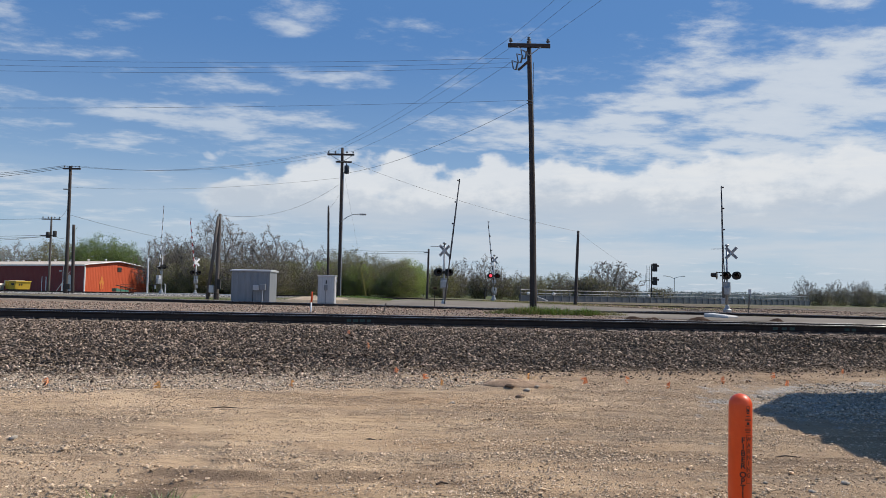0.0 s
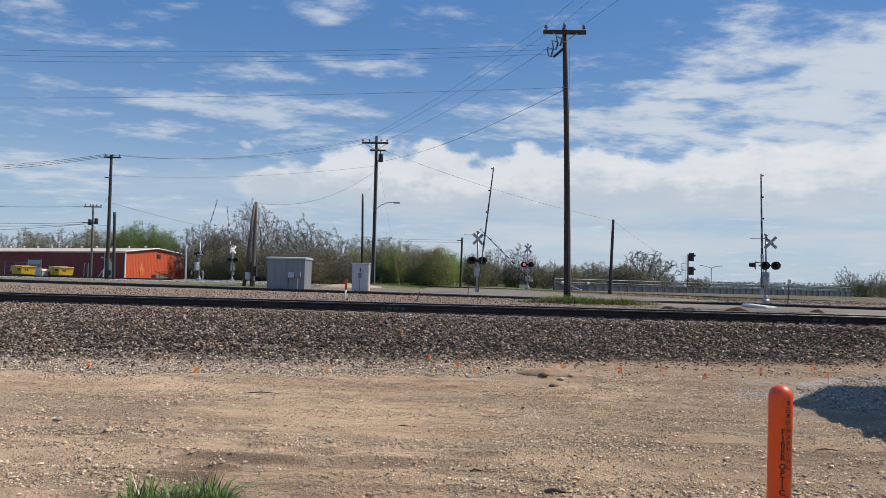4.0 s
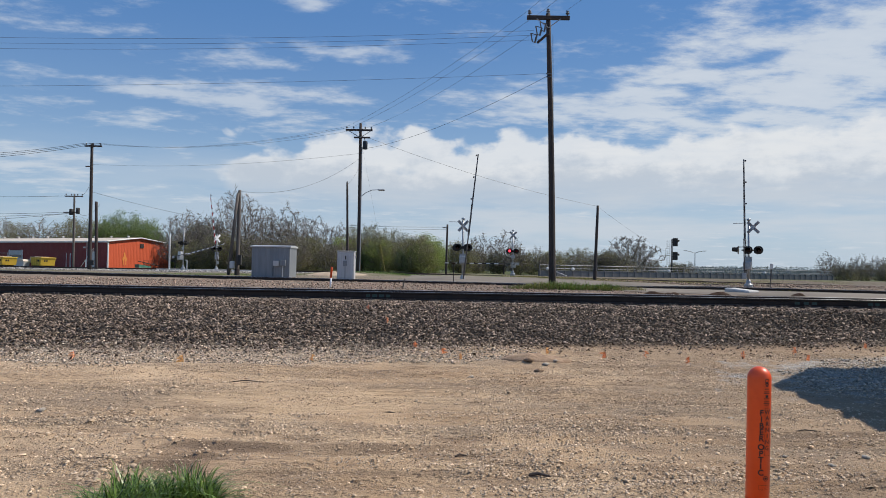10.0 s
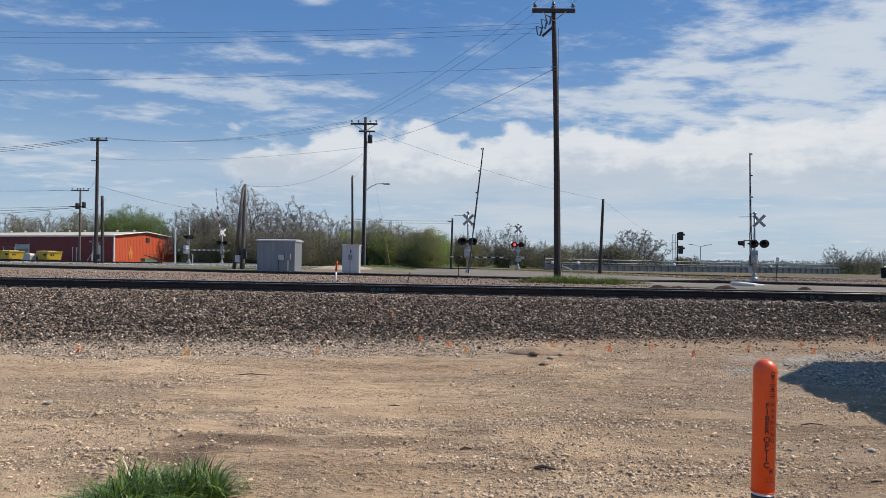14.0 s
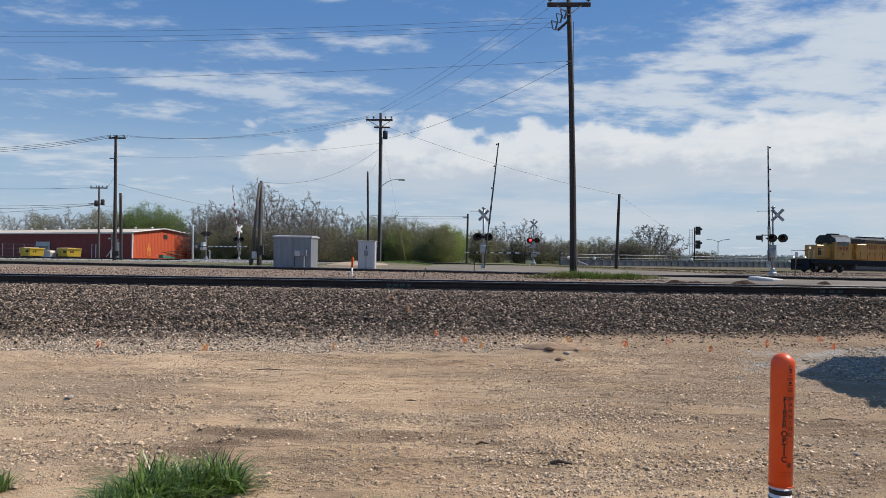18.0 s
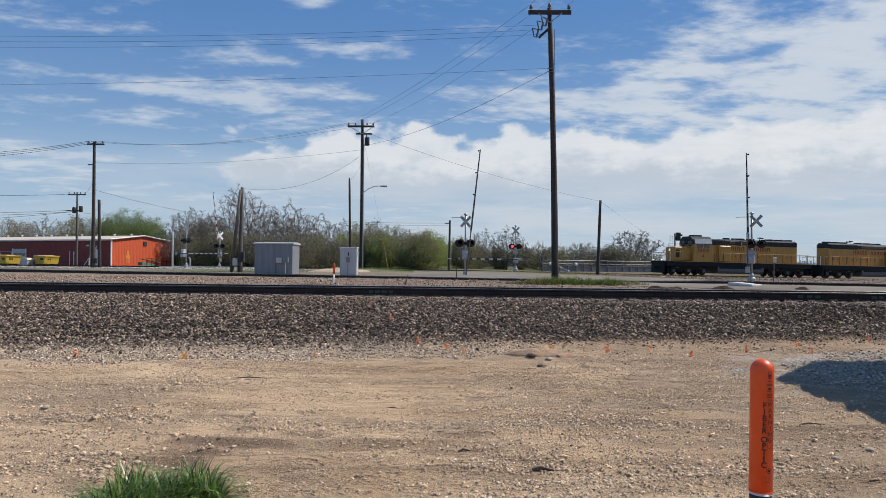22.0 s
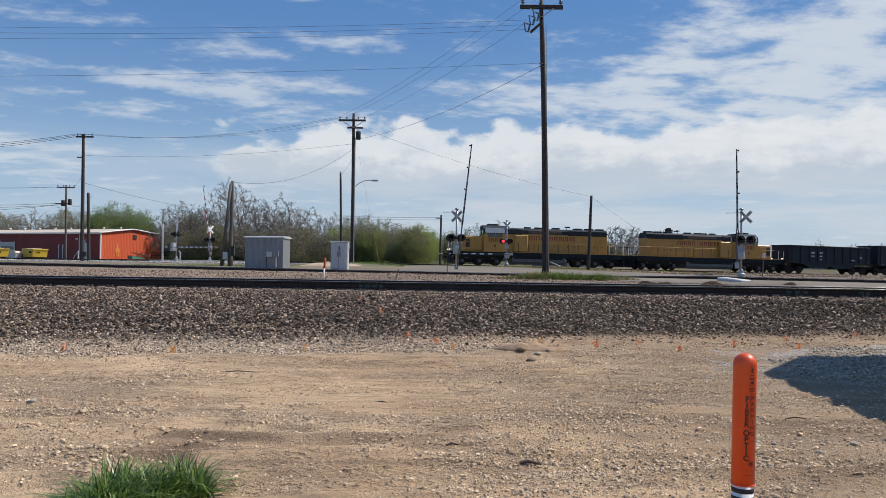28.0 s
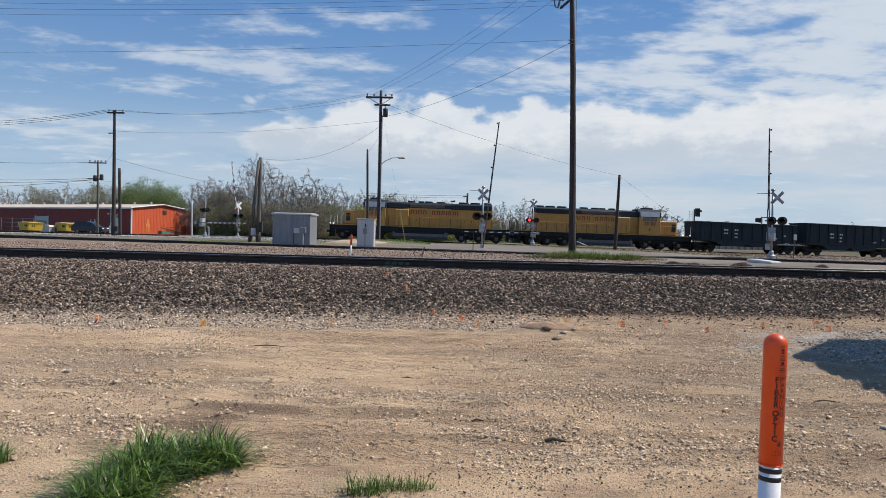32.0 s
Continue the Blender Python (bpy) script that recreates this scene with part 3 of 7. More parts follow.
def far_rail_z(x):
    return 1.11 if x < -8 else 1.0 - 0.0135 * x if x < 60 else 0.19


def middle_y(x):
    return 36.9 - 0.30 * x


def near_y(x):
    return 17.95 - 0.037 * x


def toe_y(x):
    return 12.9 + 0.18 * max(-12, min(12, x))


FURROWS = ((7.52, 0.075, 0.035), (6.35, -0.05, 0.022), (6.05, 0.10, 0.025), (9.2, 0.02, 0.02), (5.2, 0.06, 0.018), (10.4, -0.03, 0.02), (8.5, -0.06, 0.018))


def land(x, y):
    """Height of the ground."""
    toe = toe_y(x)
    if y < 17.2:
        z = piecewise(y, (-60, 0, 8, toe - 1.4, toe, toe + 1.3, 16.6, 17.2), (-0.05, 0.0, 0.04, 0.12, 0.21, 0.40, 0.705, 0.725))
    else:
        z = piecewise(y, (17.2, 20.6, 22.0, 27, 33, 45, 60), (0.725, 0.725, 0.66, 0.70, 0.78, 0.86, 0.90))
    z -= 0.14 * smooth(x, 12, 19) * smooth(y, 34, 43)
    if y > 48:
        zf = piecewise(x, (-60, 6, 13, 25, 60, 120), (0.92, 0.93, 0.78, 0.52, 0.28, 0.2))
        z += (zf - z) * smooth(y, 48, 66)
        d = abs(y - far_y(x))
        if d < 6:
            z += (far_rail_z(x) - 0.30 - z) * (1 - smooth(d, 2.2, 5.0))
        b = smooth(y - far_y(x), 3.0, 6.0) * (1 - smooth(y, 126, 136)) * smooth(x, 5, 11)
        z += (0.82 - 0.0022 * (x - 12) - z) * b
    if y > 130:
        z += (0.5 - z) * smooth(y, 130, 220)
    d = math.hypot(x + 7.5, (y - 60) * 0.7)
    z += 0.30 * (1 - smooth(d, 1.5, 7.0))
    if y < 60:
        rut = noise.noise(Vector((x * 0.35, y * 1.1, 3.0))) * 0.036 + noise.noise(Vector((x * 1.3, y * 2.4, 9.0))) * 0.012
        z += rut * (1.0 if y < 12 else 0.6)
        if y < 14:
            z += 0.024 * noise.noise(Vector((x * 2.2, y * 4.5, 21.0))) + 0.014 * noise.noise(Vector((x * 6.5, y * 9.0, 33.0)))
            for y0, sl, amp in FURROWS:
                d = y - y0 - sl * x - 0.12 * math.sin(x * 0.8 + y0)
                z += amp * (math.exp(-(d / 0.10) ** 2) - 0.8 * math.exp(-((d - 0.24) / 0.13) ** 2))
        z += 0.10 * math.exp(-((x - 1.3) ** 2) / 0.35 - ((y - 11.5) ** 2) / 0.12)
        z += 0.10 * math.exp(-((x - 7.5) ** 2) / 3.0 - ((y - 10.0) ** 2) / 3.0)
    return z


def spaced(knots):
    out = []
    for (a, da), (b, db) in zip(knots, knots[1:]):
        v = a
        while v < b - 1e-6:
            out.append(v)
            v += da + (db - da) * (v - a) / (b - a)
    out.append(knots[-1][0])
    return out


def make_ground():
    xs = spaced([(-4500, 600), (-400, 60), (-120, 6), (-30, 1.0), (-12, 0.3), (-8, 0.12), (8, 0.12), (12, 0.3), (30, 1.0), (120, 6), (400, 60), (4500, 600)])
    ys = spaced([(-300, 60), (-20, 4), (2, 0.3), (4, 0.06), (10, 0.08), (13, 0.12), (18, 0.25), (24, 0.6), (60, 1.0), (130, 2.5), (400, 60), (4600, 600)])
    verts = [(x, y, land(x, y)) for y in ys for x in xs]
    n = len(xs)
    faces = [(j * n + i, j * n + i + 1, (j + 1) * n + i + 1, (j + 1) * n + i) for j in range(len(ys) - 1) for i in range(n - 1)]
    return tagged(raw("ground", verts, faces, "ground", True), "bare tan dirt with pebbles, damp stains and tyre ruts", "ground", kind="structure")


make_ground()


def make_road():
    """The worn paved road between the tracks, with ragged edges, laid just above the ground."""
    xs = spaced([(-3, 0.8), (70, 1.2)])
    verts, faces = [], []
    rows = 14
    for x in xs:
        lo = max(24.5, middle_y(x) - 5.0 + 7.0 * (1 - smooth(x, 2, 9)) + 0.6 * noise.noise(Vector((x * 0.5, 1, 0))))
        hi = 66 - 18 * smooth(x, 4, 13) - 14 * smooth(x, 11, 18) + 0.8 * noise.noise(Vector((x * 0.4, 7, 0)))
        for j in range(rows):
            y = lo + (hi - lo) * j / (rows - 1)
            verts.append((x, y, land(x, y) + 0.02 + 0.03 * smooth(abs(j - (rows - 1) / 2), (rows - 1) / 2, 3)))
    for i in range(len(xs) - 1):
        for j in range(rows - 1):
            a = i * rows + j
            faces.append((a, a + rows, a + rows + 1, a + 1))
    return tagged(raw("road", verts, faces, "asphalt", True), "sun-bleached worn asphalt road beside the tracks", "road", kind="structure")


make_road()


# ---- tracks ----
RAIL = [(-0.075, 0.0), (-0.075, 0.012), (-0.012, 0.032), (-0.012, 0.135), (-0.036, 0.150), (-0.036, 0.178), (-0.026, 0.186),
        (0.026, 0.186), (0.036, 0.178), (0.036, 0.150), (0.012, 0.135), (0.012, 0.032), (0.075, 0.012), (0.075, 0.0)]


def sweep(outline, path):
    """An outline (across, up) along plan points (x, y, z)."""
    s = Shape()
    n = len(outline)
    for i, p in enumerate(path):
        a, b = path[max(i - 1, 0)], path[min(i + 1, len(path) - 1)]
        d = Vector((b[0] - a[0], b[1] - a[1], 0)).normalized()
        side = Vector((-d.y, d.x, 0))
        for u, w in outline:
            s.v.append((p[0] + side.x * u, p[1] + side.y * u, p[2] + w))
    for i in range(len(path) - 1):
        for j in range(n):
            a, b = i * n + j, i * n + (j + 1) % n
            s.f.append((a, b, b + n, a + n))
    s.f.append(tuple(range(n))[::-1])
    s.f.append(tuple((len(path) - 1) * n + j for j in range(n)))
    return s


def make_track(label, fy, top, x0, x1, step, tie_range, tie_gap):
    """Two rails on ties; fy gives the near rail's line, top its height."""
    track = thing("railway_track", 0, 0, 0, label, "railway track", "railway tracks")
    xs = list(np.arange(x0, x1 + 0.01, step))
    for off in (0.0, 1.51):
        path = [(x, fy(x) + off, top(x) - 0.186) for x in xs]
        rail = part("rail", sweep(RAIL, path), "rail", track, "rust-dark steel rail")
        head = part("rail_head", sweep([(-0.030, 0.1865), (-0.026, 0.190), (0.026, 0.190), (0.030, 0.1865)], path), "rail" if fy is far_y else "rail_head", rail, "running surface of the rail")
    tie = Shape().box(-0.115, 0.115, -0.50, 2.02, -0.17, 0.0, 0.012).mesh("tie", M["tie"])
    plate = Shape().box(-0.09, 0.09, -0.16, 0.16, 0.0, 0.022, 0.005)
    for sx in (-0.055, 0.055):
        for sy in (-0.10, 0.10):
            plate.box(sx - 0.012, sx + 0.012, sy - 0.014, sy + 0.014, 0.02, 0.055, 0.004)
    plate = plate.mesh("tie_plate", M["wheel_steel"])
    x = tie_range[0]
    while x < tie_range[1]:
        ang = math.degrees(math.atan2(fy(x + 0.5) - fy(x - 0.5), 1.0))
        ob = new("tie", tie)
        ob.parent = track
        ob.matrix_basis = pose(x + random.uniform(-0.02, 0.02), fy(x), top(x) - 0.204, 0, 0, ang + random.uniform(-1, 1))
        if fy is near_y:
            pl = new("tie_plate", plate)
            pl.parent = ob
        x += tie_gap
    return track


make_track("rust-dark mainline rails on a raised ballast bed", near_y, lambda x: 0.98, -60, 60, 4.0, (-16, 16), 0.52)
for x0, widths in ((8.2, (0.16, 0.14, 0.12)), (-2.05, (0.1, 0.12, 0.12, 0.1)), (9.9, (0.12, 0.1))):
    x = x0
    for w in widths:
        mark = Shape().box(x, x + w, near_y(x) - 0.0165, near_y(x) - 0.013, 0.845, 0.915, 0)
        tagged(part("chalk_mark", mark, "chalk"), "faded paint mark on the rail's web", "paint mark", "marks on the rail")
        x += w + 0.05
make_track("older siding rails sunk in stone chips, paved over at the road", middle_y, lambda x: 0.915 - 0.004 * x + 0.075 * smooth(x, 10.6, 12.0), -60, 45, 3.0, (-34, 2), 0.6)
make_track("far mainline rails on low ballast that curve away", far_y, far_rail_z, -110, 130, 2.0, (-62, 66), 0.62)


xing = thing("crossing_surface", 0, 0, 0, "pale concrete panels laid between the far rails at a level crossing", "level crossing")
for i in range(6):
    x = -33.5 + i * 2.2
    for y0, y1 in ((-1.0, -0.10), (0.10, 1.41), (1.62, 2.5)):
        part("panel", Shape().box(x, x + 2.16, far_y(x) + y0, far_y(x) + y1, 0.80, 1.10, 0.02), "concrete", xing)

# ---- stones, each with its own shape, joined by kind ----
def stones(name, spots, mat, label):
    """Angular stones: (x, y, z, size)."""
    if mat == "pebble" and len(spots) > 999:
        base = np.array([(1.1, 0, -0.2), (-0.55, 0.95, -0.2), (-0.55, -0.95, -0.2), (0.8, 0.05, 0.75), (-0.4, 0.7, 0.85), (-0.45, -0.6, 0.7)])
        tri = [(3, 4, 5), (0, 1, 4), (0, 4, 3), (1, 2, 5), (1, 5, 4), (2, 0, 3), (2, 3, 5)]
        return pack(name, spots, base, tri, mat, label)
    if mat == "ballast":
        base = np.array([(1, 1, .6), (-1, .8, .6), (-.9, -1, .5), (1, -.8, .7), (.8, 1, -.6), (-1, 1, -.5), (-1, -.9, -.6), (.9, -1, -.6)]) * (0.95, 0.62, 0.40)
        tri = [(0, 1, 2), (0, 2, 3), (0, 4, 5), (0, 5, 1), (1, 5, 6), (1, 6, 2), (2, 6, 7), (2, 7, 3), (3, 7, 4), (3, 4, 0)]
        return pack(name, spots, base, tri, mat, label)
    base = np.array([(1, 0, 0), (-1, 0, 0), (0, 1, 0), (0, -1, 0), (0, 0, 1), (0, 0, -1), (.6, .6, .55), (-.6, .55, .6), (.55, -.6, .6), (-.6, -.6, .5)])
    tri = [(4, 0, 6), (4, 6, 2), (4, 2, 7), (4, 7, 1), (4, 1, 9), (4, 9, 3), (4, 3, 8), (4, 8, 0), (0, 2, 6), (2, 1, 7), (1, 3, 9), (3, 0, 8), (5, 2, 0), (5, 1, 2), (5, 3, 1), (5, 0, 3)]
    return pack(name, spots, base, tri, mat, label)


def pack(name, spots, base, tri, mat, label):
    rng = np.random.default_rng(len(spots))
    n = len(spots)
    p = np.array(spots)
    k = len(base)
    v = base[None] * rng.uniform(0.55, 1.15, (n, k, 1)) * rng.uniform(0.6, 1.1, (n, 1, 3)) * np.array([1, 1, 0.46 if mat == "pebble" else 0.66 if mat in ("clod", "toe_gravel") else 0.74])
    a = rng.uniform(0, 6.28, n)
    b = rng.uniform(-0.9, 0.9, n) if mat == "ballast" else rng.uniform(-0.5, 0.5, n)
    ca, sa, cb, sb = np.cos(a)[:, None], np.sin(a)[:, None], np.cos(b)[:, None], np.sin(b)[:, None]
    x, y, z = v[..., 0], v[..., 1], v[..., 2]
    x, z = x * cb - z * sb, x * sb + z * cb
    x, y = x * ca - y * sa, x * sa + y * ca
    v = np.stack([x, y, z], -1) * (p[:, 3] / 2)[:, None, None] + p[:, None, :3]
    f = (np.array(tri)[None] + (np.arange(n) * k)[:, None, None]).reshape(-1, 3)
    me = bpy.data.meshes.new(name)
    me.vertices.add(n * k)
    me.vertices.foreach_set("co", v.reshape(-1))
    me.loops.add(f.size)
    me.loops.foreach_set("vertex_index", f.reshape(-1).astype(np.int32))
    me.polygons.add(len(f))
    me.polygons.foreach_set("loop_start", np.arange(0, f.size, 3, dtype=np.int32))
    me.materials.append(M[mat])
    me.update(calc_edges=True)
    return tagged(new(name, me), label, name.replace("_", " "), kind="stuff")


def scatter(n, x0, x1, y0, y1, size, keep=None, sink=0.25):
    out = []
    while len(out) < n:
        x, y = random.uniform(x0, x1), random.uniform(y0, y1)
        if keep and not keep(x, y):
            continue
        s = size[0] + (size[1] - size[0]) * random.random() ** 2.2
        out.append((x, y, land(x, y) + s * (0.5 - sink), s))
    return out


def in_ballast(x, y):
    if y > near_y(x) - 0.14:
        return False
    edge = y - toe_y(x) - 0.5 * noise.noise(Vector((x * 0.7, y * 0.7, 5)))
    return edge > 0.1 or random.random() < math.exp(edge * 2.6) * 0.55


bal = scatter(66000, -13.8, 13.8, 10.5, 18.4, (0.038, 0.095), in_ballast, 0.05)
bal += scatter(2600, -14.5, 14.5, 18.1, 19.4, (0.035, 0.08))
stones("track_ballast", bal, "ballast", "dark crushed-stone ballast on the bank below the rails")
toe = scatter(15000, -13, 1.5, 9.4, 13.0, (0.02, 0.06), lambda x, y: abs(y - toe_y(x) + 0.5) < 1.0 + 0.4 * noise.noise(Vector((x, y, 2))))
stones("toe_gravel", toe, "toe_gravel", "loose brown and white gravel at the foot of the ballast")
pale = scatter(9000, 4.4, 12, 8.4, 12.6, (0.02, 0.065), lambda x, y: (x - 8.8) ** 2 / 18 + (y - 10.5) ** 2 / 4.4 < 1.0 + 0.5 * noise.noise(Vector((x, y, 4))))
stones("loose_gravel", pale, "gravel", "loose pale grey gravel spread over the dirt")


def pebbly(x, y):
    """Where pebbles gather: along the ruts and in patches, seldom on the swept sand or the damp hollow."""
    if ((x + 1.5) / 1.7) ** 2 + ((y - 8.35) / 0.6) ** 2 < 1 + 0.8 * noise.noise(Vector((x * 1.5, y * 2.5, 8))) and random.random() < 0.88:
        return False
    if ((x + 1.7) / 1.1) ** 2 + ((y - 6.0) / 0.5) ** 2 < 1 and random.random() < 0.8:
        return False
    for i, (y0, sl, amp) in enumerate(FURROWS):
        if abs(y - y0 - sl * x - 0.12 * math.sin(x * 0.8 + y0)) < (0.20 if i == 0 else 0.12) and random.random() < (0.7 if i == 0 else 0.25):
            return noise.noise(Vector((x * 0.6, y, 40))) > -0.2
    return 1.5 * noise.noise(Vector((x * 0.45, y * 1.5, 12))) + 0.9 * noise.noise(Vector((x * 1.6, y * 4, 2))) + 0.12 * smooth(x, 0, 3) > random.uniform(0.0, 0.62)


peb = scatter(56000, -9, 9, 3.4, 13.2, (0.010, 0.046), lambda x, y: abs(x) < y * 0.70 + 0.5 and pebbly(x, y))
peb += scatter(900, -8, 8, 4.2, 13, (0.03, 0.07), pebbly, 0.3)
peb += scatter(1200, -1.5, 8, 5.0, 12.4, (0.026, 0.06), lambda x, y: abs(x) < y * 0.70 and pebbly(x + 9.0, y), 0.2)
peb += scatter(900, -6.5, -1.5, 5.8, 10.5, (0.026, 0.06), lambda x, y: abs(x) < y * 0.70 and pebbly(x + 9.0, y), 0.2)
peb += scatter(36, -8, 8, 4.5, 13, (0.08, 0.13), pebbly, 0.35)
peb += scatter(30000, -7.5, 8, 4.0, 12.8, (0.011, 0.028), lambda x, y: abs(x) < y * 0.70 + 0.3 and pebbly(x + 5.0, y + 1.3), 0.2)
peb += scatter(420, -4.7, -2.3, 5.0, 7.7, (0.03, 0.075), lambda x, y: noise.noise(Vector((x * 1.4, y * 1.8, 6))) > random.uniform(-0.2, 0.3), 0.25)
peb += scatter(160, 1.6, 4.6, 5.5, 7.2, (0.03, 0.08), lambda x, y: noise.noise(Vector((x * 1.4, y * 2.4, 16))) > random.uniform(-0.1, 0.35), 0.25)
stones("pebbles", peb, "pebble", "scattered tan and white pebbles on the dirt")
clods = scatter(14000, -9, 9, 3.6, 13.0, (0.009, 0.028), lambda x, y: abs(x) < y * 0.70 + 0.5 and pebbly(x, y + 3.0), 0.3)
stones("soil_clods", clods, "clod", "crumbs and clods of dry brown soil on the dirt")
chips = scatter(9000, -24, 12, 21.5, 38, (0.05, 0.12), lambda x, y: y < middle_y(x) + 0.3 and x < 26 - y * 0.62)
stones("stone_chips", chips, "chips", "pinkish crushed stone between two tracks")
far_b = scatter(15000, -60, 62, 80.5, 99, (0.09, 0.20), lambda x, y: -2.6 < y - far_y(x) < 4.0)
far_b += scatter(7000, -60, -11, 65.5, 82.5, (0.10, 0.22))
stones("far_ballast", far_b, "far_stone", "grey-brown ballast of the far track")


verge_s = scatter(5500, 14, 58, 43, 84, (0.07, 0.19), lambda x, y: x < y * 0.66 and y > 43 + 0.25 * max(0, 24 - x) and noise.noise(Vector((x * 0.15, y * 0.35, 3))) > random.uniform(-0.4, 0.3))
stones("verge_gravel", verge_s, "chips", "brown gravel strewn between the siding and the far track")


# ---- poles and wires ----
def wire(label, p, q, sag, r=0.0075, n=18):
    pts = []
    for i in range(n + 1):
        t = i / n
        pts.append((p[0] + (q[0] - p[0]) * t, p[1] + (q[1] - p[1]) * t, p[2] + (q[2] - p[2]) * t - sag * 4 * t * (1 - t)))
    ob = part("overhead_wire", Shape().tube(pts, r, 4), "wire")
    return tagged(ob, label, "wire", "overhead wires")


def wood_pole(label, x, y, z, h, lean, r0, r1, mat="pole", name="utility_pole", bow=0.0):
    """An upright log; lean is how far the top stands off, in x and y."""
    ob = thing(name, x, y, z, label, "pole", "wooden poles")
    n = 10
    pts = [(lean[0] * i / n + bow * math.sin(math.pi * i / n), lean[1] * i / n, -0.4 + (h + 0.4) * i / n) for i in range(n + 1)]
    part("shaft", Shape().tube(pts, [r0 + (r1 - r0) * i / n + random.uniform(-0.006, 0.006) for i in range(n + 1)], 12), mat, ob, smooth=True)
    return ob


def insulator(parent, x, y, z, s=1.0):
    part("insulator", Shape().lathe([(0.015 * s, 0), (0.02 * s, 0.05 * s), (0.07 * s, 0.07 * s), (0.075 * s, 0.10 * s), (0.045 * s, 0.12 * s), (0.06 * s, 0.15 * s), (0.05 * s, 0.18 * s), (0.02 * s, 0.20 * s)], (x, y, z), 10), "porcelain", parent, smooth=True)


# the tall pole by the road
p1 = wood_pole("tall dark wooden utility pole with one crossarm standing in weeds", 4.52, 32.6, 0.82, 12.2, (-0.33, 0), 0.165, 0.095, bow=0.05)
part("crossarm", Shape().box(-1.28, 0.62, -0.17, -0.05, 11.88, 12.06, 0.012), "pole", p1)
for x in (-1.16, 0.52):
    insulator(p1, x, -0.11, 12.06, 1.2)
insulator(p1, -0.33, 0.0, 12.18, 1.2)
for a, b in (((-0.85, -0.19, 11.9), (-0.34, -0.19, 11.5)), ((0.2, -0.19, 11.9), (-0.32, -0.19, 11.5))):
    part("brace", Shape().tube([a, b], 0.022, 6), "galv", p1)
part("cutout_bracket", Shape().box(-0.62, 0.06, -0.05, 0.05, -0.05, 0.05, 0.01, pose(-0.36, -0.22, 11.22, 0, -42, 0)), "pole", p1)
for x, z in ((-0.95, 11.0), (-0.74, 11.32), (-0.55, 11.5)):
    part("fuse_cutout", Shape().tube([(x - 0.10, -0.32, z - 0.17), (x - 0.17, -0.32, z + 0.2)], 0.03, 6).tube([(x + 0.02, -0.28, z - 0.2), (x + 0.10, -0.28, z + 0.14)], 0.042, 8).tube([(x - 0.17, -0.32, z + 0.2), (x + 0.10, -0.28, z + 0.14)], 0.018, 6).tube([(x - 0.10, -0.32, z - 0.17), (x + 0.02, -0.28, z - 0.2)], 0.018, 6), "porcelain", p1, "grey fuse cutout")
for z in (9.46, 9.32):
    part("wire_clamp", Shape().tube([(-0.42, -0.14, z), (-0.14, -0.14, z)], 0.025, 6), "porcelain", p1)
part("ground_wire", Shape().tube([(-0.13, -0.165, 11.2), (-0.05, -0.19, 6.0), (0.0, -0.20, 0.2)], 0.012, 5), "wire", p1)

# the second pole, with transformer and street lamp
p2 = wood_pole("dark wooden utility pole with transformer and street lamp arm", -7.45, 60, 1.18, 12.2, (-0.05, 0), 0.17, 0.11)
part("crossarm", Shape().box(-1.25, 0.95, -0.17, -0.05, 11.55, 11.70, 0.01), "pole", p2)
part("crossarm", Shape().box(-0.55, 0.75, -0.17, -0.05, 10.95, 11.08, 0.01), "pole", p2)
for x in (-1.15, -0.6, 0.35, 0.85):
    insulator(p2, x, -0.11, 11.70, 1.1)
part("transformer", Shape().lathe([(0.16, 0), (0.2, 0.03), (0.2, 0.6), (0.17, 0.66), (0.05, 0.70)], (0.36, -0.12, 10.05), 14).tube([(0.34, -0.12, 10.7), (0.32, -0.12, 10.95)], 0.035, 6), "loco_grey", p2, "grey drum transformer", smooth=True)
for a, b in (((-1.0, -0.19, 11.55), (-0.05, -0.19, 11.0)), ((0.8, -0.19, 11.55), (-0.03, -0.19, 11.0))):
    part("brace", Shape().tube([a, b], 0.03, 5), "galv", p2)
part("lamp_arm", Shape().tube([(0.0, -0.15, 6.1), (0.5, -0.16, 6.5), (1.0, -0.17, 6.72), (1.55, -0.18, 6.75)], 0.03, 6), "galv", p2)
part("lamp_head", Shape().box(1.5, 2.05, -0.28, -0.06, 6.66, 6.80, 0.04), "lamp_head", p2, "cobra street lamp head")
part("conduit", Shape().tube([(0.12, -0.16, 0.0), (0.12, -0.13, 10.2)], 0.035, 6), "galv", p2)

part("guy_guard", Shape().tube([(2.2, -0.4, 0.1), (1.75, -0.35, 2.4)], 0.028, 6), "guy_yellow", p2, "yellow guy wire guard")
part("guy_wire", Shape().tube([(1.75, -0.35, 2.4), (0.08, -0.05, 10.5)], 0.004, 5), "wire", p2)
# poles further off
l1 = wood_pole("tall dark wooden power pole beyond the tracks", -35.35, 72, 1.08, 12.3, (-0.1, 0), 0.19, 0.13)
part("crossarm", Shape().box(-0.75, 0.95, -0.2, -0.06, 11.95, 12.10, 0.01), "pole", l1)
for x in (-0.6, 0.1, 0.8):
    insulator(l1, x, -0.12, 12.1, 1.2)
part("crossarm", Shape().box(-0.6, 0.1, -0.2, -0.1, 9.95, 10.05, 0.01), "pole_grey", l1)
part("junction_box", Shape().box(-0.02, 0.5, -0.3, -0.1, 0.3, 0.8, 0.02), "black_mat", l1)
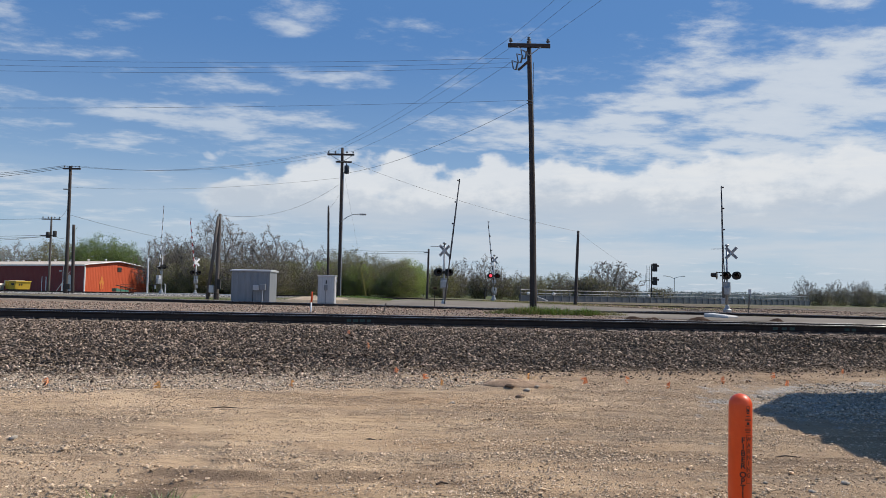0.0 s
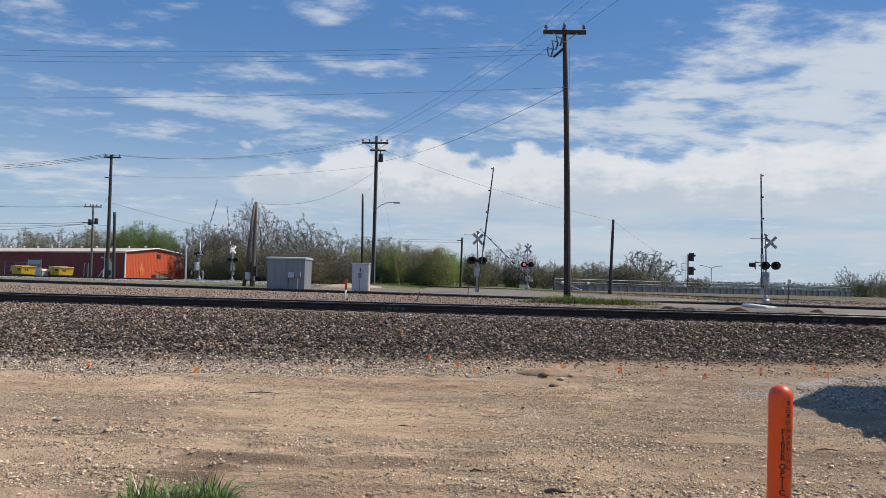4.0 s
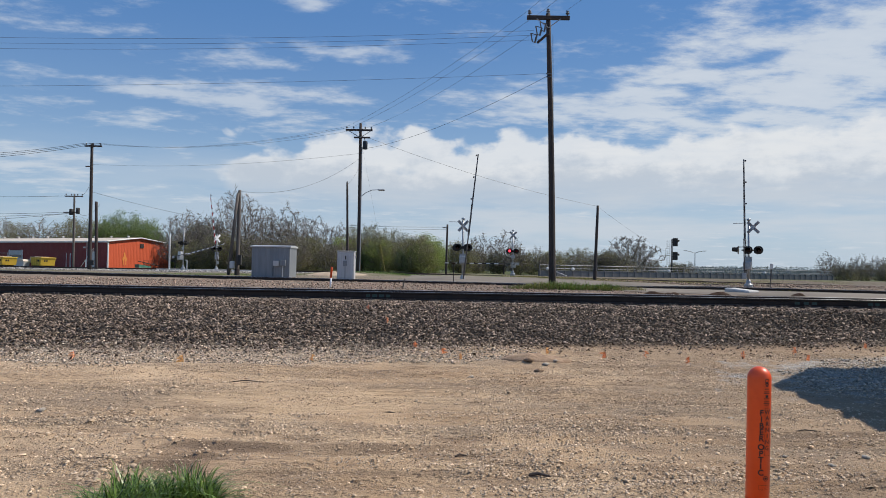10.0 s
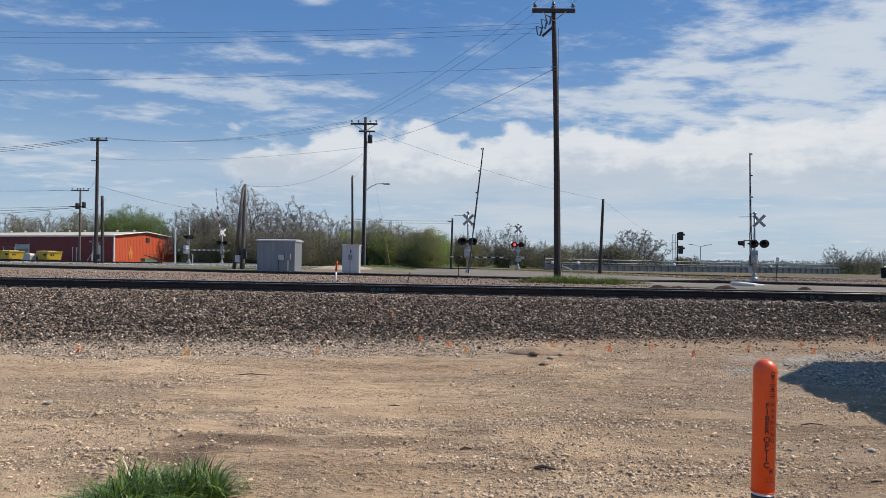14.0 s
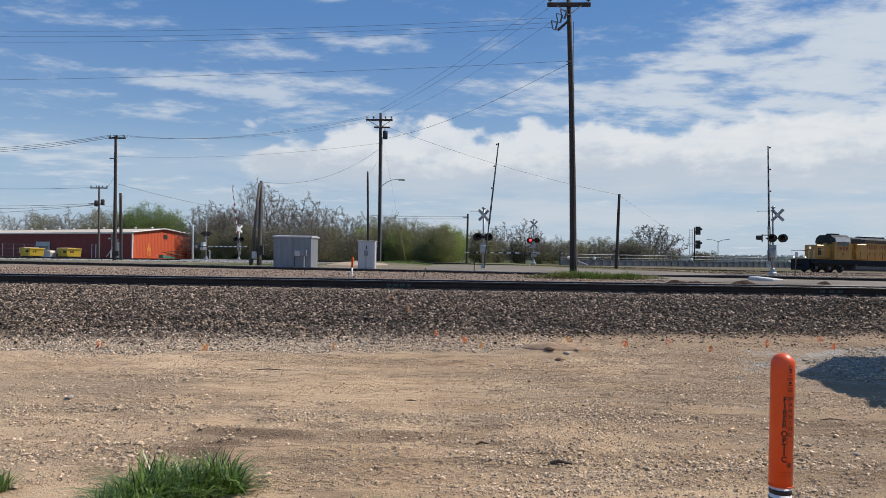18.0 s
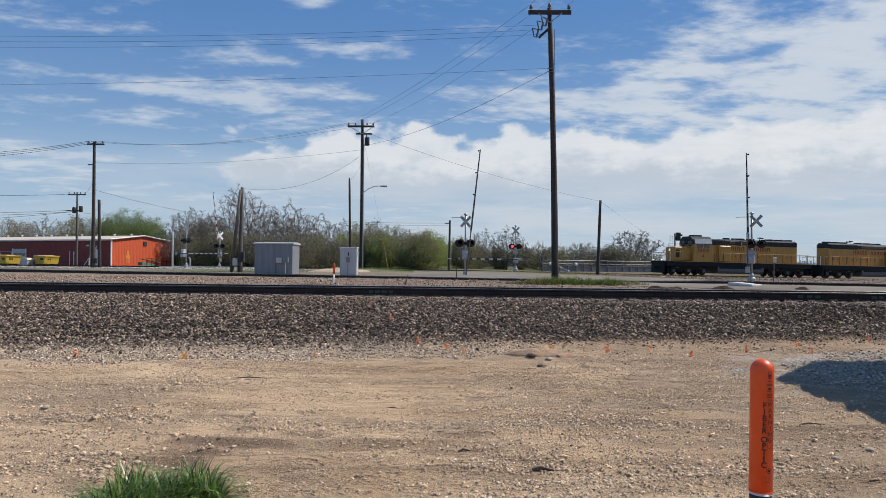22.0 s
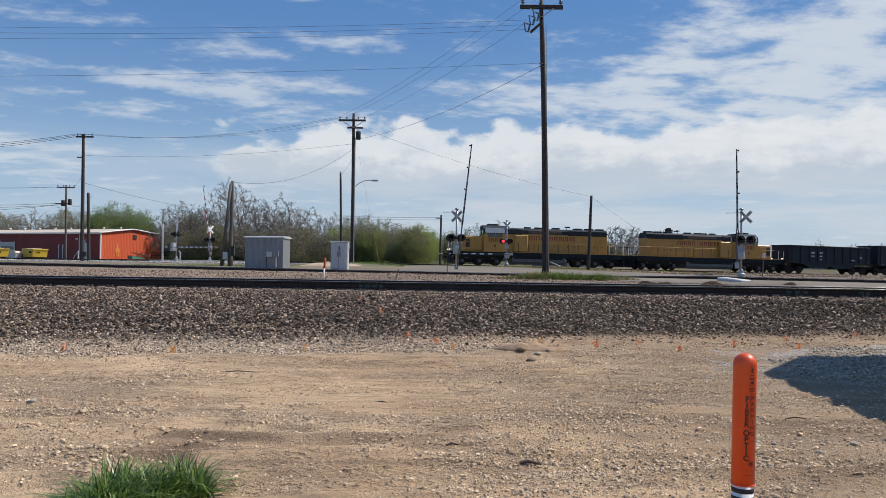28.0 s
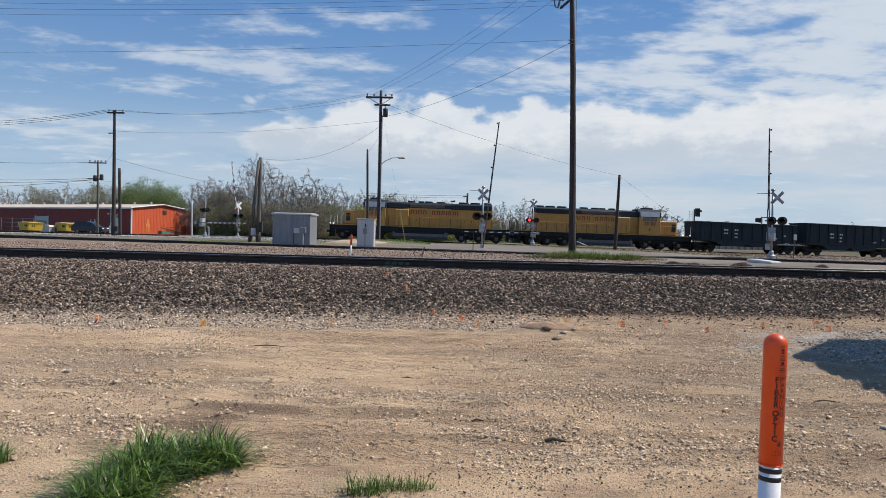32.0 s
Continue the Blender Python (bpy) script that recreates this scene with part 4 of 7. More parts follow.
l2 = wood_pole("short bare wooden pole beside a taller one", -36.12 + 0.0, 75, 1.1, 6.8, (-0.2, 0), 0.17, 0.14)
l3 = wood_pole("grey service pole with transformer near the red building", -48.77, 95, 1.05, 9.5, (-0.1, 0), 0.15, 0.11, "pole_grey")
part("crossarm", Shape().box(-1.25, 1.1, -0.2, -0.08, 9.1, 9.25, 0.01), "pole_grey", l3)
part("crossarm", Shape().box(-1.4, 0.4, -0.2, -0.08, 7.0, 7.14, 0.01), "pole", l3)
part("transformer", Shape().lathe([(0.2, 0), (0.24, 0.04), (0.24, 0.7), (0.18, 0.78)], (-0.35, -0.2, 6.75), 12).lathe([(0.2, 0), (0.24, 0.04), (0.24, 0.7), (0.18, 0.78)], (0.5, -0.2, 6.9), 12), "black_mat", l3, "dark drum transformer pair", smooth=True)
for x in (-1.1, -0.4, 0.4, 1.0):
    insulator(l3, x, -0.14, 9.25, 1.3)
lean = wood_pole("leaning grey pole with a prop pole against it", -15.05, 52, 0.82, 6.1, (0.06, 0), 0.15, 0.11, "pole_grey")
part("prop_pole", Shape().tube([(-0.62, -0.05, -0.2), (-0.02, -0.12, 5.9)], [0.13, 0.10], 10), "pole_grey", lean, smooth=True)
part("meter_box", Shape().box(-0.45, -0.12, -0.35, -0.1, 0.55, 1.05, 0.02), "case_grey", lean)
part("meter_box", Shape().box(0.1, 0.35, -0.35, -0.1, 0.8, 1.5, 0.02), "black_mat", lean)
part("base_sleeve", Shape().lathe([(0.19, 0), (0.19, 0.5), (0.15, 0.55)], (0, 0, 0), 10), "pole", lean)
thin1 = wood_pole("slim dark pole without arms", -9.72, 70, 1.1, 8.5, (-0.2, 0), 0.13, 0.09)
insulator(thin1, -0.2, 0, 8.45, 1.2)
p795 = wood_pole("slim dark pole behind the far track", -0.52, 98, 1.0, 6.5, (0.1, 0), 0.16, 0.12)
part("crossarm", Shape().box(-0.55, 0.2, -0.1, 0.0, 6.0, 6.1, 0.01), "pole", p795)
fp = wood_pole("thin steel post at the end of the parapet", 11.9, 98.5, 0.7, 2.3, (0, 0), 0.05, 0.05, "black_mat", "steel_post")
p3 = wood_pole("plain dark pole by the road", 13.70, 70, 0.82, 7.0, (0.25, 0), 0.17, 0.12)
post303 = wood_pole("pale steel post beside the far track", -32.07, 84, 1.05, 3.95, (-0.05, 0), 0.10, 0.10, "alu_light", "steel_post")

# wires from pole to pole
A1 = [(4.44 - 1.16, 32.5, 13.1), (4.44 - 0.33, 32.6, 13.26), (4.44 + 0.52, 32.5, 13.1)]
A2 = [(-7.45 - 1.15, 59.9, 13.1), (-7.45 - 0.6, 59.9, 13.1), (-7.45 + 0.85, 59.9, 13.1)]
A1b = A1[:2] + [(3.45, 32.25, 12.0)]
for p, q in zip(A1b, A2):
    wire("power line between two wooden poles", p, q, 0.35)
UP = [(11.0, 5.0, 13.6), (11.9, 5.0, 13.9), (13.4, 5.0, 13.7)]
for p, q in zip(A1, UP):
    wire("power line running overhead toward the viewer's side", p, (q[0], q[1], q[2]), 0.25)
A3 = [(-35.35 - 0.6, 71.9, 13.4), (-35.35 + 0.1, 71.9, 13.4), (-35.35 + 0.8, 71.9, 13.4)]
for p, q in zip(A2, A3):
    wire("power line between two wooden poles", p, q, 0.95)
for p, dx in zip(A3, (0, 1, 2)):
    wire("power line sagging to the next pole", p, (-78 + dx, 70, 13.6 - dx * 0.5), 1.9, 0.018)
for z, x, q in ((12.15, -0.9, 12.55), (11.95, -0.75, 12.25), (11.75, -0.6, 11.95)):
    wire("long cable strung along the tracks", (4.44 + x, 32.3, z), (-40, 34, q), 0.55, 0.0055, 26)
wire("long cable strung along the tracks", (4.05, 32.45, 10.28), (-40, 34, 9.7), 0.35, 0.0055, 26)
wire("thin cable between two poles", (4.1, 32.5, 10.14), (-7.45, 59.8, 11.2), 0.5, 0.010)
wire("thin cable between two poles", (-6.9, 59.8, 12.2), (13.9, 70, 7.75), 0.45, 0.010, 26)
wire("thin cable running on past a pole", (13.9, 70, 7.75), (34, 112, 4.2), 0.4, 0.008)
wire("service drop to a leaning pole", (-7.6, 59.85, 10.4), (-15.0, 52, 6.85), 1.0, 0.009)
wire("service drop between poles", (-7.6, 59.85, 9.6), (-9.9, 70, 9.5), 0.15, 0.008)
wire("thin cable between two poles", (-7.45, 59.9, 10.9), (-35.4, 71.9, 11.3), 0.5, 0.008, 26)
for z in (7.15, 6.85):
    wire("thin cable from a pole into the trees", (-0.6, 98, z), (-15, 101, z + 0.25), 0.1, 0.016)
wire("service cable from a pole towards the crossing", (-35.3, 71.9, 8.6), (-27.0, 92, 6.9), 0.3, 0.014, 26)
for z, q in ((10.3, 9.2), (8.2, 6.6), (8.0, 5.9), (8.0, 4.2)):
    wire("service cables at the red building", (-49.5, 95, z), (-90, 92, q + 2.4), 0.9, 0.02)
wire("service cables at the red building", (-48.2, 95, 8.0), (-35.9, 74.9, 7.6), 0.6, 0.016)
wire("service cables at the red building", (-48.2, 95, 10.3), (-35.4, 72, 9.6), 0.4, 0.012)


# ---- level crossing signals ----
def crossbuck(parent, y, z, mat, turn, text_mat, dx=0.0, size=0.82):
    for a in (45, -45):
        b = Shape().box(-0.61 * size, 0.61 * size, -0.012, 0.012, -0.115 * size, 0.115 * size, 0.004).turned(pose(dx, y, z, 0, 0, turn) @ pose(0, (0.014 if a > 0 else -0.014), 0, 0, a, 0))
        blade = part("crossbuck_blade", b, mat, parent, "aluminium crossbuck blade")
        for sgn in (-1, 1):
            for i in range(4):
                u = sgn * (0.2 + i * 0.095) * size
                bar = Shape().box(u - 0.026, u + 0.026, -0.018, 0.018, -0.05, 0.05, 0)
                part("letter_bar", bar.turned(pose(dx, y, z, 0, 0, turn) @ pose(0, (0.014 if a > 0 else -0.014), 0, 0, a, 0)), text_mat, blade)


def flasher(parent, x, y, z, face, lens, big=True):
    """A flashing light: backplate, hood and lens; face is -1 towards the viewer's side, 1 away."""
    lamp = part("flasher_background", Shape().disc((x, y, z), (0, 1, 0), 0.30 if big else 0.26, 0.03, 22), "black_mat", parent, "round black backplate", smooth=False)
    hood = Shape()
    n = 14
    o = []
    for i in range(n + 1):
        a = math.pi * (-0.15 + 1.3 * i / n)
        o.append((x + 0.16 * math.cos(a), z + 0.16 * math.sin(a)))
    for (ax, az), (bx, bz) in zip(o, o[1:]):
        hood.add([(ax, y, az), (bx, y, bz), (bx, y + face * 0.32, bz), (ax, y + face * 0.32, az)], [(0, 1, 2, 3), (3, 2, 1, 0)])
    part("hood", hood, "black_mat", lamp)
    part("housing", Shape().disc((x, y - face * 0.08, z), (0, 1, 0), 0.15, 0.14, 16), "black_mat", lamp)
    part("lens", Shape().lathe([(0.145, 0), (0.13, 0.03), (0.07, 0.05), (0.0, 0.055)], (0, 0, 0), 16).turned(Matrix.Translation((x, y + face * 0.02, z)) @ Matrix.Rotation(radians(90 * -face * -1), 4, "X")), lens, lamp, smooth=True)


def crossing_signal(label, x, y, z, rz, cross_z, light_z, buck_turn, buck_mat, text_mat, arm_len, arm_z, arm_side, lenses=("lens_dark", "lens_dark"), top=None, light_dx=0.0, stripes=("red", "sign_white"), tail=1.0, lamps=(-0.36, 0.36), buck_dx=0.0, buck_size=0.82, side_lamp=False):
    """Mast with crossbuck, flashing lights and gate; the arm turns about the mast's cross axis."""
    s = thing("crossing_signal", x, y, z, label, "crossing signal", "level crossing signals", rz)
    top = top or cross_z + 0.45
    part("mast", Shape().tube([(0, 0, 0), (0, 0, top)], 0.065, 12), "galv", s, smooth=True)
    part("foundation", Shape().lathe([(0.26, -0.3), (0.26, 0.16), (0.17, 0.22), (0.13, 0.42), (0.10, 0.46)], (0, 0, 0), 12), "galv", s, "cast aluminium mast base")
    crossbuck(s, -0.11, cross_z, buck_mat, buck_turn, text_mat, buck_dx, buck_size)
    part("light_bar", Shape().tube([(-0.42 + light_dx, 0, light_z), (0.42 + light_dx, 0, light_z)], 0.04, 8).box(-0.10, 0.10, -0.10, 0.10, light_z - 0.1, light_z + 0.1, 0.02), "black_mat", s)
    for u, lens in zip(lamps, lenses):
        flasher(s, u + light_dx, -0.10, light_z, -1, lens, False)
        flasher(s, u - 0.09 + light_dx, 0.14, light_z, 1, "lens_dark", False)
    if side_lamp:
        # a lamp turned along the road, seen from its edge
        lamp = part("flasher_background", Shape().disc((-0.62, 0, light_z), (1, 0, 0), 0.26, 0.03, 20), "black_mat", s, "round black backplate")
        part("hood", Shape().tube([(-0.62, 0, light_z + 0.03), (-0.98, 0, light_z + 0.05)], [0.16, 0.13], 12), "black_mat", lamp)
        part("bracket", Shape().tube([(-0.6, 0, light_z + 0.2), (0.0, 0, light_z + 0.2)], 0.03, 6), "black_mat", lamp)
    part("bell", Shape().lathe([(0.03, 0), (0.13, 0.0), (0.14, 0.06), (0.08, 0.12), (0.02, 0.13)], (0, 0, top), 14), "galv", s, smooth=True)
    part("bell_arm", Shape().tube([(-0.95, 0, cross_z + 0.28), (0, 0, cross_z + 0.28)], 0.02, 6), "galv", s)
    mech = part("gate_mechanism", Shape().box(-0.24, 0.24, -0.62, -0.12, arm_z - 0.42, arm_z + 0.12, 0.04), "galv", s, "cast aluminium gate machine")
    part("cover", Shape().box(-0.20, 0.20, -0.65, -0.60, arm_z - 0.36, arm_z + 0.06, 0.02), "galv", mech)
    part("sign_plate", Shape().box(-0.22, 0.22, -0.10, -0.075, light_z - 0.78, light_z - 0.42, 0.01), "galv", s)
    arm = new("gate_arm")
    arm.parent = s
    side = arm_side
    arm.matrix_basis = Matrix.Translation((0, -0.36, arm_z))
    for y in (-0.35, 0.35):
        part("arm_bracket", Shape().box(min(0, side * 1.5), max(0, side * 1.5), y - 0.02, y + 0.02, -0.035, 0.035, 0.01), "pole_grey", arm)
        part("counterweight_arm", Shape().box(min(0, -side * tail), max(0, -side * tail), y - 0.03, y + 0.03, -0.045, 0.045, 0.015), "pole_grey", arm)
    part("arm_yoke", Shape().box(min(side * 1.44, side * 1.54), max(side * 1.44, side * 1.54), -0.36, 0.36, -0.045, 0.045, 0.01), "galv", arm)
    part("counterweight", Shape().box(min(-side * (tail - 0.4), -side * tail), max(-side * (tail - 0.4), -side * tail), -0.43, -0.33, -0.13, 0.13, 0.02), "galv", arm)
    n = max(1, int((arm_len - 1.5) / 0.42))
    step = (arm_len - 1.5) / n
    for i in range(n):
        a, b = side * (1.5 + i * step), side * (1.5 + (i + 1) * step)
        h = 0.062 - 0.026 * i / n
        part("arm_stripe", Shape().box(min(a, b), max(a, b), -0.025, 0.025, -h, h, 0), stripes[i % 2], arm)
    for u in (0.45, 0.72, 0.99):
        q = side * (1.5 + (arm_len - 1.55) * u)
        lamp = part("arm_lamp", Shape().lathe([(0.03, 0), (0.05, 0.02), (0.05, 0.09), (0.02, 0.11)], (q, 0, 0.05), 8), "lens_dark", arm)
    return s, arm


sigA, armA = crossing_signal("galvanised crossing signal with its gate arm raised and leaning", 0.85, 50, 0.70, 0, 3.80, 2.34, 20, "sign_back", "arm_grey", 7.05, 1.66, 1, stripes=("arm_dark", "arm_grey"), tail=1.9)
sigB, armB = crossing_signal("galvanised crossing signal with its gate arm raised, beside a concrete slab", 18.95, 47, 0.73, -30, 3.78, 2.34, -10, "sign_back", "arm_grey", 6.6, 1.5, -1, stripes=("arm_dark", "arm_grey"), lamps=(0.0, 0.62), buck_dx=0.28, side_lamp=True)
sigC, armC = crossing_signal("crossing signal with red flashing lights and a lowering gate arm", 6.46, 76, 1.05, 0, 4.1, 2.48, 12, "sign_back", "arm_grey", 7.0, 1.15, -1, ("lens_lit", "lens_dim"), stripes=("sign_white", "arm_dark"), tail=0.6)
sigD, armD = crossing_signal("crossing signal by the far track with a lowering gate arm", -29.78, 82, 1.05, -38, 4.6, 2.95, 60, "sign_back", "arm_grey", 8.2, 1.5, 1, stripes=("sign_white", "arm_grey"))
sigE, armE = crossing_signal("crossing signal with a bright white crossbuck and raised gate", -28.75, 90.5, 1.0, 20, 3.9, 2.62, 32, "sign_white", "sign_white", 7.6, 1.7, -1, buck_size=1.0)
part("prop_pipe", Shape().tube([(0.75, 0, -0.1), (0.75, 0, 1.0), (0.5, 0, 1.05)], 0.06, 8), "alu_light", sigD)
part("relay_box", Shape().box(-0.42, 0.12, -0.45, -0.1, 1.5, 2.0, 0.03), "alu_light", sigD)


# ---- signal housings ----
bung = thing("signal_bungalow", -11.48, 48.1, 0.80, "grey aluminium railway signal bungalow standing behind the siding", "equipment hut")
part("body", Shape().box(-1.22, 1.22, -1.05, 1.05, 0.0, 2.02, 0.02), "alu", bung)
part("roof", Shape().prism([(-1.15, 1.98), (1.15, 1.98), (1.15, 2.06), (0.0, 2.13), (-1.15, 2.06)], 0, -1.30, 1.30), "alu_light", bung, "pale metal roof lip")
part("plinth", Shape().box(-1.15, 1.15, -1.0, 1.0, -0.25, 0.0, 0.02), "concrete", bung)
for x in (-0.82, -0.41, 0.0, 0.41, 0.82):
    part("panel_seam", Shape().box(x - 0.012, x + 0.012, -1.062, -1.045, 0.05, 1.96, 0.003), "alu", bung)
part("meter_box", Shape().box(0.20, 0.58, -1.25, -1.05, 0.78, 1.12, 0.02), "case_grey", bung)
part("meter_box", Shape().box(0.62, 0.98, -1.28, -1.05, 0.80, 1.18, 0.02), "alu", bung)
part("conduit", Shape().tube([(0.80, -1.16, -0.1), (0.80, -1.16, 0.82)], 0.04, 8), "alu_light", bung)
part("conduit", Shape().tube([(0.18, -1.12, 0.0), (0.18, -1.12, 0.75), (0.3, -1.12, 0.8)], 0.02, 6), "black_mat", bung)
case = thing("signal_case", -6.38, 45.3, 0.80, "pale grey steel signal case with a meter on its door", "equipment cabinet")
part("body", Shape().box(-0.52, 0.52, -0.36, 0.36, 0.05, 1.72, 0.02), "case_grey", case)
part("roof", Shape().box(-0.57, 0.57, -0.42, 0.42, 1.72, 1.78, 0.02), "alu_light", case)
door = part("door", Shape().box(-0.47, 0.47, -0.385, -0.36, 0.12, 1.68, 0.008), "case_grey", case)
part("handle", Shape().box(-0.03, 0.03, -0.43, -0.385, 1.25, 1.48, 0.01), "black_mat", door)
part("meter", Shape().box(-0.13, 0.09, -0.46, -0.385, 0.86, 1.18, 0.02).disc((-0.02, -0.47, 1.06), (0, 1, 0), 0.08, 0.05, 14), "alu", case, "round electricity meter")
part("conduit", Shape().tube([(-0.02, -0.41, 0.05), (-0.02, -0.41, 0.86)], 0.022, 6), "alu", case)
for z in (0.3, 0.9, 1.5):
    part("hinge", Shape().tube([(0.48, -0.39, z - 0.06), (0.48, -0.39, z + 0.06)], 0.018, 6), "galv", door)
part("plinth", Shape().box(-0.5, 0.5, -0.34, 0.34, -0.2, 0.05, 0.02), "concrete", case)
part("side_light", Shape().box(0.52, 0.60, -0.1, 0.05, 1.35, 1.5, 0.01), "alu_light", case)


# ---- the fibre-optic marker post close by ----
def text_mesh(body, size, mat, m, parent, name="lettering", bold=0.0, wrap=None):
    cu = bpy.data.curves.new(name, "FONT")
    cu.body, cu.size, cu.align_x, cu.align_y, cu.extrude, cu.offset = body, size, "CENTER", "CENTER", 0.0004, bold
    tmp = bpy.data.objects.new(name, cu)
    scene.collection.objects.link(tmp)
    bpy.context.view_layer.update()
    me = bpy.data.meshes.new_from_object(tmp)
    bpy.data.objects.remove(tmp)
    me.materials.clear()
    me.materials.append(M[mat])
    for v in me.vertices:
        p = m @ v.co
        if wrap:
            r, lift = wrap
            a = p.x / r
            v.co = ((r + lift + p.z) * math.sin(a), -(r + lift + p.z) * math.cos(a), p.y)
        else:
            v.co = p
    ob = new(name, me)
    ob.parent = parent
    return ob


PR = 0.0403
post = thing("marker_post", 1.093, 2.67, -0.01, "orange and white plastic fiber optic cable marker post in bare dirt", "marker post")
post.matrix_basis = pose(1.093, 2.67, -0.01, 0.4, 0.6, 0) @ pose(0, 0, 0, 0, 0, -9)
dome = [(PR * math.cos(a), 1.196 + PR * 1.0 * math.sin(a)) for a in [i * math.pi / 2 / 12 for i in range(12)]] + [(0.0004, 1.196 + PR)]
part("sleeve", Shape().lathe([(PR, 0.765), (PR, 1.19)] + dome, n=40), "orange", post, "glossy orange domed cap sleeve", smooth=True)
part("tube", Shape().lathe([(PR - 0.0025, -0.35), (PR - 0.0025, 0.77)], n=40), "white_plastic", post, "white plastic tube", smooth=True)
for z0, z1 in ((0.738, 0.755), (0.708, 0.725)):
    part("band", Shape().lathe([(PR - 0.0018, z0), (PR - 0.0018, z1)], n=40), "ink", post, "dark reflective band", smooth=True)
part("sleeve_rim", Shape().lathe([(PR + 0.001, 0.764), (PR + 0.001, 0.769)], n=40), "orange", post, smooth=True)
WRAP = (PR, 0.0006)
zs = [1.076 - i * 0.0225 for i in range(5)] + [1.076 - 5 * 0.0225 - 0.008 - i * 0.0225 for i in range(5)]
for ch, z in zip("FIBEROPTIC", zs):
    text_mesh(ch, 0.028, "ink", pose(0.0, z, 0), post, "letter", 0.0006, WRAP)
for i, ch in enumerate("WARNING"):
    text_mesh(ch, 0.022, "ink_faded", pose(0.0215, 1.080 - i * 0.0212, 0), post, "letter", 0.0004, WRAP)


def curved_bar(x0, x1, z0, z1, mat, name="print_bar"):
    s = Shape()
    n = 6
    for i in range(n + 1):
        a = (x0 + (x1 - x0) * i / n) / PR
        s.v += [((PR + 0.0006) * math.sin(a), -(PR + 0.0006) * math.cos(a), z0), ((PR + 0.0006) * math.sin(a), -(PR + 0.0006) * math.cos(a), z1)]
    s.f += [(2 * i, 2 * i + 2, 2 * i + 3, 2 * i + 1) for i in range(n)]
    part(name, s, mat, post)


for z0, z1, w, mt in ((1.148, 1.153, 0.010, "ink"), (1.138, 1.1405, 0.018, "ink_faded"), (1.128, 1.131, 0.022, "ink_faded"), (1.123, 1.126, 0.024, "ink_faded"), (1.109, 1.118, 0.011, "ink"),
                      (1.104, 1.1065, 0.022, "ink_faded"), (1.093, 1.096, 0.023, "ink_faded"), (1.087, 1.090, 0.024, "ink_faded"), (1.082, 1.0845, 0.020, "ink_faded")):
    curved_bar(0.018 - w / 2, 0.018 + w / 2, z0 + 0.022, z1 + 0.022, mt)
for x0, x1, z0, z1 in ((0.011, 0.0125, 1.157, 1.178), (0.0235, 0.025, 1.157, 1.178), (0.011, 0.025, 1.1765, 1.178), (0.014, 0.022, 1.160, 1.168)):
    curved_bar(x0, x1, z0 + 0.018, z1 + 0.018, "ink")
for x0, x1, z0, z1 in ((0.0115, 0.0125, 0.926, 1.094), (0.0345, 0.0355, 0.926, 1.094), (0.0115, 0.0355, 0.9255, 0.9265), (0.0115, 0.0355, 1.0935, 1.0945)):
    curved_bar(x0, x1, z0, z1, "ink_faded", "frame_line")
for x0, x1, z0, z1 in ((-0.006, 0.026, 0.806, 0.8068), (-0.006, 0.026, 0.822, 0.8228), (-0.006, -0.0052, 0.806, 0.8228), (0.0252, 0.026, 0.806, 0.8228), (0.005, 0.0058, 0.806, 0.8228), (0.016, 0.0168, 0.806, 0.8228)):
    curved_bar(x0, x1, z0, z1, "ink_faded", "frame_line")
ring = Shape()
for i in range(20):
    a0, a1 = 2 * math.pi * i / 20, 2 * math.pi * (i + 1) / 20
    q = [(0.0185 + r * math.cos(a), 0.846 + r * math.sin(a)) for r, a in ((0.0095, a0), (0.0095, a1), (0.0075, a1), (0.0075, a0))]
    ring.add([((PR + 0.0006) * math.sin(u / PR), -(PR + 0.0006) * math.cos(u / PR), w) for u, w in q], [(0, 1, 2, 3)])
part("no_digging_sign", ring, "ink", post)
curved_bar(0.014, 0.023, 0.8425, 0.8495, "ink")


# ---- small markers ----
mk = thing("cable_marker", -4.87, 30.0, 0.65, "slim orange-topped white cable marker between two tracks", "marker post")
mk.matrix_basis = pose(-4.87, 30, 0.65, 0, 2.5, 0)
part("tube", Shape().lathe([(0.035, -0.1), (0.035, 0.5)], n=12), "white_plastic", mk, smooth=True)
part("sleeve", Shape().lathe([(0.042, 0.48), (0.042, 0.88), (0.03, 0.91), (0.01, 0.92)], n=12), "orange", mk, smooth=True)
st = thing("survey_stake", -1.95, 30.0, 0.66, "leaning pale wooden survey stake among stone chips", "stake")
part("stake", Shape().box(-0.025, 0.025, -0.02, 0.02, -0.1, 0.5, 0.004, pose(0, 0, 0, 0, 14, 0)), "pole_grey", st)
sp = thing("post_sign", 18.15, 42.0, 0.74, "thin steel post with a small plate beside the road", "post")
part("post", Shape().tube([(0, 0, -0.2), (0.08, 0, 1.42)], 0.035, 8), "pole_grey", sp)
part("plate", Shape().box(-0.02, 0.16, -0.05, -0.035, 1.12, 1.42, 0.006), "alu_light", sp)
sp2 = thing("post_sign", 0.2, 40.5, 0.80, "thin rusty post beside the crossing signal", "post")
part("post", Shape().tube([(0, 0, -0.2), (0.0, 0, 1.15)], 0.022, 8), "rail", sp2)
part("plate", Shape().box(-0.1, 0.1, -0.03, -0.02, 1.02, 1.12, 0.004), "mound", sp2)


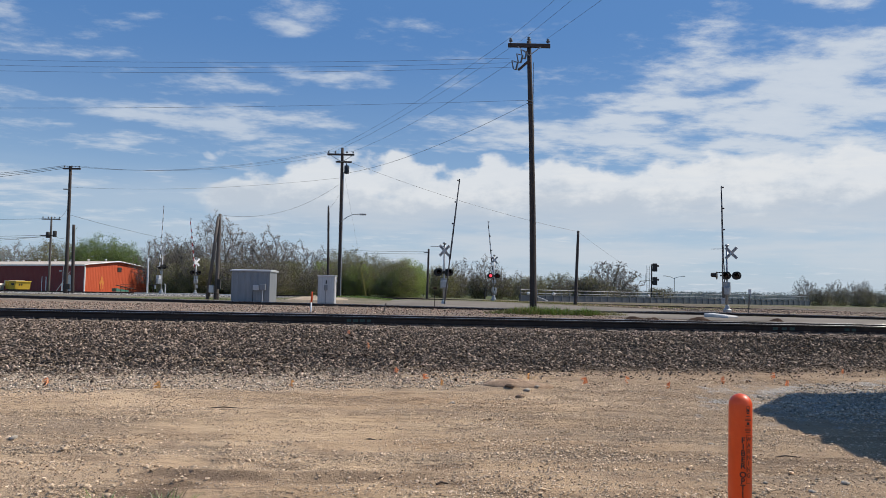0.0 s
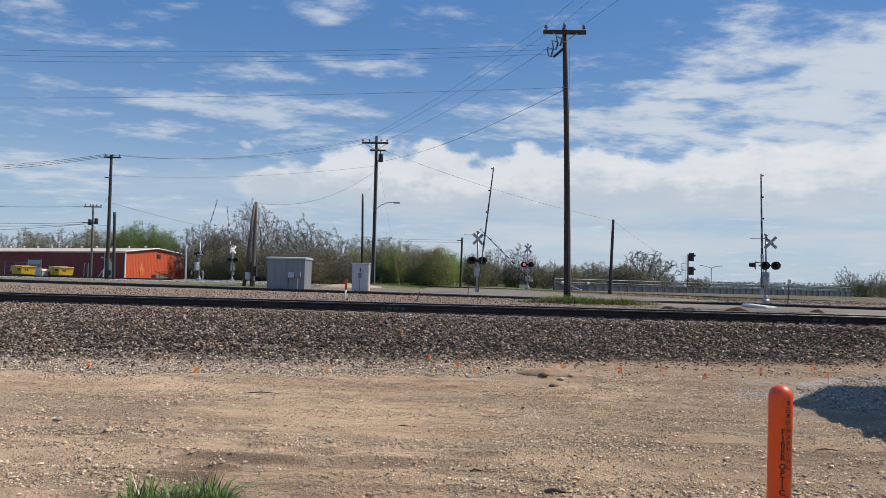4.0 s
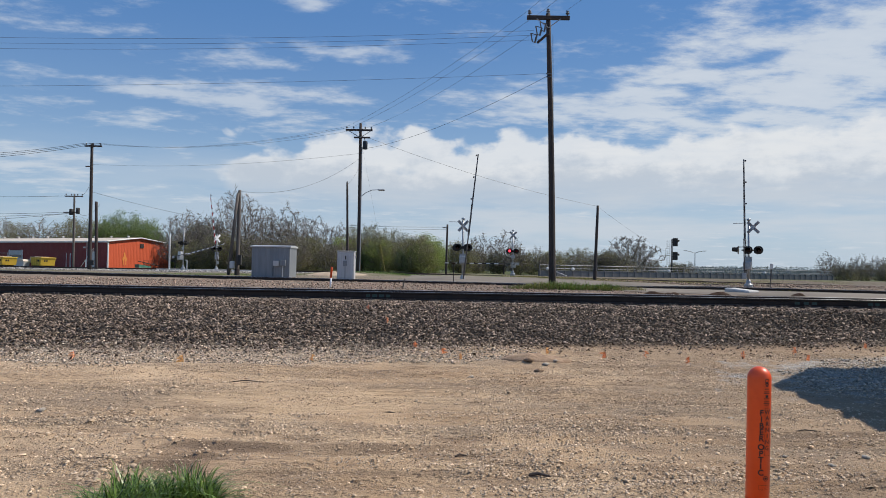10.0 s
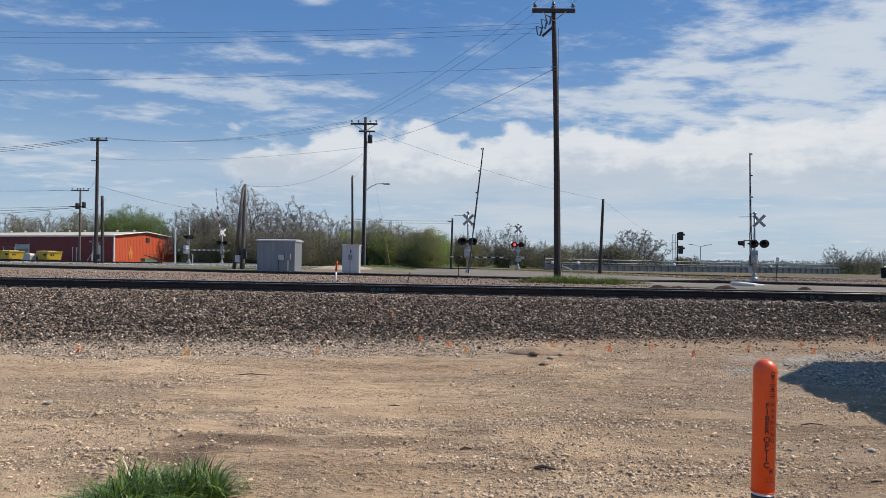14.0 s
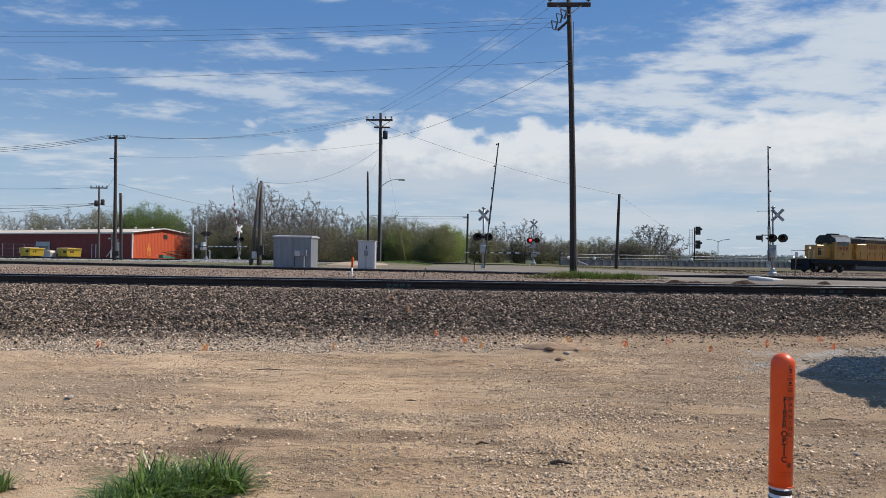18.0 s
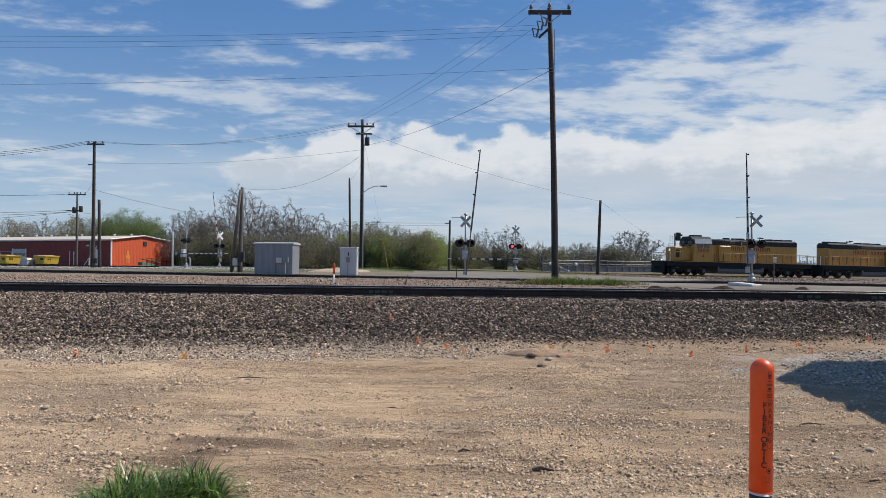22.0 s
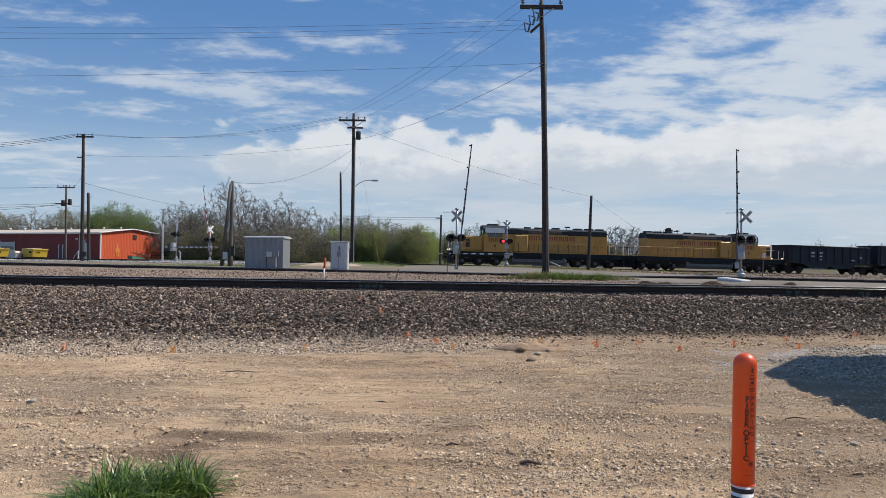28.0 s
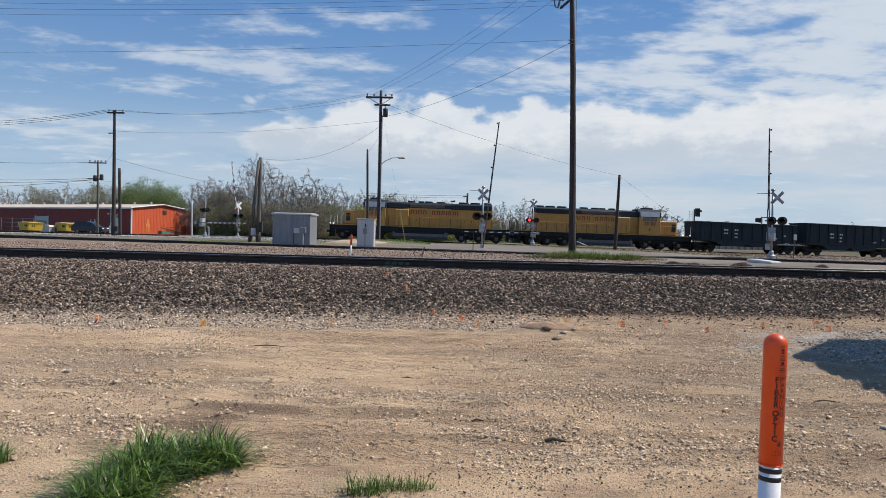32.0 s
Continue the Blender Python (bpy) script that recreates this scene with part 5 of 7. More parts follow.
def survey_flag(x, y, pale, turn, tilt, h=0.30):
    z = land(x, y)
    f = thing("survey_flag", x, y, z, "small sun-faded orange wire survey flag in the gravel" if pale else "small bright orange wire survey flag in the gravel", "flag", "survey flags")
    f.matrix_basis = pose(x, y, z, 0, tilt, turn)
    part("staff", Shape().tube([(0, 0, -0.05), (0, 0, h)], 0.002, 5), "galv", f)
    s = Shape()
    # torn into three ribbons that sag from the staff
    n = 5
    rr = random.Random(int(x * 100))
    for top in (h - 0.004, h - 0.034, h - 0.064):
        reach, sag, wide = rr.uniform(0.045, 0.11), rr.uniform(0.0, 0.06), rr.uniform(0.024, 0.042)
        o = len(s.v)
        for i in range(n + 1):
            q = i / n
            b = 0.016 * math.sin(i * 1.3 + turn + top * 40)
            z0 = top - sag * q * q
            w = wide * (1 - 0.45 * q)
            s.v += [(reach * q, b, z0 - w), (reach * q, b * 1.4, z0), (reach * q, b + 0.002, z0 - w), (reach * q, b * 1.4 + 0.002, z0)]
        for i in range(n):
            a = o + 4 * i
            s.f += [(a, a + 4, a + 5, a + 1), (a + 2, a + 3, a + 7, a + 6)]
    part("flag", s, "flag_pale" if pale else "flag", f)


for x, y, pale, turn, tilt in ((-5.4, 10.64, 0, 200, 8), (-3.75, 10.35, 1, 170, -6), (-2.0, 10.59, 1, 60, 10), (-1.22, 14.3, 0, 80, 0), (-1.75, 15.6, 0, 65, 5), (-0.61, 12.38, 0, 40, 8), (-0.1, 11.73, 0, 20, -9), (0.18, 11.22, 1, 100, 6),
                               (1.61, 12.09, 1, 95, 3), (2.52, 11.8, 0, 150, 12), (3.15, 12.02, 0, 30, 6), (3.73, 11.46, 0, 200, 10), (4.78, 12.13, 0, 40, 8), (5.9, 12.66, 0, 120, -6), (5.71, 11.78, 0, 80, 5), (7.52, 13.41, 0, 70, 8)):
    survey_flag(x, y, pale, turn, tilt, 0.18)

# ---- spoil, slab, sticks ----
def mound(label, x, y, rx, ry, h, mat="mound"):
    n, k = 36, 14
    v, f = [], []
    for j in range(k):
        r = j / (k - 1)
        for i in range(n):
            a = 2 * math.pi * i / n
            px, py = x + rx * r * math.cos(a), y + ry * r * math.sin(a)
            hh = h * (1 - r * r) * (1 + 0.55 * noise.noise(Vector((px * 2.3, py * 2.3, 1))) + 0.5 * noise.noise(Vector((px * 7, py * 7, 5)))) - (0.06 if j == k - 1 else 0)
            v.append((px, py, land(px, py) + hh))
    for j in range(k - 1):
        for i in range(n):
            a, b = j * n + i, j * n + (i + 1) % n
            f.append((a, b, b + n, a + n))
    f.append(tuple(range(n)))
    return tagged(raw("dirt_mound", v, f, mat, True), label, "dirt mound", "heaps of soil")


mound("low heap of red-brown soil behind the rails", 7.55, 27.2, 0.46, 0.4, 0.15)
mound("low heap of red-brown soil behind the rails", 10.0, 27.4, 0.52, 0.4, 0.17)
mound("low heap of red-brown soil behind the rails", 13.4, 28.5, 0.30, 0.3, 0.10)
mound("low heap of red-brown soil behind the rails", 8.6, 28.4, 0.45, 0.3, 0.08)
mound("low heap of brown soil and clods on the dirt", 1.35, 11.55, 0.62, 0.34, 0.08, "clod")
mound("low spread heap of pale tan soil beside the bungalow", -8.3, 54.0, 2.4, 1.4, 0.16, "tan_soil")
slab = thing("concrete_slab", 12.3, 31.2, 0.66, "tilted white concrete slab lying beside the road", "concrete slab", rz=-58)
part("slab", Shape().box(-0.62, 0.58, -0.36, 0.36, 0.0, 0.25, 0.04, pose(0, 0, 0, 0, 4, 0)), "concrete", slab)
brd = thing("ramp_board", 10.9, 72.5, 0.92, "short white board ramp propped beside the road", "board", rz=-10)
part("board", Shape().box(-0.55, 0.55, -0.3, 0.3, 0.1, 0.2, 0.02, pose(0, 0, 0.2, 0, 22, 0)), "concrete", brd)


def stick(x, y, length, turn, r=0.014):
    s = thing("stick", x, y, land(x, y) + r * 0.8, "short dark stick lying on the dirt", "stick", rz=turn)
    part("wood", Shape().tube([(-length / 2, 0, 0), (-length * 0.1, 0.01, 0.012), (length / 2, -0.01, 0.0)], [r, r * 1.2, r * 0.6], 7), "stick", s)


stick(-0.60, 7.66, 0.20, -8, 0.009)
stick(-0.50, 7.72, 0.13, 12, 0.008)
stick(0.68, 5.53, 0.16, -6, 0.012)
stick(0.1, 5.95, 0.10, 20, 0.008)
stick(3.5, 7.25, 0.25, 5, 0.006)
stick(-2.6, 9.55, 0.4, 4, 0.006)
for x, y, s in ((1.22, 11.25, 0.22), (1.45, 11.1, 0.15), (0.95, 11.9, 0.185), (1.30, 10.7, 0.19), (1.62, 11.3, 0.12), (2.62, 6.12, 0.11), (3.05, 5.92, 0.08), (3.42, 6.1, 0.09), (2.8, 6.2, 0.06), (-4.2, 7.6, 0.13), (0.3, 10.0, 0.12), (3.0, 7.9, 0.1), (2.3, 6.6, 0.09)):
    ob = stones("rock", [(x, y, land(x, y) + s * 0.08, s)], "clod" if s > 0.18 else "gravel", "rough rock half sunk in the dirt")
    ob["kind"] = ""
    tagged(ob, "dark clod of soil on the dirt" if s > 0.18 else "rough grey rock half sunk in the dirt", "rock", "loose rocks")


# ---- the red and orange building ----
def make_building():
    b = thing("metal_building", -54.1, 116, 1.0, "long red sheet-metal building with an orange gable end and pale roof", "building", rz=0)
    b.matrix_basis = pose(-54.1, 116, 1.0, 0, 0, 65)
    # local x runs along the gable end, local y along the long side
    W_, L_, E_, R_ = 12.6, 64.0, 4.08, 4.85
    def ribbed(x0, y0, dx, dy, nx, ny, length, top):
        s = Shape()
        c = int(length / 0.3)
        pts = []
        for i in range(c):
            for u, o in ((0.0, 0.0), (0.62, 0.0), (0.7, 0.016), (0.92, 0.016)):
                d = (i + u) * length / c
                pts.append((d, o))
        pts.append((length, 0.0))
        for d, o in pts:
            px, py = x0 + dx * d + nx * o, y0 + dy * d + ny * o
            s.v += [(px, py, -0.3), (px, py, top(d))]
        s.f += [(2 * i, 2 * i + 2, 2 * i + 3, 2 * i + 1) for i in range(len(pts) - 1)]
        return s
    part("gable_wall", ribbed(0, 0, 1, 0, 0, -1, W_, lambda d: E_ + (R_ - E_) * (1 - abs(d - W_ / 2) / (W_ / 2))), "siding_orange", b, "orange ribbed sheet wall")
    part("long_wall", ribbed(0, 0, 0, 1, -1, 0, L_, lambda d: E_), "siding_red", b, "dark red ribbed sheet wall")
    part("core", Shape().prism([(0.1, -0.3), (W_ - 0.05, -0.3), (W_ - 0.05, E_ - 0.05), (W_ / 2, R_ - 0.07), (0.1, E_ - 0.05)], 1, 0.06, L_), "siding_red", b)
    roof = Shape()
    for x0, z0, x1, z1 in ((-0.35, E_ - 0.02, W_ / 2, R_ + 0.02), (W_ + 0.35, E_ - 0.02, W_ / 2, R_ + 0.02)):
        roof.add([(x0, -0.25, z0), (x1, -0.25, z1), (x1, L_, z1), (x0, L_, z0), (x0, -0.25, z0 + 0.10), (x1, -0.25, z1 + 0.10), (x1, L_, z1 + 0.10), (x0, L_, z0 + 0.10)],
                 [(0, 1, 2, 3), (4, 7, 6, 5), (0, 4, 5, 1), (3, 2, 6, 7), (0, 3, 7, 4), (1, 5, 6, 2)])
    part("roof", roof, "roof_white", b, "pale weathered sheet roof")
    part("eave_trim", Shape().box(-0.42, -0.30, -0.25, L_, E_ - 0.16, E_ + 0.02, 0.01), "trim_white", b)
    for x0, z0, x1, z1 in ((-0.35, E_, W_ / 2, R_), (W_ + 0.35, E_, W_ / 2, R_)):
        part("gable_trim", Shape().tube([(x0, -0.28, z0 + 0.02), (x1, -0.28, z1 + 0.04)], 0.10, 4), "trim_white", b)
    part("corner_trim", Shape().box(-0.10, 0.10, -0.12, 0.06, -0.2, E_, 0.01), "trim_white", b)
    for i in range(16):
        y = 2.5 + i * 4.0
        v = part("roof_vent", Shape().lathe([(0.12, 0), (0.12, 0.16), (0.20, 0.19), (0.22, 0.30), (0.12, 0.37)], (W_ / 2 - 0.2, y, R_ + 0.05), 10), "trim_white", b, smooth=True)
    part("gable_vent", Shape().box(W_ * 0.50, W_ * 0.50 + 0.75, -0.10, 0.02, 3.25, 3.95, 0.02), "black_mat", b)
    flame = []
    for i in range(27):
        a = i / 26
        w = 0.50 * math.sin(math.pi * min(1, a * 1.02)) ** 0.8 * (1 - a) ** 0.45 + 0.05
        flame.append((w * (1 + 0.25 * math.sin(a * 15)), a * 2.2))
    out = [(3.2 + w, 0.25 + z) for w, z in flame] + [(3.2 - w * 0.85, 0.25 + z) for w, z in flame[::-1]]
    part("painted_flame", Shape().prism(out, 1, -0.055, -0.045), "flame", b, "faded yellow flame painted on the wall")
    inner = [(3.2 + (x - 3.2) * 0.45, 0.25 + (z - 0.25) * 0.5) for x, z in out]
    part("flame_core", Shape().prism(inner, 1, -0.060, -0.056), "siding_orange", b)
    for y, w, h, m_ in ((2.4, 1.9, 2.5, "alu_light"), (8.6, 0.8, 2.1, "siding_red"), (20.5, 3.4, 2.6, "case_grey"), (36.0, 3.4, 2.6, "case_grey"), (50.0, 3.4, 2.6, "case_grey")):
        d = part("door", Shape().box(-0.10, 0.02, y, y + w, -0.1, h, 0.015), m_, b, "shut sheet-metal door")
        part("door_frame", Shape().box(-0.13, 0.02, y - 0.12, y - 0.005, -0.1, h + 0.1, 0.01).box(-0.13, 0.02, y + w + 0.005, y + w + 0.12, -0.1, h + 0.1, 0.01), "trim_white", d)
        if w > 3:
            for i in range(4):
                part("panel", Shape().box(-0.115, -0.10, y + 0.15, y + w - 0.15, 0.1 + i * 0.62, 0.62 + i * 0.62, 0.005), "glass" if i == 2 else "case_grey", d)
    part("downpipe", Shape().tube([(-0.15, 4.6, 0), (-0.15, 4.6, 3.9)], 0.06, 6), "trim_white", b)
    part("wall_light", Shape().box(-0.35, -0.02, 5.0, 5.3, 3.0, 3.25, 0.03), "trim_white", b)


make_building()
ramp = thing("loading_ramp", -51.2, 117.5, 1.0, "green steel ramp with a railing against the orange wall", "ramp", rz=65)
part("deck", Shape().prism([(1.4, 0.0), (3.9, 0.0), (3.9, 0.20), (1.4, 0.55)], 1, -0.5, 0.5), "green_ramp", ramp)
part("handrail", Shape().tube([(1.2, -0.5, 1.05), (5.4, -0.5, 0.35)], 0.07, 6), "black_mat", ramp)
for i in range(8):
    part("rail_post", Shape().tube([(2.2 + i * 1.05, -0.5, -0.1), (2.2 + i * 1.05, -0.5, 1.15)], 0.03, 5), "black_mat", ramp)
for z in (0.65, 1.15):
    part("handrail", Shape().tube([(2.2, -0.5, z), (9.55, -0.5, z)], 0.03, 5), "black_mat", ramp)


def roll_off(x, y, rz, label):
    """A small steel skip with sloping ends, ribs and a slack pale cover at one end."""
    d = thing("skip_container", x, y, 1.0, label, "skip container", "yellow skips", rz)
    part("body", Shape().prism([(-1.15, 0.15), (1.15, 0.15), (1.42, 1.25), (-1.42, 1.25)], 1, -1.05, 1.05), "yellow_box", d, "yellow painted steel box")
    part("rim", Shape().box(-1.48, 1.48, -1.11, -0.99, 1.20, 1.32, 0.02).box(-1.48, 1.48, 0.99, 1.11, 1.20, 1.32, 0.02).box(-1.50, -1.38, -1.1, 1.1, 1.20, 1.32, 0.02).box(1.38, 1.50, -1.1, 1.1, 1.20, 1.32, 0.02), "yellow_box", d)
    for i in range(5):
        u = -1.0 + i * 0.5
        part("rib", Shape().box(u - 0.05, u + 0.05, -1.11, -1.05, 0.2, 1.18, 0.01), "yellow_box", d)
    for u in (0.45, 0.72, 0.95):
        part("letter_bar", Shape().box(u - 0.10, u + 0.10, -1.13, -1.11, 0.72, 1.0), "black_mat", d)
    for v in (-0.6, -0.3):
        part("letter_bar", Shape().box(-0.012, 0.012, v - 0.10, v + 0.10, 0.70, 0.95, 0, pose(1.315, 0, 0, 0, 13.8, 0)), "black_mat", d)
    part("cover", Shape().prism([(-1.5, 0.55), (-1.36, 0.55), (-1.30, 1.30), (-0.2, 1.36), (-0.2, 1.42), (-1.42, 1.38)], 1, -1.13, 1.13), "roof_white", d, "slack pale tarpaulin")
    for u in (-0.7, 0.7):
        part("skid", Shape().box(-1.15, 1.15, u - 0.1, u + 0.1, 0.0, 0.15, 0.01), "black_mat", d)


roll_off(-58.8, 106, -32, "yellow steel skip beside the red building")
roll_off(-65.0, 107, -30, "yellow steel skip with a slack pale cover")
low_box = thing("tarped_bin", -61.3, 105.4, 1.0, "low grey bin under a pale tarpaulin beside a skip", "bin", rz=-20)
part("body", Shape().prism([(-0.55, 0.0), (0.55, 0.0), (0.68, 0.75), (-0.68, 0.75)], 1, -0.5, 0.5), "case_grey", low_box)
part("cover", Shape().prism([(-0.72, 0.70), (0.72, 0.70), (0.55, 0.95), (-0.35, 1.02)], 1, -0.55, 0.55), "roof_white", low_box, "pale tarpaulin")
pole_d = thing("leaning_pipe", -55.6, 110.5, 1.0, "thin pale pipe leaning by a skip", "pipe")
part("pipe", Shape().tube([(0, 0, 0), (1.9, 0, 2.9)], 0.035, 6), "trim_white", pole_d)
pp = thing("stand_pipe", -47.9, 96.5, 1.0, "white bent stand pipe at the foot of a pole", "pipe")
part("pipe", Shape().tube([(0, 0, 0), (0, 0, 1.0), (0.7, 0, 1.0), (0.7, 0, 0)], 0.06, 6), "trim_white", pp)
part("pipe", Shape().tube([(0.8, 0.3, 0), (0.8, 0.3, 2.3), (-0.2, 0.3, 2.3)], 0.03, 6), "galv", pp)
fence = thing("wire_fence", -78, 111, 1.0, "chain-link fence of thin grey posts beside the building", "fence")
for i in range(11):
    part("post", Shape().tube([(i * 1.7 - 6, 0, 0), (i * 1.7 - 6, 0, 2.0)], 0.035, 6), "galv", fence)
for z in (0.1, 0.7, 1.3, 1.95):
    part("rail", Shape().tube([(-6, 0, z), (11, 0, z)], 0.015, 5), "galv", fence)


# ---- bridge parapet and things beyond the far track ----
def make_parapet():
    g = thing("bridge_parapet", 0, 0, 0, "long grey concrete bridge parapet with steel railings on top", "bridge railing")
    p0, p1_ = Vector((12.1, 99.5, 0.62)), Vector((66.0, 128.0, 0.50))
    d = p1_ - p0
    n = 44
    ang = math.degrees(math.atan2(d.y, d.x))
    seg = d.length / n
    panel = Shape().box(0.06, seg - 0.06, -0.11, 0.11, -0.3, 0.92, 0.02).mesh("panel", M["concrete_old"])
    postm = Shape().box(-0.11, 0.11, -0.2, 0.2, -0.3, 1.02, 0.02).mesh("post", M["concrete_old"])
    stan = Shape().box(-0.03, 0.03, -0.03, 0.03, 1.02, 1.72, 0).mesh("stanchion", M["alu"])
    for i in range(n + 1):
        q = p0 + d * (i / n)
        for nm, me in (("post", postm), ("stanchion", stan)) + ((("panel", panel),) if i < n else ()):
            ob = new(nm, me)
            ob.parent = g
            ob.matrix_basis = pose(q.x, q.y, q.z, 0, 0, ang)
    for z, r in ((1.28, 0.035), (1.72, 0.05)):
        part("railing", Shape().tube([p0 + Vector((0, 0, z)), p1_ + Vector((0, 0, z))], r, 6), "alu", g)
    part("coping", Shape().box(0, d.length, -0.16, 0.16, 0.93, 1.01, 0.01, pose(p0.x, p0.y, p0.z, 0, 0, ang)), "concrete_old", g)
    for i in (0.02, 0.09, 0.38, 0.72):
        q = p0 + d * i
        part("lamp_globe", Shape().lathe([(0.02, 0), (0.2, 0.08), (0.24, 0.22), (0.18, 0.38), (0.03, 0.45)], (q.x, q.y - 0.3, q.z + 1.0), 12), "trim_white", g, smooth=True)


make_parapet()
ws = thing("wayside_signal", 33.9, 113, 0.6, "black railway signal with two heads and a caged ladder", "railway signal")
part("mast", Shape().tube([(0, 0, 0), (0, 0, 6.1)], 0.10, 10), "black_mat", ws)
for z in (5.0, 2.9):
    h = part("signal_head", Shape().box(0.15, 0.85, -0.16, 0.16, z, z + 1.25, 0.05), "black_mat", ws)
    part("bracket", Shape().box(0.0, 0.3, -0.05, 0.05, z + 0.5, z + 0.62, 0.01), "black_mat", h)
    part("hood", Shape().tube([(0.85, 0, z + 0.85), (1.1, 0, z + 0.85)], 0.16, 10), "black_mat", h)
part("ladder", Shape().tube([(-0.3, 0, 0), (-0.3, 0, 5.9)], 0.03, 5).tube([(-0.75, 0, 0.3), (-0.75, 0, 5.9)], 0.03, 5), "galv", ws)
for i in range(16):
    part("rung", Shape().tube([(-0.75, 0, 0.4 + i * 0.35), (-0.3, 0, 0.4 + i * 0.35)], 0.018, 4), "galv", ws)
part("platform", Shape().box(-1.1, 0.1, -0.5, 0.5, 3.6, 3.66, 0.01).tube([(-1.1, -0.5, 4.6), (0.1, -0.5, 4.6)], 0.025, 5).tube([(-1.1, -0.5, 3.6), (-1.1, -0.5, 4.6)], 0.025, 5), "galv", ws)
for x in (73.5,):
    sl = thing("street_lamp", x, 222, 0.5, "far double-armed street lamp", "street lamp", "far street lamps")
    part("column", Shape().tube([(0, 0, 0), (0, 0, 7.2)], 0.12, 8), "galv", sl)
    part("arm", Shape().tube([(-2.6, 0, 7.7), (-1.2, 0, 7.5), (0, 0, 7.0), (1.2, 0, 7.5), (2.6, 0, 7.7)], 0.09, 6), "galv", sl)
    for sx in (-1, 1):
        part("lamp_head", Shape().box(sx * 2.9 - 0.45, sx * 2.9 + 0.45, -0.2, 0.2, 7.62, 7.82, 0.04), "lamp_head", sl)


# ---- trees ----
def grow(rng, h, stems, bole, wide, count, step, lift, flat):
    """A tree's skeleton: shoots reach for points strewn through the crown until each is met. Gives nodes and their parents."""
    gen = np.random.default_rng(rng.randrange(10 ** 6))
    d = gen.normal(size=(count * 2, 3))
    d /= np.linalg.norm(d, axis=1)[:, None]
    goal = d * (gen.random((count * 2, 1)) ** 0.42)
    lobes = np.array([noise.noise(Vector((q[0] * 1.7, q[1] * 1.7, q[2] * 1.7 + h))) for q in d])
    goal *= (1.0 + 0.45 * lobes)[:, None]
    goal = goal[goal[:, 2] > -flat][:count] * np.array([wide, wide, (h - bole) / (1 + flat)])
    goal[:, 2] += bole + (h - bole) * flat / (1 + flat)
    nodes, parent = [], []
    for i in range(stems):
        a = 6.28 * i / stems + rng.uniform(0, 1)
        foot = np.array((math.cos(a), math.sin(a), 0.0)) * (0.07 * wide if stems > 1 else 0.0)
        out = np.array((math.cos(a), math.sin(a), 0.0)) * (0.35 if stems > 1 else 0.08)
        at = -1
        for j in range(int(bole / step) + 2):
            p = foot + out * j * step + np.array((0.05 * math.sin(j * 0.9 + i), 0.05 * math.cos(j * 0.7 + i), j * step - 0.25))
            nodes.append(p)
            parent.append(at)
            at = len(nodes) - 1
    nodes = np.array(nodes)
    near = np.full(len(goal), 1e9)
    who = np.zeros(len(goal), int)
    fresh = 0
    for _ in range(110):
        dist = np.linalg.norm(goal[:, None, :] - nodes[None, fresh:, :], axis=2)
        best = dist.argmin(1)
        value = dist[np.arange(len(goal)), best]
        better = value < near
        near[better], who[better] = value[better], best[better] + fresh
        live = near > step * 1.6
        goal, near, who = goal[live], near[live], who[live]
        if not len(goal):
            break
        fresh = len(nodes)
        pull = goal - nodes[who]
        pull /= np.linalg.norm(pull, axis=1)[:, None]
        made = []
        for i in np.unique(who):
            v = pull[who == i].mean(0) + gen.normal(size=3) * 0.16 + np.array((0, 0, lift))
            made.append(nodes[i] + v / (np.linalg.norm(v) + 1e-6) * step)
            parent.append(int(i))
        nodes = np.vstack([nodes, made])
    return nodes, parent


def skeleton_meshes(nodes, parent, tip, trunk, thin, rng, twigs, reach):
    """Round limbs that thicken towards the root; fine twigs go into the second shape. Gives the crown's outer points."""
    n = len(nodes)
    load = np.zeros(n)
    kids = np.zeros(n, int)
    for i in range(n - 1, -1, -1):
        if load[i] == 0:
            load[i] = 1.0
        if parent[i] >= 0:
            load[parent[i]] += load[i]
            kids[parent[i]] += 1
    rad = tip * load ** 0.40
    tips = []
    for i in range(n):
        j = parent[i]
        p = Vector(nodes[i])
        if j >= 0:
            q = Vector(nodes[j])
            r1, r0 = float(rad[i]), float(min(rad[j], rad[i] * 1.5))
            (trunk if r1 > tip * 2.6 else thin).tube([q, p + (p - q) * 0.06], [r0, r1], 6 if r1 > 0.09 else 4 if r1 > 0.03 else 3, False)
            if load[i] < 7:
                d = (p - q).normalized()
                tips.append((p, d))
                for _ in range(twigs):
                    e = p + (d * 0.7 + Vector((rng.uniform(-1, 1), rng.uniform(-1, 1), rng.uniform(-0.7, 0.9)))).normalized() * reach * rng.uniform(0.5, 1.3)
                    mid = p.lerp(e, 0.5) + Vector((rng.uniform(-1, 1), rng.uniform(-1, 1), rng.uniform(-1, 1))) * reach * 0.12
                    thin.tube([p, mid, e], [0.016, 0.012, 0.008], 3, False)
    return tips


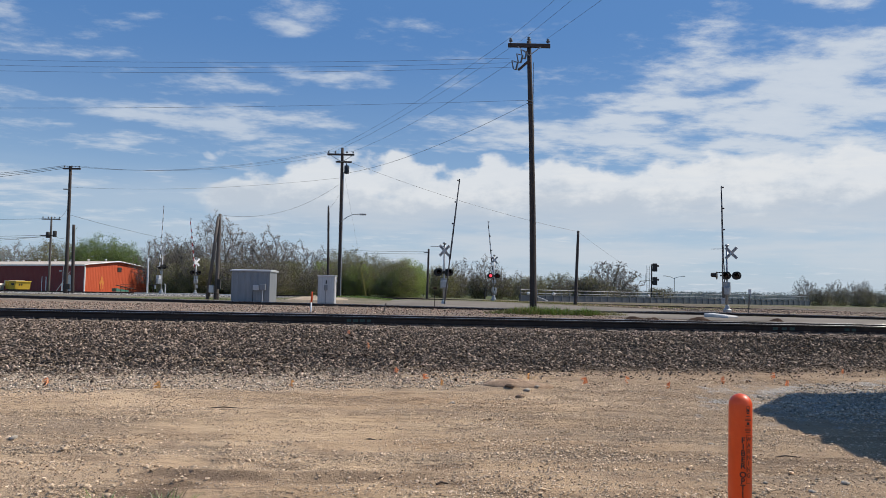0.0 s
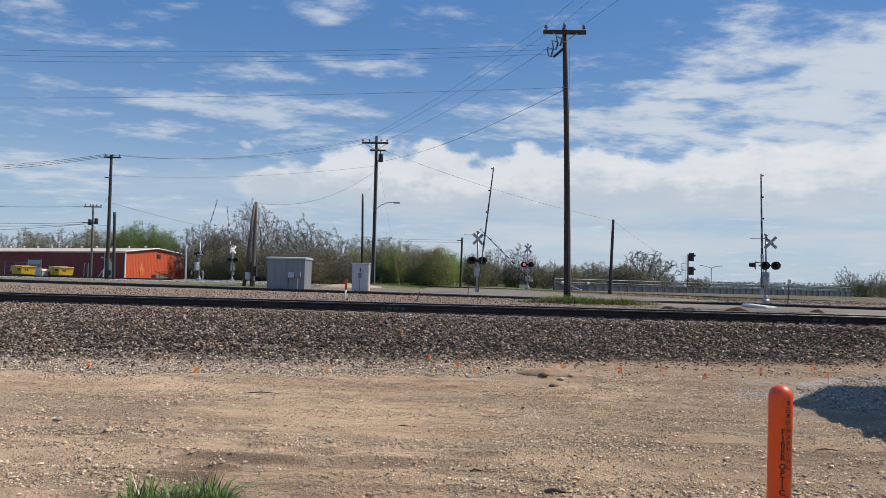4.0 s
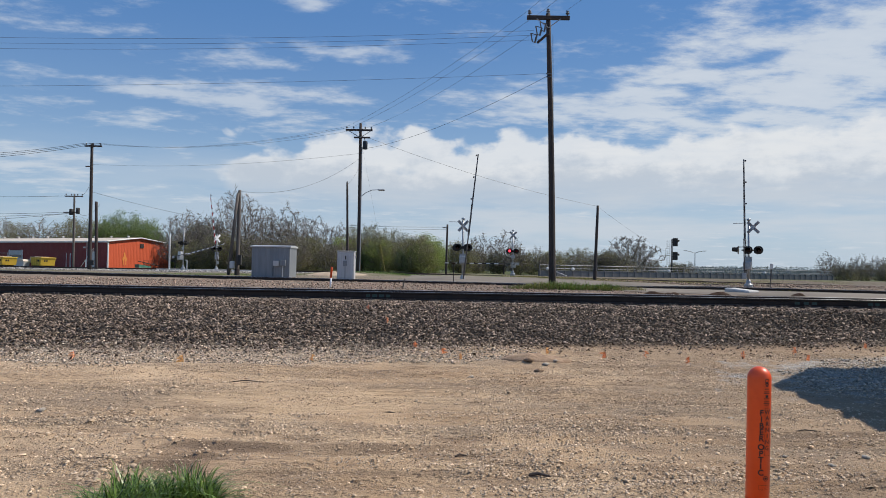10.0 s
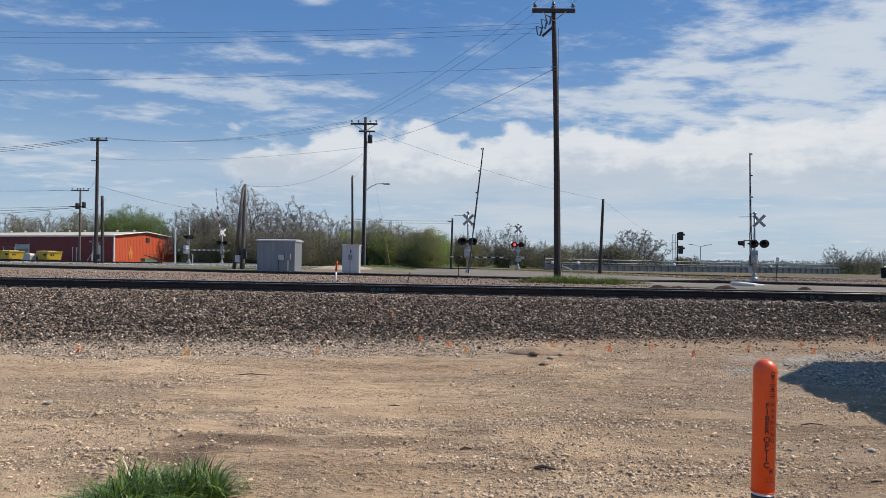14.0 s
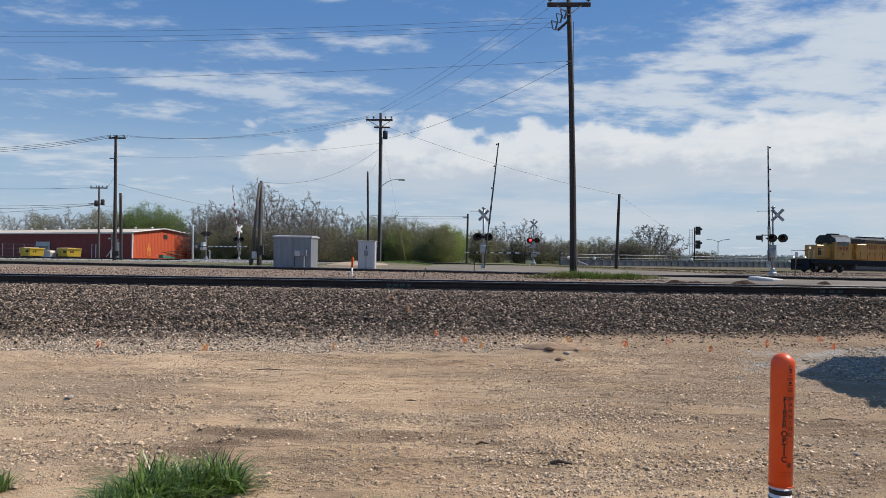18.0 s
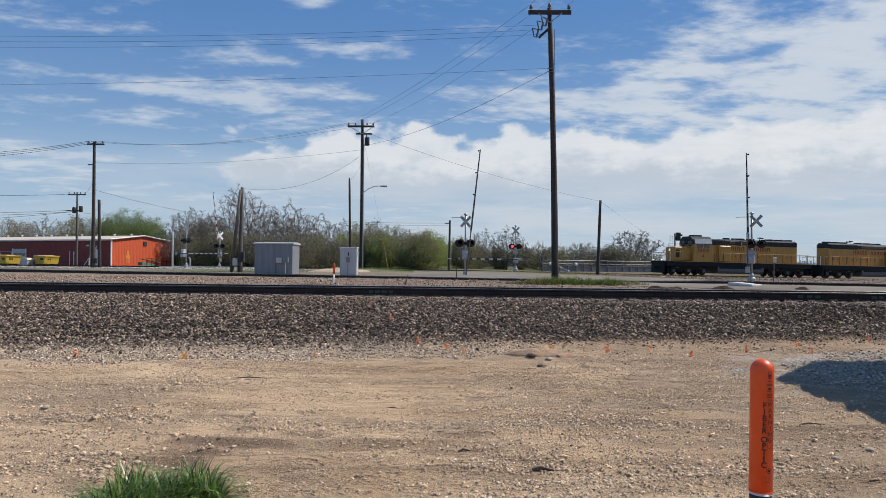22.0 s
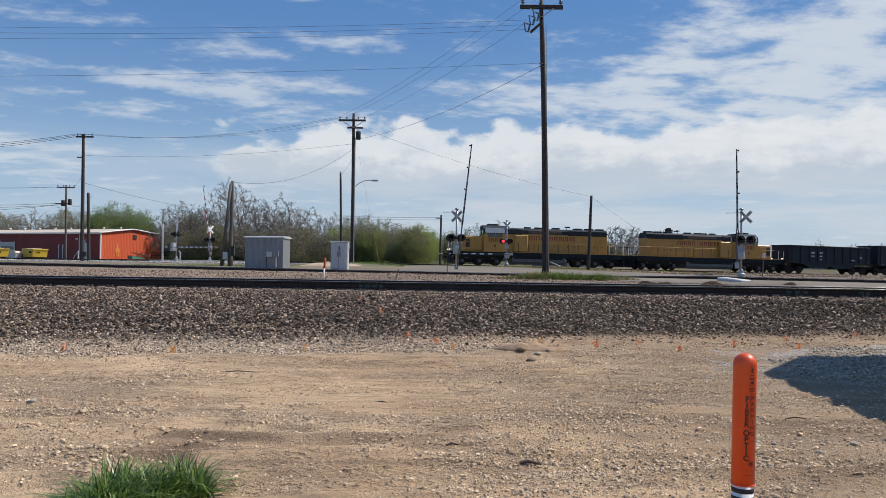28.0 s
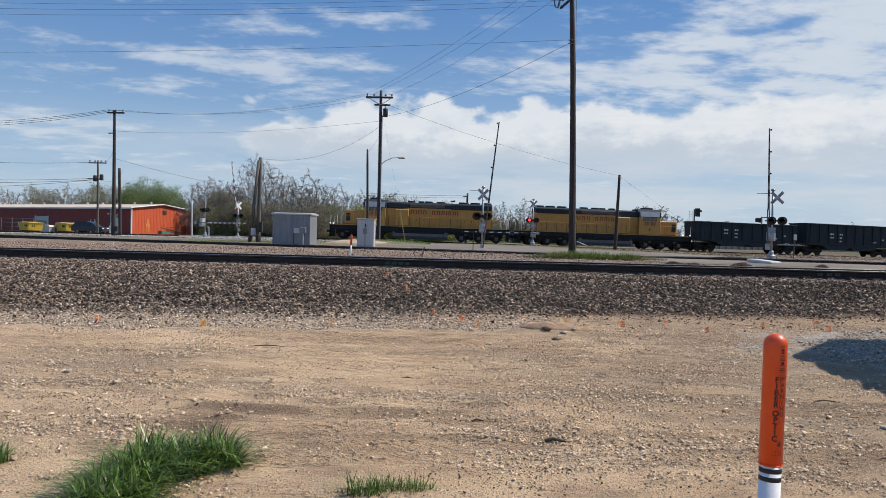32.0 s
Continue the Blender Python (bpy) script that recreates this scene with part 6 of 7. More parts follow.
def leaf_cloud(s, centres, rng, count, size, spread):
    for _ in range(count):
        c, d = centres[rng.randrange(len(centres))]
        p = c + Vector((rng.gauss(0, spread), rng.gauss(0, spread), rng.gauss(0, spread * 0.75)))
        u = Vector((rng.uniform(-1, 1), rng.uniform(-1, 1), rng.uniform(-1, 1))).normalized()
        w = u.cross(Vector((rng.uniform(-1, 1), rng.uniform(-1, 1), rng.uniform(-1, 1)))).normalized()
        a = size * rng.uniform(0.6, 1.4)
        o = len(s.v)
        s.v += [tuple(p - u * a), tuple(p + w * a * 0.6), tuple(p + u * a), tuple(p - w * a * 0.6)]
        s.f.append((o, o + 1, o + 2, o + 3))


def quick(shape, name, mat):
    me = bpy.data.meshes.new(name)
    me.from_pydata(shape.v, [], shape.f)
    me.materials.append(M[mat])
    return me


def make_tree(seed, h, label, category="tree", stems=1, bole=0.25, wide=0.4, count=700, step=0.34, lift=0.12, flat=0.45, tip=0.013, twigs=3, reach=0.5, leaves=0, mat="", size=0.07, cloud=0.35, low=0):
    """A tree or shrub of height h; bole and wide are shares of the height."""
    rng = random.Random(seed)
    ob = thing("tree" if category == "tree" else "shrub", 0, 0, -60, label, category, "trees behind the far track" if category == "tree" else "thicket behind the far track")
    trunk, thin = Shape(), Shape()
    nodes, parent = grow(rng, h, stems, h * bole, h * wide, count, step, lift, flat)
    tips = skeleton_meshes(nodes, parent, tip, trunk, thin, rng, twigs, reach)
    for nm, shape, wood in (("trunk", trunk, "bark"), ("branching", thin, "twig")):
        t = new(nm, quick(shape, nm, wood))
        t.parent = ob
        if nm == "branching":
            tagged(t, kind="stuff")
    if leaves:
        lv = Shape()
        leaf_cloud(lv, tips, rng, leaves, size, cloud)
        if low:
            skirt = [(Vector((rng.gauss(0, 0.8), rng.gauss(0, 0.8), rng.uniform(0.1, 2.2))), None) for _ in range(40)]
            leaf_cloud(lv, skirt, rng, low, size, 0.35)
        c = tagged(new("crown", quick(lv, "crown", mat)), kind="stuff")
        c.parent = ob
    return ob


BARE = [make_tree(11, 9.3, "tall bare tree with fine grey branches", bole=0.16, wide=0.40, count=1500, step=0.27, flat=0.75, tip=0.017, twigs=4, reach=0.42),
        make_tree(12, 7.6, "bare spreading tree with a few buds", bole=0.18, wide=0.44, count=1150, step=0.27, flat=0.7, tip=0.017, twigs=4, reach=0.42, leaves=700, mat="leaf_olive", size=0.05),
        make_tree(13, 6.8, "bare many-stemmed tree just budding", stems=3, bole=0.14, wide=0.42, count=950, step=0.27, flat=0.75, tip=0.016, twigs=4, reach=0.4, leaves=1200, mat="leaf_olive", size=0.05),
        make_tree(15, 3.7, "lone bare tree with a wide spreading crown", bole=0.13, wide=0.74, count=900, step=0.15, flat=0.40, lift=0.02, tip=0.012, twigs=3, reach=0.22, leaves=600, mat="leaf_olive", size=0.04, cloud=0.2)]
LEAFY = [make_tree(21, 6.6, "round tree in full deep-green leaf", bole=0.12, wide=0.52, count=520, step=0.34, flat=0.8, twigs=1, leaves=24000, mat="leaf_deep", size=0.062, cloud=0.36),
         make_tree(22, 5.3, "low tree in fresh spring leaf", stems=2, bole=0.08, wide=0.52, count=460, step=0.30, flat=0.8, twigs=1, leaves=11000, mat="leaf_green", size=0.07, cloud=0.33),
         make_tree(23, 6.0, "tree in thin olive spring leaf", stems=3, bole=0.10, wide=0.46, count=560, step=0.30, flat=0.8, twigs=2, leaves=7000, mat="leaf_olive", size=0.06, cloud=0.32)]
BUSH = [make_tree(31, 4.7, "tangled olive-brown shrub in thin leaf", "shrub", 5, 0.08, 0.48, 560, 0.27, 0.15, 0.8, tip=0.015, twigs=3, leaves=6500, mat="leaf_olive", size=0.06, low=2500),
        make_tree(32, 4.7, "tangled bare grey-brown shrub", "shrub", 5, 0.08, 0.48, 700, 0.26, 0.15, 0.8, tip=0.016, twigs=5, leaves=3000, mat="leaf_olive", size=0.05, low=2500),
        make_tree(33, 4.2, "shrub in fresh green leaf", "shrub", 5, 0.08, 0.52, 420, 0.28, 0.15, 0.8, twigs=1, leaves=8500, mat="leaf_green", size=0.065, low=2500)]
placed = set()


def plant(src, x, y, scale, seed):
    m = Matrix.Translation((x, y, land(x, y) - 0.05)) @ Matrix.Rotation(seed * 2.4, 4, "Z") @ Matrix.Diagonal((scale, scale, scale, 1))
    if src.name not in placed:
        placed.add(src.name)
        src.matrix_basis = m
        return src
    ob = copy_thing(src, Matrix.Identity(4))
    ob.matrix_basis = m
    return ob


TREES = [  # kind, number, x, y, scale
    (BARE, 0, -33.0, 118, 1.03), (BARE, 1, -29.6, 121, 0.92), (BARE, 1, -26.2, 122, 1.03), (BARE, 2, -38.3, 116, 0.95), (BARE, 1, -21.8, 126, 0.86), (BARE, 1, -28.4, 128, 0.85), (BARE, 2, -36.2, 122, 0.95), (BARE, 1, -17.6, 124, 0.76),
    (BARE, 2, -42.3, 114.5, 0.98), (BARE, 2, -41.3, 125.2, 1.0), (LEAFY, 2, -44.6, 126.9, 0.85), (BARE, 1, -47.2, 126.3, 0.60), (BARE, 1, -44.2, 127.6, 0.9),
    (LEAFY, 0, -66.5, 145, 1.22), (LEAFY, 0, -60.8, 146, 1.02), (LEAFY, 0, -63.5, 150, 1.2), (LEAFY, 2, -73.5, 146, 1.3), (LEAFY, 2, -78, 150, 1.3), (LEAFY, 2, -46, 134, 1.1), (LEAFY, 2, -43.5, 130, 1.05), (BARE, 1, -55, 150, 0.8), (BARE, 2, -51, 145, 0.95), (BARE, 1, -84, 150, 0.95), (BARE, 0, -92, 152, 0.8), (BARE, 1, -70, 152, 0.85), (BARE, 2, -97, 150, 1.0), (LEAFY, 2, -88, 149, 1.2), (LEAFY, 2, -71.0, 150, 1.25),
    (LEAFY, 1, -3.6, 122, 0.95), (LEAFY, 1, -5.8, 124, 0.85), (LEAFY, 1, -1.6, 126, 0.75), (LEAFY, 2, -8.6, 122, 0.9), (LEAFY, 2, -11.5, 124, 1.0), (LEAFY, 2, -14.6, 122, 1.05),
    (BARE, 2, 4.6, 124, 0.72), (BARE, 1, 8.9, 122, 0.68), (BARE, 2, 11.5, 128, 0.6), (BARE, 2, 15.0, 130, 0.55), (BARE, 3, 34.3, 142, 1.72), (BARE, 2, 37.0, 145, 0.7), (BARE, 1, 31.5, 146, 0.6), (LEAFY, 2, 24.5, 140, 0.75), (LEAFY, 2, 21.0, 138, 0.65),
    (BARE, 1, 72.6, 142, 0.55), (BARE, 2, 78.8, 143, 0.58), (BARE, 0, 86.0, 146, 0.45), (BARE, 2, 83.0, 144, 0.55), (BARE, 1, 90.5, 142, 0.56), (BARE, 2, 96.0, 145, 0.65)]
for i, (kind, j, x, y, sc) in enumerate(TREES):
    plant(kind[j], x, y, sc * 1.3, i + 1)
rng = random.Random(5)
i = 0
for x0, x1, y0, y1, n, lo, hi, mixw in ((-38, -15, 104, 114, 26, 0.85, 1.15, (0, 1, 1)), (-17, 2, 110, 120, 20, 0.95, 1.25, (0, 0, 2)), (2, 30, 116, 128, 24, 0.65, 0.95, (0, 1, 1)), (30, 46, 134, 142, 10, 0.55, 0.8, (0, 1, 1)),
                                        (71, 104, 136, 142, 20, 0.65, 0.9, (1, 1, 1)), (-45.0, -41.0, 124.5, 127.5, 4, 1.15, 1.3, (1, 0, 0)), (-100, -48, 146, 156, 22, 1.0, 1.4, (0, 1, 2))):
    for _ in range(n):
        i += 1
        plant(BUSH[mixw[rng.randrange(3)]], rng.uniform(x0, x1), rng.uniform(y0, y1), rng.uniform(lo, hi), i * 1.7)


def far_woods():
    """The wooded ridge on the horizon."""
    r = random.Random(9)
    s = Shape()
    for _ in range(42000):
        x = r.uniform(-760, 760)
        y = r.uniform(560, 700)
        h = 6.8 + 4 * noise.noise(Vector((x * 0.006, 1, 2))) + 2.5 * noise.noise(Vector((x * 0.03, 4, 2)))
        z = r.random() ** 0.7 * h
        a = r.uniform(0.3, 0.7)
        u = Vector((r.uniform(-1, 1), r.uniform(-0.4, 0.4), r.uniform(-0.5, 0.5))).normalized()
        w = Vector((r.uniform(-0.5, 0.5), r.uniform(-0.4, 0.4), r.uniform(0.5, 1))).normalized()
        o = len(s.v)
        p = Vector((x, y, z))
        s.v += [tuple(p - u * a), tuple(p - w * a * 0.7), tuple(p + u * a), tuple(p + w * a * 0.7)]
        s.f.append((o, o + 1, o + 2, o + 3))
    o = len(s.v)
    n = 1200
    for i in range(n + 1):
        x = -1200 + 2400 * i / n
        h = 6.3 + 4 * noise.noise(Vector((x * 0.006, 1, 2))) + 1.2 * noise.noise(Vector((x * 0.05, 7, 2))) + 0.7 * noise.noise(Vector((x * 0.21, 3, 2)))
        s.v += [(x, 706, -5), (x, 706, h), (x, 720, h), (x, 720, -5)]
    for i in range(n):
        a = o + 4 * i
        s.f += [(a, a + 4, a + 5, a + 1), (a + 1, a + 5, a + 6, a + 2), (a + 2, a + 6, a + 7, a + 3)]
    tagged(new("far_woodland", quick(s, "far_woodland", "far_wood")), "wooded ridge on the horizon, distance haze put into its grey-green colour", "woodland", kind="stuff")


far_woods()


# ---- grass ----
def blades(name, n, spot_of, length, width, mat, label, seed, lean=1.15):
    r = random.Random(seed)
    s = Shape()
    for _ in range(n):
        x, y, k, out = spot_of(r)
        z = land(x, y)
        L = length * k * r.uniform(0.35, 1.2)
        a = r.uniform(0, 6.28)
        ln = r.uniform(0.15, lean)
        if r.random() < 0.5:
            a = out + r.gauss(0, 0.7)
        dx, dy = math.cos(a), math.sin(a)
        wx, wy = -dy * width / 2, dx * width / 2
        o = len(s.v)
        for i, (u, f) in enumerate(((0, 1.0), (0.4, 0.9), (0.75, 0.6))):
            bend = ln * L * u * u
            px, py, pz = x + dx * bend, y + dy * bend, z - 0.01 + L * (u - 0.28 * ln * u * u)
            s.v += [(px - wx * f, py - wy * f, pz), (px + wx * f, py + wy * f, pz)]
        s.v.append((x + dx * ln * L, y + dy * ln * L, z + L * (1 - 0.35 * ln)))
        s.f += [(o, o + 1, o + 3, o + 2), (o + 2, o + 3, o + 5, o + 4), (o + 4, o + 5, o + 6)]
    return tagged(new(name, quick(s, name, mat)), label, "grass", kind="stuff")


def clump(parts_):
    def spot_of(r):
        cx, cy, rx, ry, k = parts_[r.randrange(len(parts_))]
        a, q = r.uniform(0, 6.28), math.sqrt(r.random())
        return cx + rx * q * math.cos(a), cy + ry * q * math.sin(a), k * (1.15 - 0.5 * q), a
    return spot_of


blades("grass_tuft", 3700, clump([(-2.02, 4.55, 0.14, 0.12, 0.8), (-2.02, 4.72, 0.15, 0.10, 1.1), (-1.84, 4.70, 0.12, 0.09, 0.85), (-1.68, 4.80, 0.14, 0.10, 1.1), (-1.56, 4.72, 0.10, 0.08, 0.8), (-2.0, 4.34, 0.18, 0.14, 0.85), (-1.98, 4.42, 0.2, 0.14, 1.15), (-1.78, 4.55, 0.14, 0.1, 0.8), (-1.98, 4.2, 0.2, 0.12, 0.9), (-1.95, 4.0, 0.24, 0.12, 1.0), (-1.98, 3.88, 0.18, 0.1, 0.8)]), 0.28, 0.0115, "grass", "thick tuft of bright green grass on bare dirt", 3, 2.1)
blades("grass_tuft", 420, clump([(-0.60, 4.30, 0.15, 0.07, 0.9), (-0.45, 4.36, 0.18, 0.08, 0.8), (-0.30, 4.42, 0.14, 0.06, 0.6)]), 0.16, 0.006, "grass", "small sparse tuft of green grass", 4, 1.75)
blades("grass_tuft", 1000, clump([(-3.12, 4.62, 0.17, 0.10, 0.8), (-3.32, 4.52, 0.22, 0.13, 1.1)]), 0.22, 0.007, "grass", "small tuft of green grass at the edge of the dirt", 6, 1.75)
blades("verge_grass", 2400, clump([(5.6, 31.9, 2.9, 1.0, 1.0), (4.3, 31.6, 1.2, 0.7, 1.25), (6.8, 31.5, 1.6, 0.6, 0.9), (3.4, 31.9, 1.2, 0.5, 0.7)]), 0.34, 0.018, "grass_dry", "rough green and straw-coloured weeds round the pole", 7)
blades("verge_grass", 2600, clump([(5.2, 31.6, 2.6, 0.7, 0.8), (4.2, 31.7, 1.0, 0.6, 1.1), (5.0, 31.5, 1.3, 0.5, 1.2), (6.6, 31.4, 0.6, 0.4, 1.0)]), 0.40, 0.018, "grass", "green weeds round the pole", 8)
blades("verge_grass", 4000, clump([(-5.6, 58.5, 2.6, 2.2, 0.6), (-3.4, 58.5, 1.6, 1.2, 0.5), (-16, 54, 7, 2.5, 0.35), (-3.4, 58.5, 1.6, 1.2, 0.5)]), 0.2, 0.05, "grass", "short green grass on the bank", 9)
blades("verge_grass", 5200, clump([(14, 74, 6, 2.2, 0.5), (22, 70, 7, 2, 0.5), (9, 74, 4, 1.6, 0.35), (20, 62, 9, 0.7, 0.3), (16, 33, 2.5, 1.0, 0.3)]), 0.5, 0.05, "grass_dry", "dry grass strip beside the far track", 10)


# ---- unseen stand-in shed, added to cast the shade on the gravel ----
shed = thing("metal_shed", 0, 0, 0, "unseen stand-in shed with a flat roof cut to shape the shade on the gravel", "shed")
part("wall", Shape().box(8.9, 9.05, 1.0, 12.0, -0.1, 3.15, 0.01).box(9.05, 14.0, 11.85, 12.0, -0.1, 3.15, 0.01).box(9.05, 14.0, 1.0, 1.15, -0.1, 3.15, 0.01).box(13.85, 14.0, 1.15, 11.85, -0.1, 3.15, 0.01), "alu", shed)
# roof outline follows the wanted edge of the shade
part("roof", Shape().prism([(7.05, 1.0), (7.05, 10.85), (8.30, 12.40), (14.2, 12.6), (14.2, 1.0)], 2, 3.16, 3.30), "alu_light", shed)


# ---- the train ----
ROLLING = []


def wheelset(parent, x, name="wheel"):
    for y in (-0.75, 0.75):
        o = -0.16 if y < 0 else 0.16
        w = part(name, Shape().tube([(0, -0.065, 0), (0, 0.065, 0)], 0.51, 20).tube([(0, min(o, 0), 0), (0, max(o, 0), 0)], 0.16, 12), "train_wheel", parent)
        w.matrix_basis = Matrix.Translation((x, y, 0.51))
        ROLLING.append((w, x, y))


def loco_truck(parent, xc):
    # last box is an added dark filler, standing in for shade between the wheels
    t = part("truck_frame", Shape().box(xc - 2.75, xc + 2.75, -1.12, -0.90, 0.62, 0.98, 0.03).box(xc - 2.75, xc + 2.75, 0.90, 1.12, 0.62, 0.98, 0.03).box(xc - 0.5, xc + 0.5, -1.15, 1.15, 0.30, 0.62, 0.04).box(xc - 2.7, xc - 2.5, -1.1, 1.1, 0.55, 0.95, 0.02).box(xc + 2.5, xc + 2.7, -1.1, 1.1, 0.55, 0.95, 0.02).box(xc - 2.6, xc + 2.6, -0.62, 0.62, 0.34, 0.96, 0.02), "running", parent)
    for dx in (-2.02, 0.0, 2.02):
        wheelset(t, xc + dx)
        for y in (-1.16, 1.16):
            part("journal_box", Shape().box(xc + dx - 0.2, xc + dx + 0.2, y - 0.1, y + 0.1, 0.32, 0.72, 0.03), "tank_grey", t)
    for dx in (-1.0, 1.0):
        for y in (-1.18, 1.18):
            part("spring", Shape().tube([(xc + dx, y, 0.42), (xc + dx, y, 0.78)], 0.11, 10), "running", t)
            part("brake_cylinder", Shape().tube([(xc + dx * 1.7, y, 0.9), (xc + dx * 1.35, y, 0.86)], 0.09, 8), "tank_grey", t)


def bars(spots, y, mat, parent, name, label=""):
    for x0, x1, z0, z1 in spots:
        part(name, Shape().box(x0, x1, y - 0.006, y + 0.006, z0, z1), mat, parent, label)


def locomotive(label, long_bars, num_bars, side):
    """Six-axle hood locomotive; front coupler at x = 0, body towards +x; side is the lettered side's sign in y."""
    L = thing("locomotive", 0, 0, 0, label, "locomotive", "locomotives of the train")
    part("frame", Shape().box(0.75, 20.7, -1.52, 1.52, 1.06, 1.60, 0.03), "loco_under", L, "dark blue-grey side sill")
    part("underframe", Shape().box(1.2, 20.3, -1.25, 1.25, 0.90, 1.12, 0.03), "running", L)
    part("sill_stripe", Shape().box(0.9, 20.6, -1.54, 1.54, 1.60, 1.67, 0), "loco_yellow", L, "thin yellow walkway edge")
    tank = part("fuel_tank", Shape().prism([(-1.42, 0.55), (-1.15, 0.25), (1.15, 0.25), (1.42, 0.55), (1.42, 1.15), (-1.42, 1.15)], 0, 7.7, 14.0), "tank_blue", L, "blue-grey fuel tank")
    for y in (-1.36, 1.36):
        part("air_reservoir", Shape().tube([(7.9, y, 0.98), (13.6, y, 0.98)], 0.13, 10), "running", L)
    nose = part("nose", Shape().box(2.05, 4.35, -1.02, 1.02, 1.66, 3.38, 0.12), "loco_yellow", L)
    for y in (-1.03, 1.03):
        part("nose_door", Shape().box(3.0, 3.6, y - 0.008, y + 0.008, 1.9, 3.1, 0.004), "loco_yellow", nose)
        part("nose_vent", Shape().box(2.25, 2.75, y - 0.01, y + 0.01, 2.1, 3.0, 0.004), "black_mat", nose)
    for y in (-0.95, 0.95):
        part("ditch_light", Shape().tube([(0.40, y, 1.78), (0.50, y, 1.78)], 0.07, 12), "lamp_on", nose)
    part("headlight", Shape().tube([(2.0, 0, 3.0), (2.08, 0, 3.0)], 0.14, 12), "lens_clear", nose)
    cab = part("cab", Shape().box(4.30, 6.85, -1.52, 1.52, 1.66, 3.72, 0.04), "loco_yellow", L)
    part("cab_roof", Shape().prism([(-1.52, 3.72), (1.52, 3.72), (1.40, 4.28), (0.85, 4.66), (-0.85, 4.66), (-1.40, 4.28)], 0, 4.25, 6.90), "loco_grey", cab, "dark grey cab roof")
    for y in (-1, 1):
        part("sunshade", Shape().box(4.45, 6.75, -0.30, 0.30, -0.012, 0.012, 0.004, pose(0, y * 1.50, 4.06, 76 * -y, 0, 0)), "cab_light", cab, "pale cab side awning")
        for x0, x1 in ((4.75, 5.55), (5.65, 6.45)):
            part("cab_window", Shape().box(x0, x1, y * 1.53 - 0.008, y * 1.53 + 0.008, 3.30, 3.72, 0.01), "glass", cab)
    for y in (-0.8, 0.8):
        part("windscreen", Shape().box(4.24, 4.27, y - 0.42, y + 0.42, 3.5, 4.1, 0.02), "glass", cab)
    part("number_board", Shape().box(4.22, 4.34, -0.9, 0.9, 4.34, 4.58, 0.02), "black_mat", cab)
    part("air_conditioner", Shape().box(4.9, 6.1, -0.5, 0.5, 4.66, 4.86, 0.05), "loco_grey", cab)
    hood = part("long_hood", Shape().box(6.85, 19.05, -0.98, 0.98, 1.66, 3.80, 0.03), "loco_yellow", L, "yellow engine hood")
    top = part("hood_top", Shape().prism([(-0.985, 3.78), (0.985, 3.78), (0.985, 4.20), (0.70, 4.44), (-0.70, 4.44), (-0.985, 4.20)], 0, 6.86, 19.03), "loco_grey", L, "dark grey hood roof")
    for y in (-1.2, 1.2):
        part("blower_housing", Shape().box(7.9, 9.5, y - 0.22, y + 0.22, 1.66, 3.62, 0.10), "loco_yellow", hood)
    part("filter_panel", Shape().box(6.90, 8.9, -1.02, 1.02, 3.68, 4.30, 0.02), "loco_grey", top)
    part("air_intake", Shape().box(7.0, 8.8, -1.03, 1.03, 3.78, 4.16, 0.01), "black_mat", top)
    part("brake_grid", Shape().box(9.6, 13.6, -1.0, 1.0, 3.86, 4.20, 0.02), "grid_brown", top, "faded brown brake grid screen")
    rad = part("radiator", Shape().box(14.3, 18.95, -1.07, 1.07, 3.72, 4.28, 0.03), "loco_grey", top)
    for i in range(9):
        part("louvre", Shape().box(14.5, 18.8, -1.085, 1.085, 3.76 + i * 0.054, 3.78 + i * 0.054, 0), "black_mat", rad)
    for x, r in ((9.7, 0.42), (11.7, 0.5), (13.1, 0.5), (15.75, 0.58), (17.1, 0.58), (18.4, 0.58)):
        part("roof_fan", Shape().lathe([(r, 0), (r, 0.16), (r * 0.9, 0.20), (r * 0.3, 0.21)], (x, 0, 4.43), 18), "loco_grey", top)
    part("exhaust_stack", Shape().box(10.55, 11.15, -0.25, 0.25, 4.43, 4.62, 0.03), "running", top)
    horn = part("horn", Shape().tube([(14.2, -0.25, 4.72), (14.75, -0.25, 4.72)], [0.04, 0.09], 8).tube([(14.2, 0.2, 4.78), (14.75, 0.2, 4.78)], [0.04, 0.09], 8).tube([(14.4, 0, 4.43), (14.4, 0, 4.75)], 0.03, 6).tube([(14.4, -0.3, 4.74), (14.4, 0.3, 4.74)], 0.03, 6), "black_mat", top)
    for i in range(11):
        x = 9.7 + i * 0.80
        for y in (-0.988, 0.988):
            part("hood_door", Shape().box(x, x + 0.72, y - 0.008, y + 0.008, 1.8, 3.02, 0.003), "loco_yellow", hood)
            part("door_latch", Shape().box(x + 0.60, x + 0.66, y - 0.02, y + 0.02, 2.3, 2.5, 0.004), "loco_grey", hood)
    for sgn in (-1, 1):
        y = sgn * 1.46
        rail = part("handrail", Shape().tube([(6.95, y, 2.72), (20.4, y, 2.72)], 0.028, 6).tube([(2.0, y, 2.72), (4.2, y, 2.72)], 0.028, 6), "loco_yellow", L)
        for i in range(12):
            x = 7.2 + i * 1.18
            part("stanchion", Shape().tube([(x, y, 1.60), (x, y, 2.74)], 0.024, 5), "loco_grey", rail)
